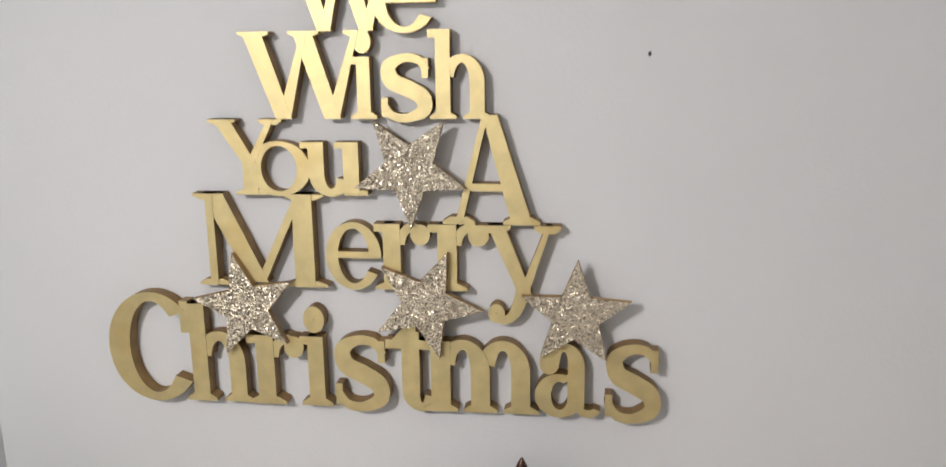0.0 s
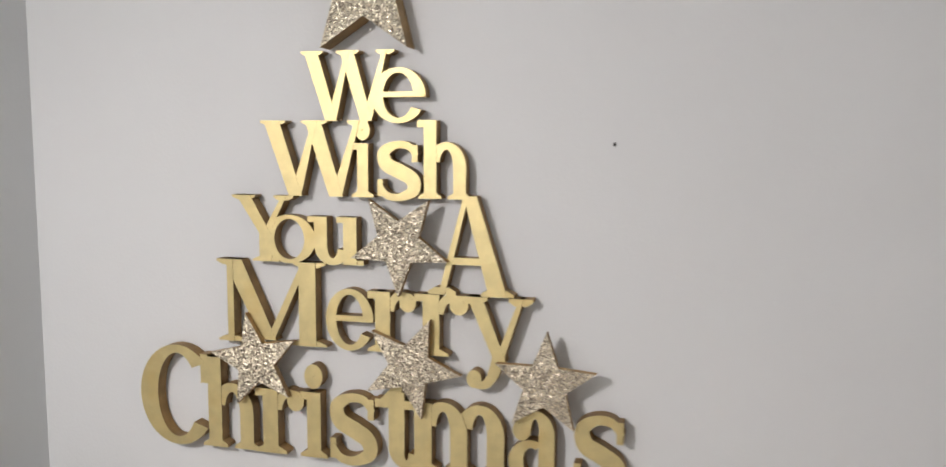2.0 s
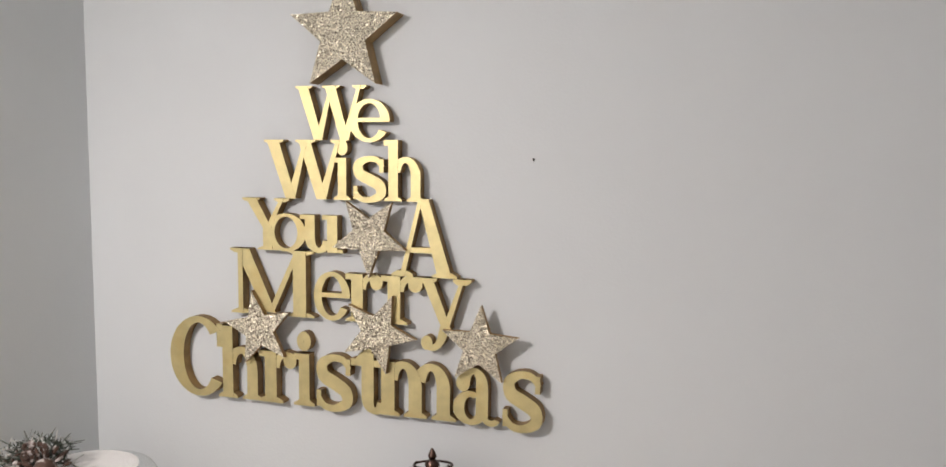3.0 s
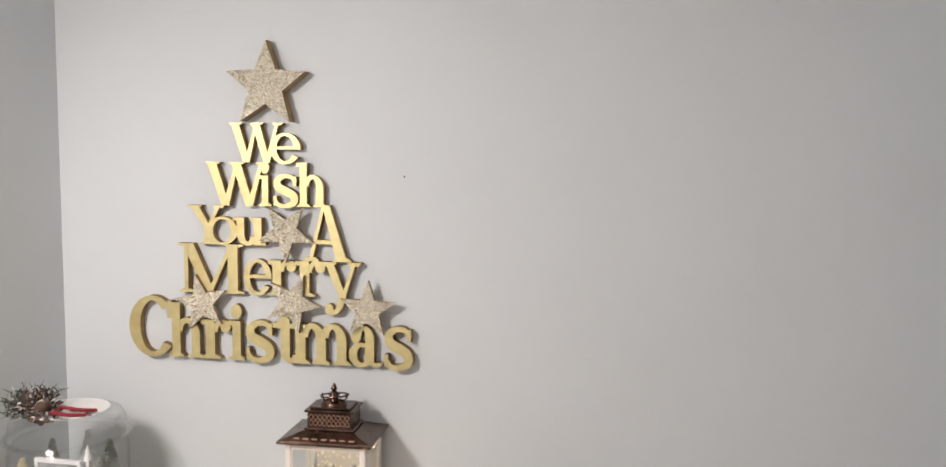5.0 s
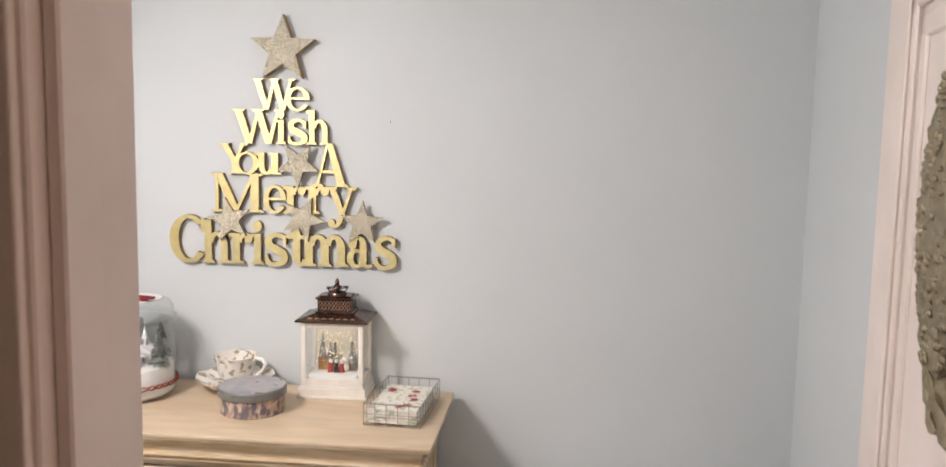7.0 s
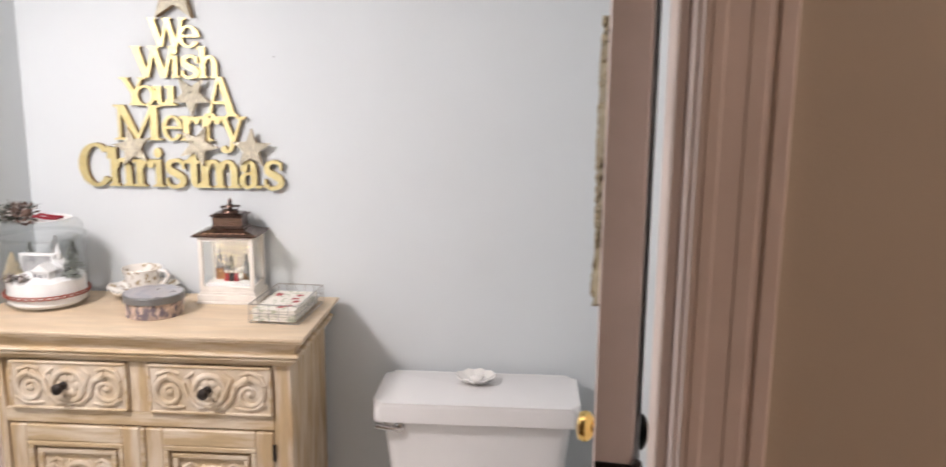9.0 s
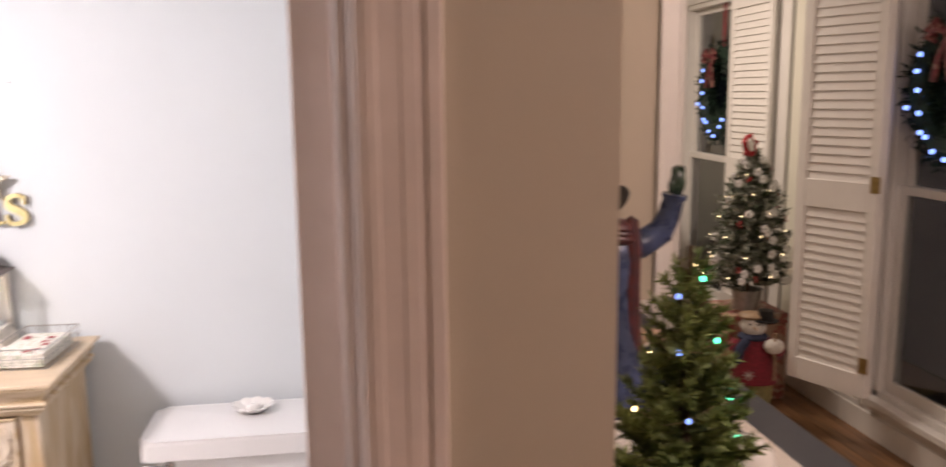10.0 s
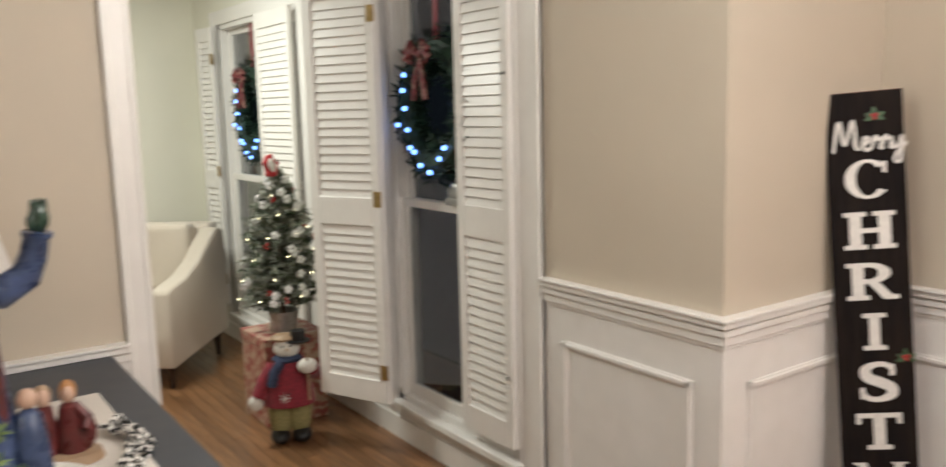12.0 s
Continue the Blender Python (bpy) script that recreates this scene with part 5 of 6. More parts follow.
# lantern
LC = (-0.060, 0.702, ZT)
lan = thing("snow_globe_lantern", "cream lantern with a bronze roof and a lit village scene inside", "lantern", LC, 2)
lan.scale = (0.90, 0.74, 0.90)
bm = B()
for w, z0, z1 in ((0.089, 0.0, 0.008), (0.086, 0.008, 0.027), (0.081, 0.027, 0.034), (0.078, 0.034, 0.040)):
    box(bm, -w, w, -w * 0.9, w * 0.9, z0, z1, 0.003)
part("base", bm, M["cream"], lan, "cream distressed wooden base")
bm = B()
a, d, z0, z1 = 0.079, 0.072, 0.040, 0.196
for sx in (-1, 1):
    for sy in (-1, 1):
        box(bm, sx * a - (0.012 if sx > 0 else 0), sx * a + (0.012 if sx < 0 else 0), sy * d - (0.012 if sy > 0 else 0), sy * d + (0.012 if sy < 0 else 0), z0, z1, 0.002, seg=1)
for zz0, zz1 in ((z0, z0 + 0.010), (z1 - 0.012, z1)):
    box(bm, -a + 0.012, a - 0.012, -d + 0.002, -d + 0.014, zz0, zz1)
    box(bm, -a + 0.012, a - 0.012, d - 0.014, d - 0.002, zz0, zz1)
    box(bm, -a + 0.002, -a + 0.014, -d + 0.012, d - 0.012, zz0, zz1)
    box(bm, a - 0.014, a - 0.002, -d + 0.012, d - 0.012, zz0, zz1)
part("frame", bm, M["cream"], lan, "cream painted frame")
for x0, x1, y0, y1 in ((-a + 0.012, a - 0.012, -d + 0.006, -d + 0.008), (-a + 0.006, -a + 0.008, -d + 0.012, d - 0.012), (a - 0.008, a - 0.006, -d + 0.012, d - 0.012)):
    bm = B()
    box(bm, x0, x1, y0, y1, z0 + 0.010, z1 - 0.012)
    part("pane", bm, M["glass"], lan, "clear glass pane")
bm = B()
box(bm, -a + 0.012, a - 0.012, d - 0.010, d - 0.008, z0 + 0.010, z1 - 0.012)
part("back_panel", bm, M["cream"], lan, "pale cream backing")
bm = B()
box(bm, -a + 0.016, a - 0.016, -d + 0.012, d - 0.014, z0, z0 + 0.018, 0.004)
for v in bm.verts:
    v.co.z += 0.004 * noise.noise(v.co * 60) if v.co.z > z0 + 0.01 else 0
part("snow_bed", bm, M["snow"], lan)
bm = B()
for x, h, w in ((-0.040, 0.056, 0.019), (-0.020, 0.042, 0.018), (0.034, 0.032, 0.028)):
    box(bm, x - w / 2, x + w / 2, 0.0, 0.02, z0 + 0.018, z0 + 0.018 + h * 0.6, mi=0)
    cone(bm, (x, 0.01, z0 + 0.018 + h * 0.6), (x, 0.01, z0 + 0.018 + h * 1.75), w * 0.55, 0.0006, 6, mi=1)
part("church", bm, [M["amber"], M["photo"]], lan, "tiny amber church with pointed spires")
bm = B()
rnd = random.Random(12)
for x, y, h, r in ((0.048, 0.0, 0.050, 0.012), (0.034, 0.028, 0.074, 0.012), (-0.012, 0.034, 0.070, 0.010)):
    bristle_tree(bm, x, y, z0 + 0.016, h, r, 0, 130, int(h * 1000), 0.010)
part("fir_trees", bm, M["silver_green"], lan, "tiny green firs")
bm = B()
for k, x in enumerate((-0.012, 0.002, 0.016)):
    cone(bm, (x, -0.022, z0 + 0.018), (x, -0.022, z0 + 0.042), 0.009, 0.005, 10, mi=k % 2)
    ball(bm, (x, -0.022, z0 + 0.047), 0.0056, 2, 8, 6)
ball(bm, (0.022, -0.012, z0 + 0.030), 0.012, 2, 12, 8)
ball(bm, (0.022, -0.012, z0 + 0.049), 0.009, 2, 12, 8)
part("tiny_skaters", bm, [M["red"], M["black_paint"], M["cream"]], lan, "tiny red, black and white ornaments")
bm = B()
for k in range(90):
    ball(bm, (rnd.uniform(-0.050, 0.050), rnd.uniform(-0.035, 0.045), z0 + rnd.uniform(0.03, 0.12)), 0.0009, n=5, m=4)
part("glitter_lights", bm, M["led_soft"], lan, "tiny warm lights")
bm = B()
ball(bm, (0, -0.03, 0.1885), (0.008, 0.008, 0.006), n=12, m=8)
part("bulb", bm, M["lantern_led"], lan, "small glowing bulb under the roof")
bm = B()
prof = [(0.0915, 0.196), (0.0925, 0.200), (0.090, 0.2025), (0.078, 0.2055), (0.064, 0.2100), (0.052, 0.2145)]
rings = []
for r, z in prof:
    rings.append([bm.verts.new((sx * r, sy * r * 0.92, z)) for sx, sy in ((-1, -1), (1, -1), (1, 1), (-1, 1))])
bm.faces.new(rings[0][::-1])
for p, q in zip(rings, rings[1:]):
    for k in range(4):
        bm.faces.new((p[k], p[(k + 1) % 4], q[(k + 1) % 4], q[k]))
bm.faces.new(rings[-1])
roof = part("roof", bm, M["bronze"], lan, "brown bronze roof")
bm = B()
for sx in (-1, 1):
    for k in range(7):
        box(bm, -0.062 + k * 0.018, -0.050 + k * 0.018, sx * 0.0715 - 0.002, sx * 0.0715 + 0.002, 0.2035, 0.2070, 0.001, seg=1)
part("roof_relief", bm, M["bronze_light"], roof, "rubbed copper relief")
bm = B()
box(bm, -0.049, 0.049, -0.045, 0.045, 0.2145, 0.2195, 0.002, seg=1)
box(bm, -0.043, 0.043, -0.039, 0.039, 0.2195, 0.250)
box(bm, -0.049, 0.049, -0.045, 0.045, 0.250, 0.255, 0.002, seg=1)
box(bm, -0.040, 0.040, -0.036, 0.036, 0.255, 0.259, 0.002, seg=1)
chim = part("vent_box", bm, M["bronze"], lan)
bm = B()
for sy in (-1, 1):
    for k in range(9):
        for j in range(2):
            x, z = -0.036 + k * 0.009, 0.2290 + j * 0.0115
            tube(bm, [(x + 0.004 * math.cos(t), sy * 0.0395, z + 0.005 * math.sin(t)) for t in [i * math.pi / 4 for i in range(8)]], 0.0009, 5, closed=True)
part("lattice", bm, M["bronze_light"], chim, "pierced copper lattice")["kind"] = "stuff"
bm = B()
lathe(bm, [(0.026, 0.271), (0.024, 0.276), (0.010, 0.279), (0.007, 0.284), (0.011, 0.288), (0.009, 0.293), (0.004, 0.297), (0.0065, 0.301), (0.005, 0.305), (0.0015, 0.312), (0, 0.313)], n=20)
tube(bm, [(0.028 * math.cos(t), 0.004 + 0.020 * math.sin(t), 0.287 + 0.002 * math.cos(t)) for t in [i * math.pi / 12 for i in range(24)]], 0.0018, 6, closed=True)
for s in (-1, 1):
    tube(bm, [(s * 0.010, 0, 0.280), (s * 0.020, 0, 0.278), (s * 0.026, 0, 0.285), (s * 0.023, 0, 0.291)], 0.0017, 6)
bm.transform(Matrix.Translation((0, 0, -0.012)))
part("finial", bm, M["bronze"], lan, "dark bronze finial and ring", True)

# napkin basket
nb = thing("napkin_basket", "grey wire basket on the dresser top", "basket", (0.119, 0.585, ZT), -3)
bm = B()
w, d = 0.060, 0.102
for z in (0.003, 0.026, 0.048):
    tube(bm, [(-w, -d, z), (w, -d, z), (w, d, z), (-w, d, z)], 0.0016 if z > 0.04 else 0.0011, 6, closed=True)
for k in range(6):
    x = -w + 2 * w * k / 5
    for y in (-d, d):
        tube(bm, [(x, y, 0.003), (x, y, 0.048)], 0.0010, 6)
    tube(bm, [(x, -d, 0.003), (x, d, 0.003)], 0.0010, 6)
for k in range(1, 8):
    y = -d + 2 * d * k / 8
    for x in (-w, w):
        tube(bm, [(x, y, 0.003), (x, y, 0.048)], 0.0010, 6)
part("wire_frame", bm, M["wire"], nb, "", True)
nap = thing("napkins", "stack of paper napkins printed with red flowers in the basket", "napkins", (0.117, 0.580, ZT + 0.0045), -3)
rnd = random.Random(21)
for k in range(5):
    bm = B()
    j = rnd.uniform(-0.0012, 0.0012)
    box(bm, -0.053 + j, 0.053 + j, -0.090, 0.088, 0.0062 * k, 0.0062 * k + 0.0056, 0.0022)
    part("napkin", bm, M["napkin"], nap, "folded printed napkin")
for k in range(7):
    bm = B()
    x, y = rnd.uniform(-0.038, 0.038), rnd.uniform(-0.07, 0.07)
    for p in range(6):
        a = p * math.pi / 3 + rnd.random()
        c = Vector((x, y, 0.0308))
        u, v = Vector((math.cos(a), math.sin(a), 0)) * 0.0125, Vector((-math.sin(a), math.cos(a), 0)) * 0.005
        bm.faces.new([bm.verts.new(q + Vector((0, 0, 0.0001 * p))) for q in (c, c + u * 0.5 - v, c + u, c + u * 0.5 + v)])
    part("printed_flower", bm, M["red"], nap, "red printed poinsettia petals")


# ---- dining room: the sideboard and what stands on it ----
ZS = 0.845
side = thing("sideboard", "long slate-grey painted sideboard against the beige wall", "sideboard", (0, 0, 0))
bm = B()
box(bm, 1.125, 1.727, -0.58, 0.985, ZS - 0.032, ZS, 0.003)
part("top", bm, M["slate"], side, "slate-grey painted top")
bm = B()
box(bm, 1.14, 1.70, -0.56, 0.965, 0.10, ZS - 0.032)
box(bm, 1.15, 1.68, -0.54, 0.945, 0.0, 0.10)
part("body", bm, M["slate"], side)
for k in range(3):
    for z0, z1 in ((0.14, 0.60), (0.62, 0.79)):
        bm = B()
        y0 = -0.54 + 0.50 * k
        box(bm, 1.70, 1.712, y0, y0 + 0.475, z0, z1, 0.003, seg=1)
        d = part("drawer_front", bm, M["slate"], side)
        bm = B()
        ball(bm, (1.725, y0 + 0.24, (z0 + z1) / 2), 0.014, n=12, m=8)
        part("knob", bm, M["dark_knob"], d, "dark knob", True)
bm = B()
nx, ny = 14, 40
grid = [[bm.verts.new((1.22 + 0.408 * i / nx, -0.57 + 1.225 * j / ny, ZS + 0.003 + 0.0016 * noise.noise((i * 0.7, j * 0.5, 3)))) for i in range(nx + 1)] for j in range(ny + 1)]
for j in range(ny):
    for i in range(nx):
        bm.faces.new((grid[j][i], grid[j][i + 1], grid[j + 1][i + 1], grid[j + 1][i]))
ext = bmesh.ops.extrude_face_region(bm, geom=bm.faces[:])
for v in ext["geom"]:
    if isinstance(v, bmesh.types.BMVert):
        v.co.z -= 0.0022
bmesh.ops.recalc_face_normals(bm, faces=bm.faces)
tagged(link_bm("table_runner", bm, M["linen"], True), "white linen runner lying along the sideboard", "runner")

# wood-framed mirror leaning on the wall
mir = thing("mirror", "tall mirror in a reddish-brown wooden frame above the sideboard", "mirror", (0, 0, 0))
bm = B()
y0, y1, z0, z1 = -0.30, 0.62, ZS, 2.12
for a, b, c, d in ((y0, y0 + 0.07, z0, z1), (y1 - 0.07, y1, z0, z1), (y0 + 0.07, y1 - 0.07, z1 - 0.07, z1), (y0 + 0.07, y1 - 0.07, z0, z0 + 0.07)):
    box(bm, 1.096, 1.128, a, b, c, d, 0.006)
part("frame", bm, M["frame_wood"], mir, "reddish-brown wooden frame")
bm = B()
box(bm, 1.098, 1.112, y0 + 0.06, y1 - 0.06, z0 + 0.06, z1 - 0.06)
part("glass", bm, M["mirror"], mir, "mirror glass")
bm = B()
box(bm, 1.128, 1.138, y0 + 0.01, y0 + 0.05, 1.80, 1.86, 0.003)
part("bracket", bm, M["hinge_dark"], mir, "small dark metal bracket")

# table lamp behind the figures
tl = thing("table_lamp", "table lamp with a blue and white china base and white shade", "lamp", (1.328, 0.80, ZS))
bm = B()
lathe(bm, [(0, 0.0), (0.060, 0.0), (0.062, 0.012), (0.050, 0.022), (0.066, 0.07), (0.092, 0.135), (0.094, 0.175), (0.075, 0.215), (0.040, 0.238), (0.030, 0.255), (0.010, 0.262), (0.008, 0.30), (0, 0.30)], n=40)
part("base", bm, M["blue_china"], tl, "blue and white china jar base", True)
bm = B()
lathe(bm, [(0.165, 0.30), (0.095, 0.575), (0.0935, 0.575), (0.1635, 0.30)], n=48)
part("shade", bm, M["shade"], tl, "plain white fabric shade", True)


# resin figures with a street lamp, one statue
def statue():
    mats = [M[k] for k in ("black_paint", "frosted", "tan_paint", "blue_paint", "plaid_red", "red_paint", "dark_green", "skin_paint", "white_fur", "china_rim", "gold_edge")]
    BLK, FRO, TAN, BLU, PLA, RED, GRN, SKI, FUR, WHT, GLD = range(11)
    bm = B()
    # round snowy base
    lathe(bm, [(0, 0), (0.20, 0), (0.205, 0.015), (0.19, 0.035), (0.10, 0.05), (0, 0.055)], (0.04, 0.0, 0), 40, FUR, sy=0.75)
    # lamp post
    px, py = -0.045, 0.0
    lathe(bm, [(0.035, 0.04), (0.033, 0.07), (0.018, 0.09), (0.013, 0.12), (0.013, 0.50), (0.018, 0.51), (0.018, 0.525), (0.011, 0.530), (0.011, 0.538), (0.022, 0.550)], (px, py, 0), 16, BLK)
    lathe(bm, [(0.022, 0.548), (0.031, 0.552), (0.031, 0.562), (0.026, 0.566)], (px, py, 0), 8, TAN)
    lathe(bm, [(0.026, 0.564), (0.041, 0.636), (0, 0.637)], (px, py, 0), 8, FRO)
    lathe(bm, [(0.042, 0.633), (0.053, 0.637), (0.053, 0.644), (0.043, 0.650), (0.031, 0.654)], (px, py, 0), 8, TAN)
    lathe(bm, [(0.033, 0.652), (0.022, 0.663), (0.0165, 0.684), (0.0155, 0.700), (0.011, 0.710), (0.004, 0.716), (0.003, 0.728), (0.006, 0.733), (0.001, 0.750), (0, 0.751)], (px, py, 0), 16, BLK)
    for z in (0.684, 0.700):
        lathe(bm, [(0.0164, z - 0.002), (0.0180, z), (0.0164, z + 0.002)], (px, py, 0), 16, WHT)
    # wreath and white bow on the post
    for k in range(14):
        a = k * 0.449
        ball(bm, (px + 0.013 * math.cos(a), py - 0.010, 0.512 + 0.013 * math.sin(a)), (0.007, 0.006, 0.007), GRN, 8, 6)
    for s in (-1, 1):
        ball(bm, (px + s * 0.016, py - 0.024, 0.455), (0.016, 0.006, 0.009), WHT, 10, 8)
        ball(bm, (px + s * 0.010, py - 0.022, 0.40), (0.006, 0.005, 0.045), WHT, 8, 6)
    # hanging green bulb
    ball(bm, (0.010, -0.005, 0.528), 0.018, GRN, 16, 12)
    # tall figure in a blue coat, plaid wrap and top hat, one arm raised
    lathe(bm, [(0.085, 0.05), (0.078, 0.12), (0.060, 0.22), (0.052, 0.29), (0.057, 0.35), (0.050, 0.385), (0.028, 0.41), (0, 0.415)], (0.050, 0.01, 0), 20, BLU, sy=0.8)
    # the wrap hangs in two lappets over the coat, folded at the shoulder
    for dx, w0, w1, z0 in ((-0.012, 0.034, 0.024, 0.12), (0.050, 0.026, 0.020, 0.16)):
        lathe(bm, [(0.001, z0), (w0, z0 + 0.004), (w0 * 0.92, 0.2), (w1, 0.30), (w1 * 1.05, 0.37), (w1 * 0.7, 0.425), (0, 0.435)], (0.030 + dx, -0.014, 0), 16, PLA, sy=0.85)
    for dx, dz in ((-0.004, 0.396), (0.000, 0.405), (0.004, 0.414)):
        ball(bm, (0.046 + dx, -0.004, dz), (0.044 - dx * 2, 0.042, 0.018), PLA, 18, 8, Euler((0, radians(10), 0)).to_matrix())
    ball(bm, (0.030, 0.005, 0.448), (0.028, 0.030, 0.034), SKI, 16, 12)
    tilt = Euler((radians(16), radians(-34), 0)).to_matrix()
    ball(bm, (0.026, -0.008, 0.458), (0.054, 0.050, 0.006), BLK, 28, 8, tilt)
    hat = bmesh.new()
    lathe(hat, [(0.036, -0.006), (0.034, 0.006), (0.036, 0.05), (0.040, 0.060), (0.034, 0.064), (0, 0.066)], (0, 0, 0), 22)
    merge(bm, hat, BLK, Matrix.Translation((0.022, -0.008, 0.459)) @ tilt.to_4x4())
    band = bmesh.new()
    lathe(band, [(0.0365, 0.002), (0.0375, 0.004), (0.0370, 0.017), (0.0355, 0.019)], (0, 0, 0), 22)
    merge(bm, band, RED, Matrix.Translation((0.022, -0.008, 0.459)) @ tilt.to_4x4())
    tube(bm, [(0.070, 0.015, 0.380), (0.115, 0.02, 0.372), (0.155, 0.018, 0.396), (0.168, 0.012, 0.428), (0.175, 0.006, 0.465)], [0.026, 0.028, 0.026, 0.022, 0.020], 14, BLU)
    tube(bm, [(0.175, 0.006, 0.461), (0.176, 0.005, 0.469)], [0.024, 0.024], 14, BLU)
    ball(bm, (0.180, 0.003, 0.492), (0.016, 0.011, 0.026), GRN, 14, 10)
    ball(bm, (0.166, 0.0, 0.485), (0.007, 0.007, 0.014), GRN, 10, 8)
    for k in range(3):
        ball(bm, (0.172 + 0.009 * k, 0.003, 0.514 - 0.002 * abs(k - 1)), (0.005, 0.006, 0.012), GRN, 8, 6)
    # shorter figure in a red robe with white trim, beside the post
    lathe(bm, [(0.040, 0.05), (0.034, 0.15), (0.025, 0.25), (0.019, 0.34), (0.017, 0.38), (0.012, 0.42), (0, 0.425)], (-0.068, -0.018, 0), 18, PLA, sy=0.8)
    ball(bm, (-0.064, -0.022, 0.445), (0.017, 0.018, 0.024), SKI, 14, 10)
    lathe(bm, [(0.021, 0.450), (0.023, 0.466), (0.017, 0.490), (0.008, 0.499), (0, 0.499)], (-0.064, -0.018, 0), 16, RED)
    ball(bm, (-0.068, -0.02, 0.41), (0.022, 0.021, 0.010), FUR, 14, 8)
    ball(bm, (-0.068, -0.018, 0.235), (0.032, 0.029, 0.012), FUR, 14, 8)
    tube(bm, [(-0.060, -0.045, 0.39), (-0.040, -0.062, 0.34), (-0.028, -0.05, 0.37)], [0.016, 0.015, 0.012], 10, RED)
    ball(bm, (-0.105, 0.0, 0.13), (0.045, 0.05, 0.085), BLK, 14, 10)
    ball(bm, (-0.080, -0.03, 0.17), (0.050, 0.030, 0.040), PLA, 14, 10, Euler((0, radians(-35), 0)).to_matrix())
    # small child at the front
    lathe(bm, [(0.032, 0.05), (0.028, 0.12), (0.020, 0.17), (0, 0.19)], (0.13, -0.02, 0), 14, BLU)
    ball(bm, (0.13, -0.02, 0.198), (0.016, 0.016, 0.018), SKI, 12, 10)
    ob = link_bm("statue", bm, mats, True)
    ob.location = (1.285, 0.075, ZS + 0.004)
    return tagged(ob, "painted resin statue of figures waving beside a street lamp", "statue")


st = statue()
st.rotation_euler = (0, 0, radians(3))


# evergreens
def needles(bm, apex, base, r, n, length, rnd, mi=0, droop=0.25, full=1.0):
    """Branches set round a stem, every one hung with short blades."""
    x, y, zb = base
    zt = apex
    for k in range(n):
        t = rnd.random() ** 0.8
        z = zb + (zt - zb) * t
        a = rnd.random() * 2 * math.pi
        rr = (r * (1 - t ** full) + 0.012) * (0.75 + 0.35 * math.sin(a * 5 + t * 31) ** 2) * rnd.uniform(0.8, 1.1)
        p = Vector((x, y, z))
        q = p + Vector((rr * math.cos(a), rr * math.sin(a), rr * (0.55 - droop)))
        steps = max(2, int(rr / (length * 0.42)))
        for i in range(steps):
            c = p.lerp(q, 0.25 + 0.75 * (i + rnd.random()) / steps)
            for j in range(4):
                d = (q - p).normalized() * 0.8 + Vector((rnd.uniform(-1, 1), rnd.uniform(-1, 1), rnd.uniform(-0.6, 0.9)))
                d = d.normalized() * length * rnd.uniform(0.7, 1.2)
                s = d.cross(Vector((rnd.uniform(-1, 1), rnd.uniform(-1, 1), 1))).normalized() * length * 0.10
                f = bm.faces.new([bm.verts.new(v) for v in (c - s, c + d * 0.5 - s * 1.3, c + d, c + d * 0.5 + s * 1.3, c + s)])
                f.material_index = mi


def boughs(bm, apex, foot, r, n, length, rnd):
    """Single boughs that stand apart, each a bottle brush of fine blades, longer and looser low down."""
    for k in range(n):
        t = (k + rnd.random()) / n
        t = 1 - (1 - t) ** 0.62
        a = k * 2.39996 + rnd.uniform(-0.5, 0.5)
        rr = (r * (1 - t) ** 0.85 + 0.016) * rnd.uniform(0.62, 1.16)
        p = Vector((0, 0, foot + (apex - foot) * t))
        up = rnd.uniform(0.15, 0.75) + 0.9 * t * t
        q = p + Vector((rr * math.cos(a), rr * math.sin(a), rr * up))
        axis = (q - p).normalized()
        steps = max(5, int(rr / 0.0022))
        for i in range(steps):
            c = p.lerp(q, 0.22 + 0.78 * (i + rnd.random()) / steps)
            for j in range(3):
                d = axis * 0.75 + Vector((rnd.uniform(-1, 1), rnd.uniform(-1, 1), rnd.uniform(-0.7, 0.9)))
                d = d.normalized() * length * rnd.uniform(0.6, 1.15)
                s = d.cross(Vector((rnd.uniform(-1, 1), rnd.uniform(-1, 1), 1))).normalized() * length * 0.095
                bm.faces.new([bm.verts.new(v) for v in (c - s, c + d * 0.5 - s * 1.3, c + d, c + d * 0.5 + s * 1.3, c + s)])


def string_lights(parent, pts, mats, r=0.0035, wire=True):
    if wire:
        bm = B()
        tube(bm, pts, 0.0007, 4)
        part("light_wire", bm, M["led_wire"], parent, "thin copper light wire")
    for k, p in enumerate(pts[::3]):
        bm = B()
        ball(bm, p, (r, r, r * 1.25), n=8, m=6)
        part("fairy_bulb", bm, M[mats[k % len(mats)]], parent, "glowing fairy bulb")


rnd = random.Random(31)
tree = thing("small_tree", "small green tabletop evergreen with green and warm fairy lights", "tree", (1.266, -0.432, ZS + 0.004))
bm = B()
cone(bm, (0, 0, 0.0), (0, 0, 0.47), 0.012, 0.003, 10)
for k in range(26):
    a, z = k * 2.4, 0.08 + 0.36 * k / 26
    l = 0.105 * (1 - z / 0.52)
    cone(bm, (0, 0, z), (l * math.cos(a), l * math.sin(a), z + 0.03), 0.003, 0.001, 6)
part("trunk", bm, M["bark"], tree)
bm = B()
boughs(bm, 0.440, 0.05, 0.098, 250, 0.017, rnd)
part("crown", bm, M["needle"], tree, "dense bright green needles")
bm = B()
lathe(bm, [(0, 0), (0.05, 0), (0.062, 0.07), (0.058, 0.07), (0.046, 0.008), (0, 0.008)], n=24)
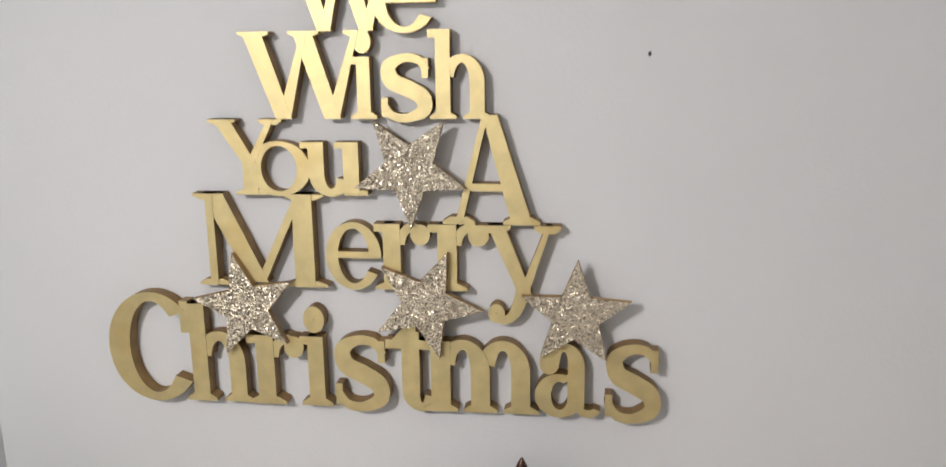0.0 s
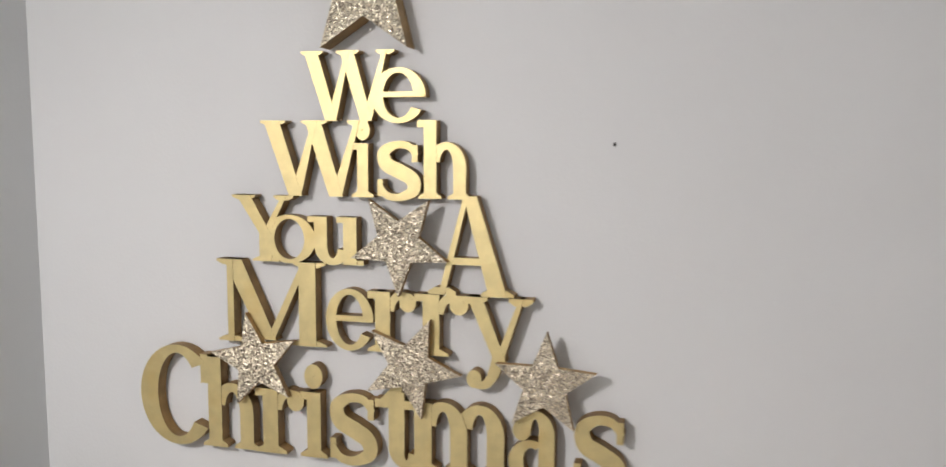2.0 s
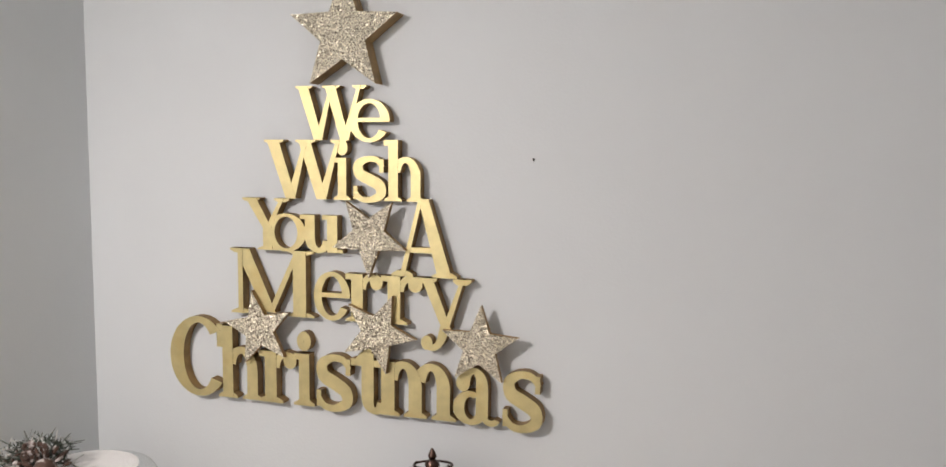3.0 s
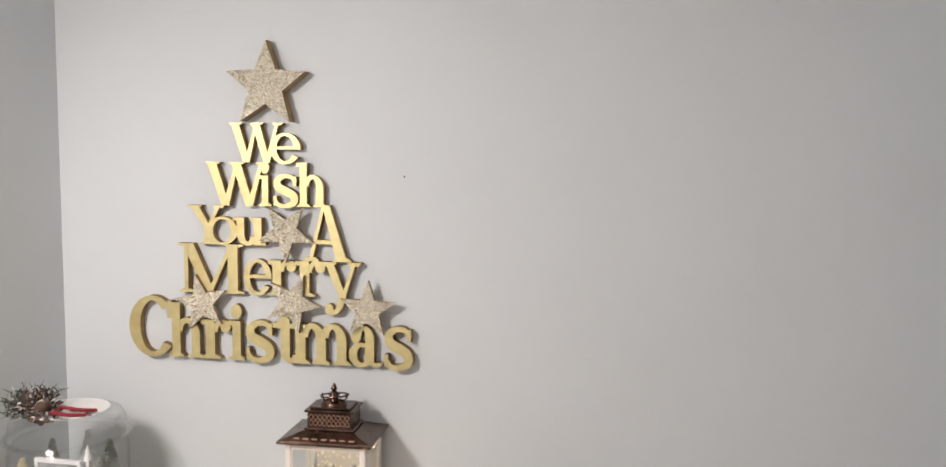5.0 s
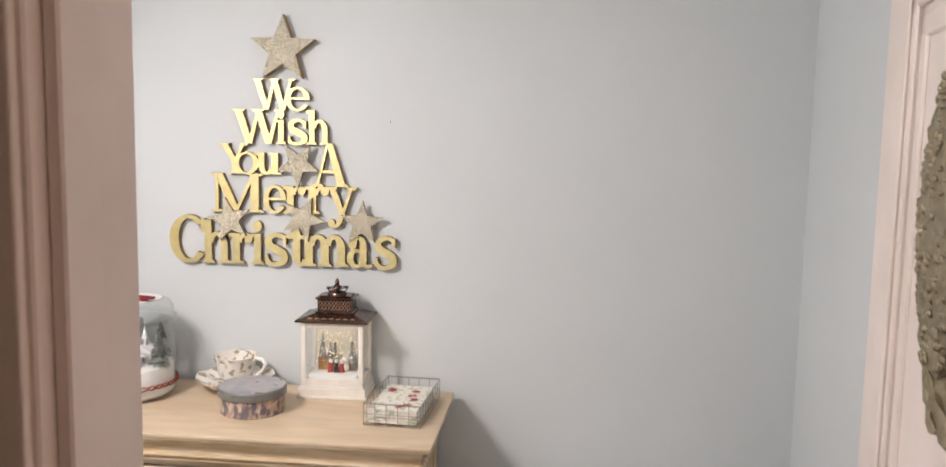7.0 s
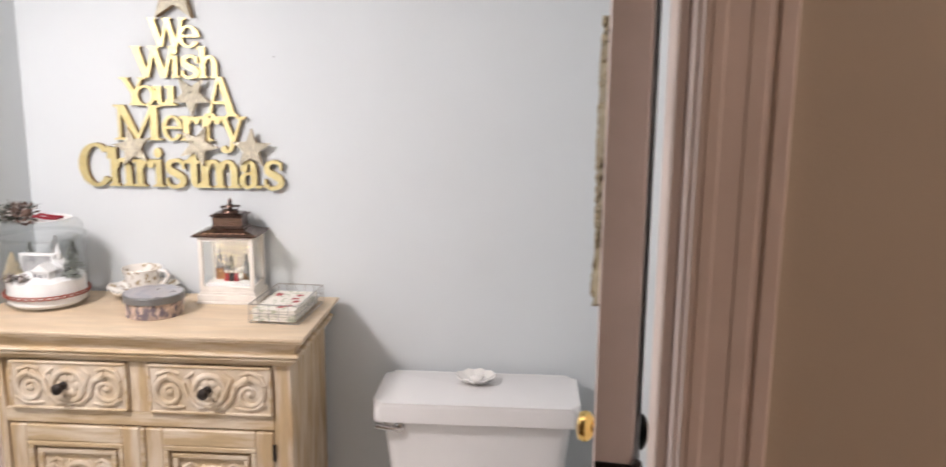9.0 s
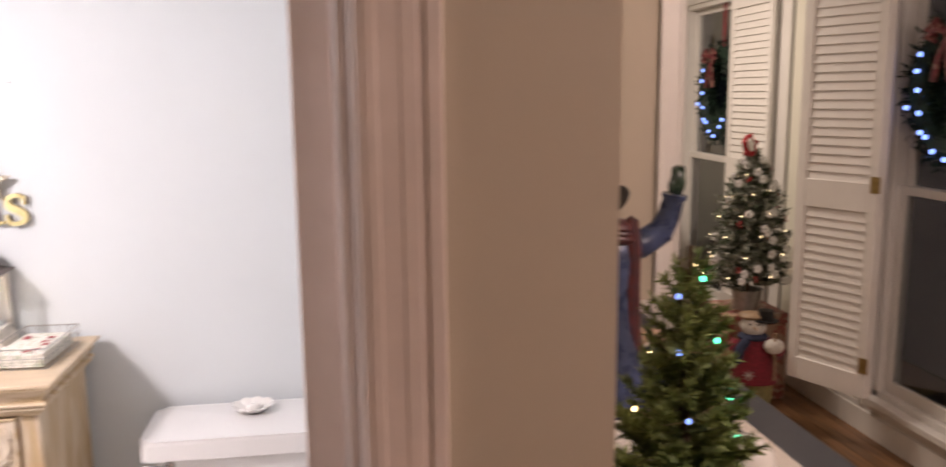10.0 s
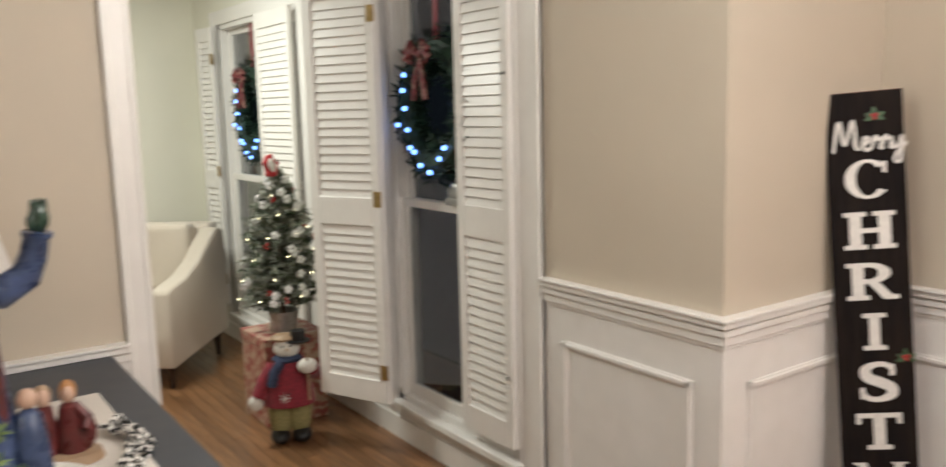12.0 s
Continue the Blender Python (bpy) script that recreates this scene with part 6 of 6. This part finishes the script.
part("pot", bm, M["galv"], tree, "small tin pot", True)
pts = []
for k in range(64):
    t = k / 63
    a = 5 * 2 * math.pi * t + 0.5
    r = 0.092 * (1 - t) + 0.016
    pts.append((r * math.cos(a), r * math.sin(a), 0.07 + 0.37 * t + 0.008 * math.sin(k * 1.7)))
string_lights(tree, pts, ["led_green", "led_warm", "led_warm", "led_blue"], 0.0031)

garland = thing("fairy_lights", "fine copper wire fairy lights draped beside the mirror", "string lights", (0, 0, 0))
pts = [(1.20 + 0.045 * math.sin(k * 1.1), 0.35 - 0.014 * k, 1.66 - 0.018 * k + 0.05 * math.sin(k * 0.9)) for k in range(40)]
string_lights(garland, pts, ["led_warm", "led_green", "led_warm"], 0.0030)

# small painted figure group and the chain on the runner
def nativity():
    bm = B()
    lathe(bm, [(0, 0), (0.055, 0), (0.05, 0.014), (0, 0.02)], (0, 0, 0), 18, 0, sy=0.7)
    lathe(bm, [(0.026, 0.012), (0.024, 0.05), (0.016, 0.085), (0, 0.095)], (0.004, 0.004, 0), 14, 1)
    ball(bm, (0.004, 0.002, 0.102), (0.0115, 0.0115, 0.014), 3, 12, 10)
    ball(bm, (0.005, 0.009, 0.105), (0.0145, 0.013, 0.018), 4, 12, 10)
    tube(bm, [(0.012, -0.004, 0.085), (0.030, -0.016, 0.066), (0.022, -0.026, 0.052)], [0.009, 0.009, 0.007], 10, 1)
    ball(bm, (0.026, -0.006, 0.045), (0.018, 0.014, 0.030), 1, 10, 8)
    lathe(bm, [(0.022, 0.012), (0.020, 0.05), (0.014, 0.085), (0, 0.095)], (-0.034, 0.012, 0), 14, 1)
    ball(bm, (-0.034, 0.012, 0.100), (0.013, 0.013, 0.015), 3, 12, 10)
    ball(bm, (-0.034, 0.017, 0.103), (0.015, 0.013, 0.017), 0, 12, 10)
    ob = link_bm("figurine", bm, [M["tan_paint"], M["red_paint"], M["dark_green"], M["skin_paint"], M["amber"]], True)
    ob.location, ob.scale = (1.500, 0.250, ZS + 0.005), (1.1, 1.1, 1.3)
    return tagged(ob, "small painted resin figurine on the linen runner", "figurine")


nativity()
chain = thing("bead_garland", "black and white checked garland lying on the runner", "garland", (0, 0, ZS + 0.006))
rnd = random.Random(14)
for k in range(26):
    t = k / 25
    c = (1.585 + 0.035 * math.sin(t * 5.2) + 0.012 * (k % 2), 0.36 - 0.36 * t, 0.014 + 0.006 * (k % 2))
    bm = B()
    rot = Euler((rnd.uniform(0.3, 1.4), rnd.uniform(-0.6, 0.6), rnd.uniform(0, 3))).to_matrix().to_4x4()
    tube(bm, [Matrix.Translation(c) @ rot @ Vector((0.020 * math.cos(a), 0.013 * math.sin(a), 0)) for a in [i * math.pi / 8 for i in range(16)]], 0.0052, 6, closed=True)
    for f in bm.faces:
        f.material_index = (int((f.calc_center_median().x + f.calc_center_median().y * 1.3) / 0.009) + int(f.calc_center_median().z / 0.009)) % 2
    zmin = min(v.co.z for v in bm.verts)
    bmesh.ops.translate(bm, verts=bm.verts, vec=(0, 0, max(0, -zmin)))
    part("link", bm, [M["checker_black"], M["checker_white"]], chain)
egg = thing("ceramic_ornament", "round white ceramic ornament on the runner", "ornament", (1.470, -0.215, ZS + 0.005))
bm = B()
lathe(bm, [(0, 0), (0.030, 0.0), (0.046, 0.025), (0.050, 0.055), (0.042, 0.085), (0.022, 0.105), (0, 0.110)], n=32)
part("body", bm, M["china_rim"], egg, "", True)

# ---- by the windows ----
gift = thing("gift_box", "large box in red and cream printed wrapping paper", "gift box", (2.80, 2.40, 0), 0)
bm = B()
box(bm, -0.155, 0.155, -0.155, 0.155, 0, 0.435, 0.006)
part("wrapped_box", bm, M["gift"], gift)
bm = B()
box(bm, -0.159, 0.159, -0.159, 0.159, 0.39, 0.440, 0.005)
part("lid", bm, M["gift"], gift)
rnd = random.Random(77)
t2 = thing("frosted_tree", "snow-dusted Christmas tree with red berries and warm lights", "tree", (2.80, 2.37, 0.4405))
bm = B()
lathe(bm, [(0, 0), (0.060, 0), (0.075, 0.10), (0.078, 0.102), (0.072, 0.10), (0.058, 0.01), (0, 0.01)], n=24)
part("pot", bm, M["galv"], t2, "galvanised tin pot", True)
bm = B()
cone(bm, (0, 0, 0.005), (0, 0, 0.76), 0.014, 0.003, 10)
for k in range(30):
    a, z = k * 2.4, 0.14 + 0.55 * k / 30
    l = 0.19 * (1 - (z - 0.1) / 0.72)
    cone(bm, (0, 0, z), (l * math.cos(a), l * math.sin(a), z + 0.02), 0.003, 0.001, 6)
part("trunk", bm, M["bark"], t2)
bm = B()
needles(bm, 0.79, (0, 0, 0.08), 0.178, 640, 0.030, rnd, full=2.2)
part("crown", bm, M["needle_dark"], t2, "dark needles dusted with snow")
for k in range(44):
    a, t = rnd.uniform(-3.4, 0.2), rnd.random()
    r = 0.165 * (1 - t ** 2.2) + 0.03
    c = (r * math.cos(a), r * math.sin(a), 0.17 + 0.60 * t)
    bm = B()
    if k % 6 == 0:
        for j in range(5):
            ball(bm, (c[0] + rnd.uniform(-.012, .012), c[1] + rnd.uniform(-.012, .012), c[2] + rnd.uniform(-.012, .012)), 0.006, n=8, m=6)
        part("berry_cluster", bm, M["berry"], t2, "red berries")
    else:
        for j in range(5):
            b = j * 1.257
            ball(bm, (c[0] + 0.012 * math.cos(b), c[1] - 0.004, c[2] + 0.012 * math.sin(b)), (0.010, 0.005, 0.010), n=8, m=6)
        part("flower", bm, M["snow"], t2, "white flower")
pts = []
for k in range(120):
    t = k / 119
    a = 6 * 2 * math.pi * t
    r = 0.185 * (1 - t ** 2.2) + 0.025
    pts.append((r * math.cos(a), r * math.sin(a), 0.13 + 0.58 * t))
string_lights(t2, pts, ["led_soft"], 0.0034, False)
bm = B()
ball(bm, (-0.035, -0.03, 0.812), (0.034, 0.02, 0.055), 0, 14, 10, Euler((0, radians(-14), 0)).to_matrix())
ball(bm, (-0.035, -0.048, 0.817), (0.018, 0.010, 0.034), 1, 12, 8, Euler((0, radians(-14), 0)).to_matrix())
for k in range(5):
    a = k * 1.257 + 0.3
    ball(bm, (-0.035 + 0.03 * math.cos(a), -0.034, 0.812 + 0.045 * math.sin(a)), (0.014, 0.012, 0.014), 0, 8, 6)
part("topper", bm, [M["red"], M["white_fur"]], t2, "red and white tree topper", True)


def doll():
    """Plush snowman, one plain mesh."""
    bm = B()
    KN, RD, OL, FU, BK, SK = range(6)
    for s in (-1, 1):
        ball(bm, (s * 0.048, -0.015, 0.035), (0.046, 0.070, 0.035), BK, 14, 10)
        lathe(bm, [(0.038, 0.05), (0.052, 0.09), (0.058, 0.15), (0.052, 0.21), (0, 0.22)], (s * 0.042, 0.0, 0), 14, OL)
    lathe(bm, [(0.118, 0.185), (0.112, 0.24), (0.092, 0.31), (0.070, 0.37), (0.045, 0.40), (0, 0.405)], (0, 0, 0), 24, RD, sy=0.8)
    ball(bm, (0, 0, 0.188), (0.117, 0.093, 0.010), RD, 20, 8)
    tube(bm, [(-0.06, 0, 0.365), (-0.105, -0.02, 0.30), (-0.135, -0.03, 0.23)], [0.034, 0.036, 0.034], 12, RD)
    ball(bm, (-0.150, -0.032, 0.205), (0.034, 0.026, 0.038), FU, 12, 10)
    tube(bm, [(0.06, 0, 0.365), (0.115, -0.03, 0.33), (0.10, -0.075, 0.36)], [0.036, 0.038, 0.034], 12, RD)
    ball(bm, (0.085, -0.085, 0.375), (0.044, 0.034, 0.036), FU, 14, 10)
    tube(bm, [(0.09, -0.10, 0.22), (0.085, -0.10, 0.44)], [0.006, 0.006], 8, SK)
    ball(bm, (0, -0.005, 0.395), (0.070, 0.058, 0.022), KN, 16, 8)
    tube(bm, [(-0.03, -0.055, 0.39), (-0.06, -0.075, 0.35), (-0.075, -0.08, 0.29)], [0.022, 0.024, 0.022], 10, KN)
    ball(bm, (0, -0.005, 0.445), (0.058, 0.052, 0.050), FU, 18, 12)
    cone(bm, (0, -0.052, 0.448), (0.012, -0.085, 0.444), 0.008, 0.001, 8, SK)
    for s in (-1, 1):
        ball(bm, (s * 0.018, -0.052, 0.462), 0.005, BK, 8, 6)
    ball(bm, (-0.01, 0, 0.492), (0.060, 0.054, 0.020), SK, 16, 8)
    lathe(bm, [(0.055, 0.484), (0.055, 0.490), (0.034, 0.492), (0.034, 0.535), (0, 0.537)], (0.052, -0.02, -0.01), 16, BK)
    for z in (0.25, 0.29):
        ball(bm, (0.0, -0.083 + (z - 0.25) * 0.25, z), 0.006, BK, 8, 6)
    for a in range(4):
        c, s = math.cos(a * 0.785), math.sin(a * 0.785)
        tube(bm, [(-0.02 - 0.025 * c, -0.098, 0.235 - 0.025 * s), (-0.02 + 0.025 * c, -0.098, 0.235 + 0.025 * s)], 0.0018, 5, FU)
    ob = link_bm("plush_snowman", bm, [M["navy_knit"], M["coat_red"], M["olive"], M["white_fur"], M["black_paint"], M["tan_paint"]], True)
    ob.location, ob.rotation_euler = (2.678, 2.058, 0), (0, 0, radians(-22))
    return tagged(ob, "plush snowman doll in a red coat and olive trousers", "doll")


doll()


# wreaths in the windows
def wreath(x, y, z, r):
    w = thing("wreath", "dark green wreath with blue-white lights and a red plaid bow", "wreath", (x, y, z), 0, "window wreaths")
    rn = random.Random(9)
    bm = B()
    for k in range(2600):
        a = rn.random() * 6.283
        b = rn.random() * 6.283
        m = r * 0.38 * math.sqrt(rn.random())
        c = Vector((-m * math.cos(b) * 0.45, (r * 0.76 + m * math.sin(b)) * math.cos(a), (r * 0.76 + m * math.sin(b)) * math.sin(a)))
        d = Vector((rn.uniform(-0.8, 0.4), rn.uniform(-1, 1), rn.uniform(-1, 1))).normalized() * 0.046
        s = d.orthogonal().normalized() * 0.005
        bm.faces.new([bm.verts.new(v) for v in (c - s, c + d * 0.5 - s, c + d, c + d * 0.5 + s, c + s)])
    part("greenery", bm, M["wreath_needle"], w, "dark green needles")
    bm = B()
    tube(bm, [(0, r * 0.76 * math.cos(k * 0.2618), r * 0.76 * math.sin(k * 0.2618)) for k in range(24)], r * 0.19, 8, closed=True)
    part("ring", bm, M["wreath_needle"], w)
    for k in range(11):
        a = radians(238 + k * 15.5 + rn.uniform(-4, 4))
        bm = B()
        rr = r * rn.uniform(0.62, 0.92)
        ball(bm, (-0.056, rr * math.cos(a), rr * math.sin(a)), 0.0105, n=8, m=6)
        part("fairy_bulb", bm, M["led_blue"], w, "blue-white glowing bulb")
    bm = B()
    for s in (-1, 1):
        for u in (0.0, 0.5):
            tube(bm, [(-0.085, 0.0, r * 0.70), (-0.115, s * 0.045, r * 0.70 + 0.045 - u * 0.05), (-0.115, s * 0.085, r * 0.70 + 0.02 - u * 0.06), (-0.095, s * 0.045, r * 0.70 - 0.012 - u * 0.04)], [0.008, 0.018, 0.018, 0.008], 6)
        tube(bm, [(-0.085, 0, r * 0.68), (-0.10, s * 0.025, r * 0.40), (-0.10, s * 0.045, r * 0.10)], [0.008, 0.016, 0.017], 6)
    ball(bm, (-0.09, 0, r * 0.70), 0.018, n=10, m=8)
    for v in bm.verts:
        v.co.x = -0.09 + (v.co.x + 0.09) * 0.6
    part("bow", bm, M["bow_red"], w, "dark red plaid bow", True)
    bm = B()
    box(bm, -0.012, -0.006, -0.016, 0.016, r * 0.8, 2.03 - z, 0.001, seg=1)
    part("ribbon", bm, M["deep_red"], w, "dark red hanging ribbon")
    return w


w1 = wreath(3.114, 1.39, 1.510, 0.29)
copy_thing(w1, Matrix.Translation((3.114, 3.37, 1.505)))
candle = thing("window_ornament", "small grey ornament standing on the sash rail", "ornament", (3.112, 1.30, 1.118))
bm = B()
ball(bm, (0, 0, 0.045), (0.012, 0.045, 0.045), n=12, m=8)
box(bm, -0.012, 0.012, -0.05, 0.05, 0, 0.03, 0.004)
part("body", bm, M["galv"], candle, "", True)

# ---- armchair in the living room ----
ch = thing("armchair", "oatmeal upholstered armchair with a tufted back and dark legs", "armchair", (2.90, 3.66, 0), 0)
# local x runs towards the front, local y away from the near arm
ch.matrix_basis = Matrix.Translation((2.935, 3.640, 0)) @ Matrix(((-0.655, -0.755, 0, 0), (-0.755, 0.655, 0, 0), (0, 0, 1, 0), (0, 0, 0, 1)))
DEP, WID = 0.74, 0.74


def arm(y0, y1):
    bm = B()
    prof = [(-0.02, 0.16), (0.74, 0.13), (0.76, 0.30), (0.75, 0.555), (0.72, 0.575), (0.52, 0.60), (0.34, 0.66), (0.18, 0.76), (0.06, 0.82), (-0.03, 0.80), (-0.07, 0.60)]
    a = [bm.verts.new((x, y0, z)) for x, z in prof]
    b = [bm.verts.new((x, y1, z)) for x, z in prof]
    bm.faces.new(a)
    bm.faces.new(b[::-1])
    for i in range(len(prof)):
        j = (i + 1) % len(prof)
        bm.faces.new((a[j], a[i], b[i], b[j]))
    bmesh.ops.recalc_face_normals(bm, faces=bm.faces)
    bmesh.ops.bevel(bm, geom=bm.edges[:], offset=0.018, segments=3, profile=0.5, affect="EDGES", clamp_overlap=True)
    part("arm", bm, M["upholstery"], ch, "", True)


arm(0.0, 0.11)
arm(WID - 0.11, WID)
bm = B()
box(bm, 0.0, 0.72, 0.11, WID - 0.11, 0.14, 0.30, 0.02)
part("seat_base", bm, M["upholstery"], ch, "", True)
bm = B()
box(bm, 0.08, 0.75, 0.115, WID - 0.115, 0.30, 0.45, 0.045, seg=4)
part("seat_cushion", bm, M["upholstery"], ch, "", True)
bm = B()
box(bm, -0.08, 0.06, 0.05, WID - 0.05, 0.16, 0.84, 0.03, seg=3)
part("back", bm, M["upholstery"], ch, "", True)
bm = B()
box(bm, 0.07, 0.22, 0.12, WID - 0.12, 0.45, 0.86, 0.05, seg=4)
bmesh.ops.subdivide_edges(bm, edges=bm.edges[:], cuts=3, use_grid_fill=True)
for v in bm.verts:
    if v.co.x > 0.15:
        for ty in (0.24, 0.37, 0.50):
            for tz in (0.58, 0.72):
                d = math.hypot(v.co.y - ty, v.co.z - tz)
                v.co.x -= 0.03 * math.exp(-(d / 0.03) ** 2)
part("back_cushion", bm, M["upholstery"], ch, "buttoned back cushion", True)
for x, y in ((0.66, 0.06), (0.66, WID - 0.06), (0.02, 0.06), (0.02, WID - 0.06)):
    bm = B()
    cone(bm, (x, y, 0.0), (x, y, 0.16), 0.014, 0.026, 12)
    part("leg", bm, M["dark_leg"], ch, "dark wooden leg")

# ---- the tall word board in the foyer ----
board = thing("porch_board", "tall black board with white Merry Christmas lettering, leaning upright", "sign board", (0, 0, 0))
bm = B()
BW, BH = 0.216, 1.53
box(bm, -BW / 2, BW / 2, 0.0, 0.018, 0, BH, 0.002, seg=1)
part("board", bm, M["black_board"], board, "black stained wooden board with worn edges")
bm = B()
box(bm, -BW / 2 - 0.0008, BW / 2 + 0.0008, 0.001, 0.017, BH - 0.006, BH + 0.001)
part("worn_edge", bm, M["frame_wood"], board, "bare worn brown edge")
z = BH - 0.202
for ch_, w in (("C", 0.132), ("H", 0.146), ("R", 0.146), ("I", 0.066), ("S", 0.122), ("T", 0.130), ("M", 0.160), ("A", 0.150), ("S", 0.122)):
    bm = B()
    key = ch_ if ch_ in GLYPH else "s"
    u = (0.112 / CAP) if ch_ != "S" else 0.112
    letter_mesh(bm, key, -w / 2, w / 2, z - 0.112, u, -0.0030, 0.0005, 0, 0)
    part("letter", bm, M["white_paint"], board, "chalk white letter")
    z -= 0.153
# the script word above
SCRIPT = {"M": [(0.0, 0.0), (0.10, 0.9), (0.16, 1.0), (0.20, 0.4), (0.26, 0.3), (0.38, 1.0), (0.43, 0.95), (0.44, 0.2), (0.52, 0.05)],
          "e": [(0.0, 0.15), (0.12, 0.30), (0.16, 0.44), (0.08, 0.46), (0.03, 0.22), (0.10, 0.03), (0.22, 0.12)],
          "r": [(0.0, 0.1), (0.06, 0.42), (0.10, 0.50), (0.12, 0.38), (0.20, 0.40), (0.17, 0.10), (0.24, 0.06)],
          "y": [(0.0, 0.42), (0.04, 0.12), (0.12, 0.10), (0.20, 0.44), (0.19, 0.0), (0.14, -0.42), (0.04, -0.40), (0.10, -0.12), (0.30, 0.22)]}
x = -0.092
for ch_, adv in (("M", 0.079), ("e", 0.029), ("r", 0.028), ("r", 0.028), ("y", 0.04)):
    bm = B()
    pts = [(x + 0.145 * px, BH - 0.175 + 0.085 * pz) for px, pz in SCRIPT[ch_]]
    l, r = sweep(pts, [0.007 + 0.004 * (i % 2) for i in range(len(pts))])
    strip_solid(bm, l, r, -0.0030, 0.0005, 0, 0)
    bmesh.ops.recalc_face_normals(bm, faces=bm.faces)
    part("script_letter", bm, M["white_paint"], board, "white brush script letter")
    x += adv
for cx, cz in ((0.028, BH - 0.075), (0.085, BH - 0.80)):
    bm = B()
    for a in (20, 160, 95, -20, 200):
        p = [(cx + 0.03 * t * math.cos(radians(a)) - s * 0.008 * math.sin(radians(a)) * math.sin(math.pi * t), cz + 0.03 * t * math.sin(radians(a)) + s * 0.008 * math.cos(radians(a)) * math.sin(math.pi * t)) for s, ts in ((1, (0.15, 0.5, 0.8)), (-1, (1.0, 0.8, 0.5))) for t in ts]
        b2 = bmesh.new()
        outline_solid(b2, p, -0.0024, 0.0005, 0, 0)
        merge(bm, b2, 0)
    part("painted_leaves", bm, M["holly"], board, "painted holly leaves")
    bm = B()
    for dx, dz in ((-0.006, 0.004), (0.006, 0.005), (0.0, -0.005)):
        ball(bm, (cx + dx, -0.002, cz + dz), (0.0055, 0.002, 0.0055), n=10, m=6)
    part("painted_berries", bm, M["berry"], board, "painted red berries")
board.matrix_basis = Matrix.Translation((3.640, -0.235, 0)) @ Matrix.Rotation(radians(-45), 4, "Z") @ Matrix.Rotation(radians(-4.0), 4, "X") @ Matrix.Rotation(radians(-4.0), 4, "Y")

# ---- oak floor strips ----
rnd = random.Random(50)
PW = 0.058
meshes = []
for L in (0.55, 0.8, 1.05):
    bm = B()
    box(bm, 0.0005, PW - 0.0005, 0.0006, L - 0.0006, -0.012, 0.0, 0.0008, seg=1)
    me = bpy.data.meshes.new("plank")
    bm.to_mesh(me)
    bm.free()
    me.materials.append(M["floor_oak"])
    meshes.append((L, me))
count = 0
joined = B()
x = -2.0
while x < 3.86:
    y = -3.6 - rnd.uniform(0, 0.5)
    while y < 4.4:
        L, me = rnd.choice(meshes)
        if x + PW > -0.637 and x < 0.995 and y + L > -0.53 and y < 0.772:
            for ya, yb in ((max(y, -3.6), min(y + L, -0.594)), (max(y, 0.772), min(y + L, 4.4))):
                if yb - ya > 0.01:
                    box(joined, x + 0.0005, x + PW - 0.0005, ya + 0.0006, yb - 0.0006, -0.012, 0.0)
            y += L
            continue
        if 1.72 <= x and x + PW <= 3.1 and -0.1 < y < 3.9 and count < 290:
            o = new("plank", me)
            o.parent = floor
            o.location = (x, y, 0)
            count += 1
        else:
            box(joined, x + 0.0005, x + PW - 0.0005, max(y, -3.6) + 0.0006, min(y + L, 4.4) - 0.0006, -0.012, 0.0)
        y += L
    x += PW
rest = part("far_planks", joined, M["floor_oak"], floor)
rest["kind"] = "stuff"
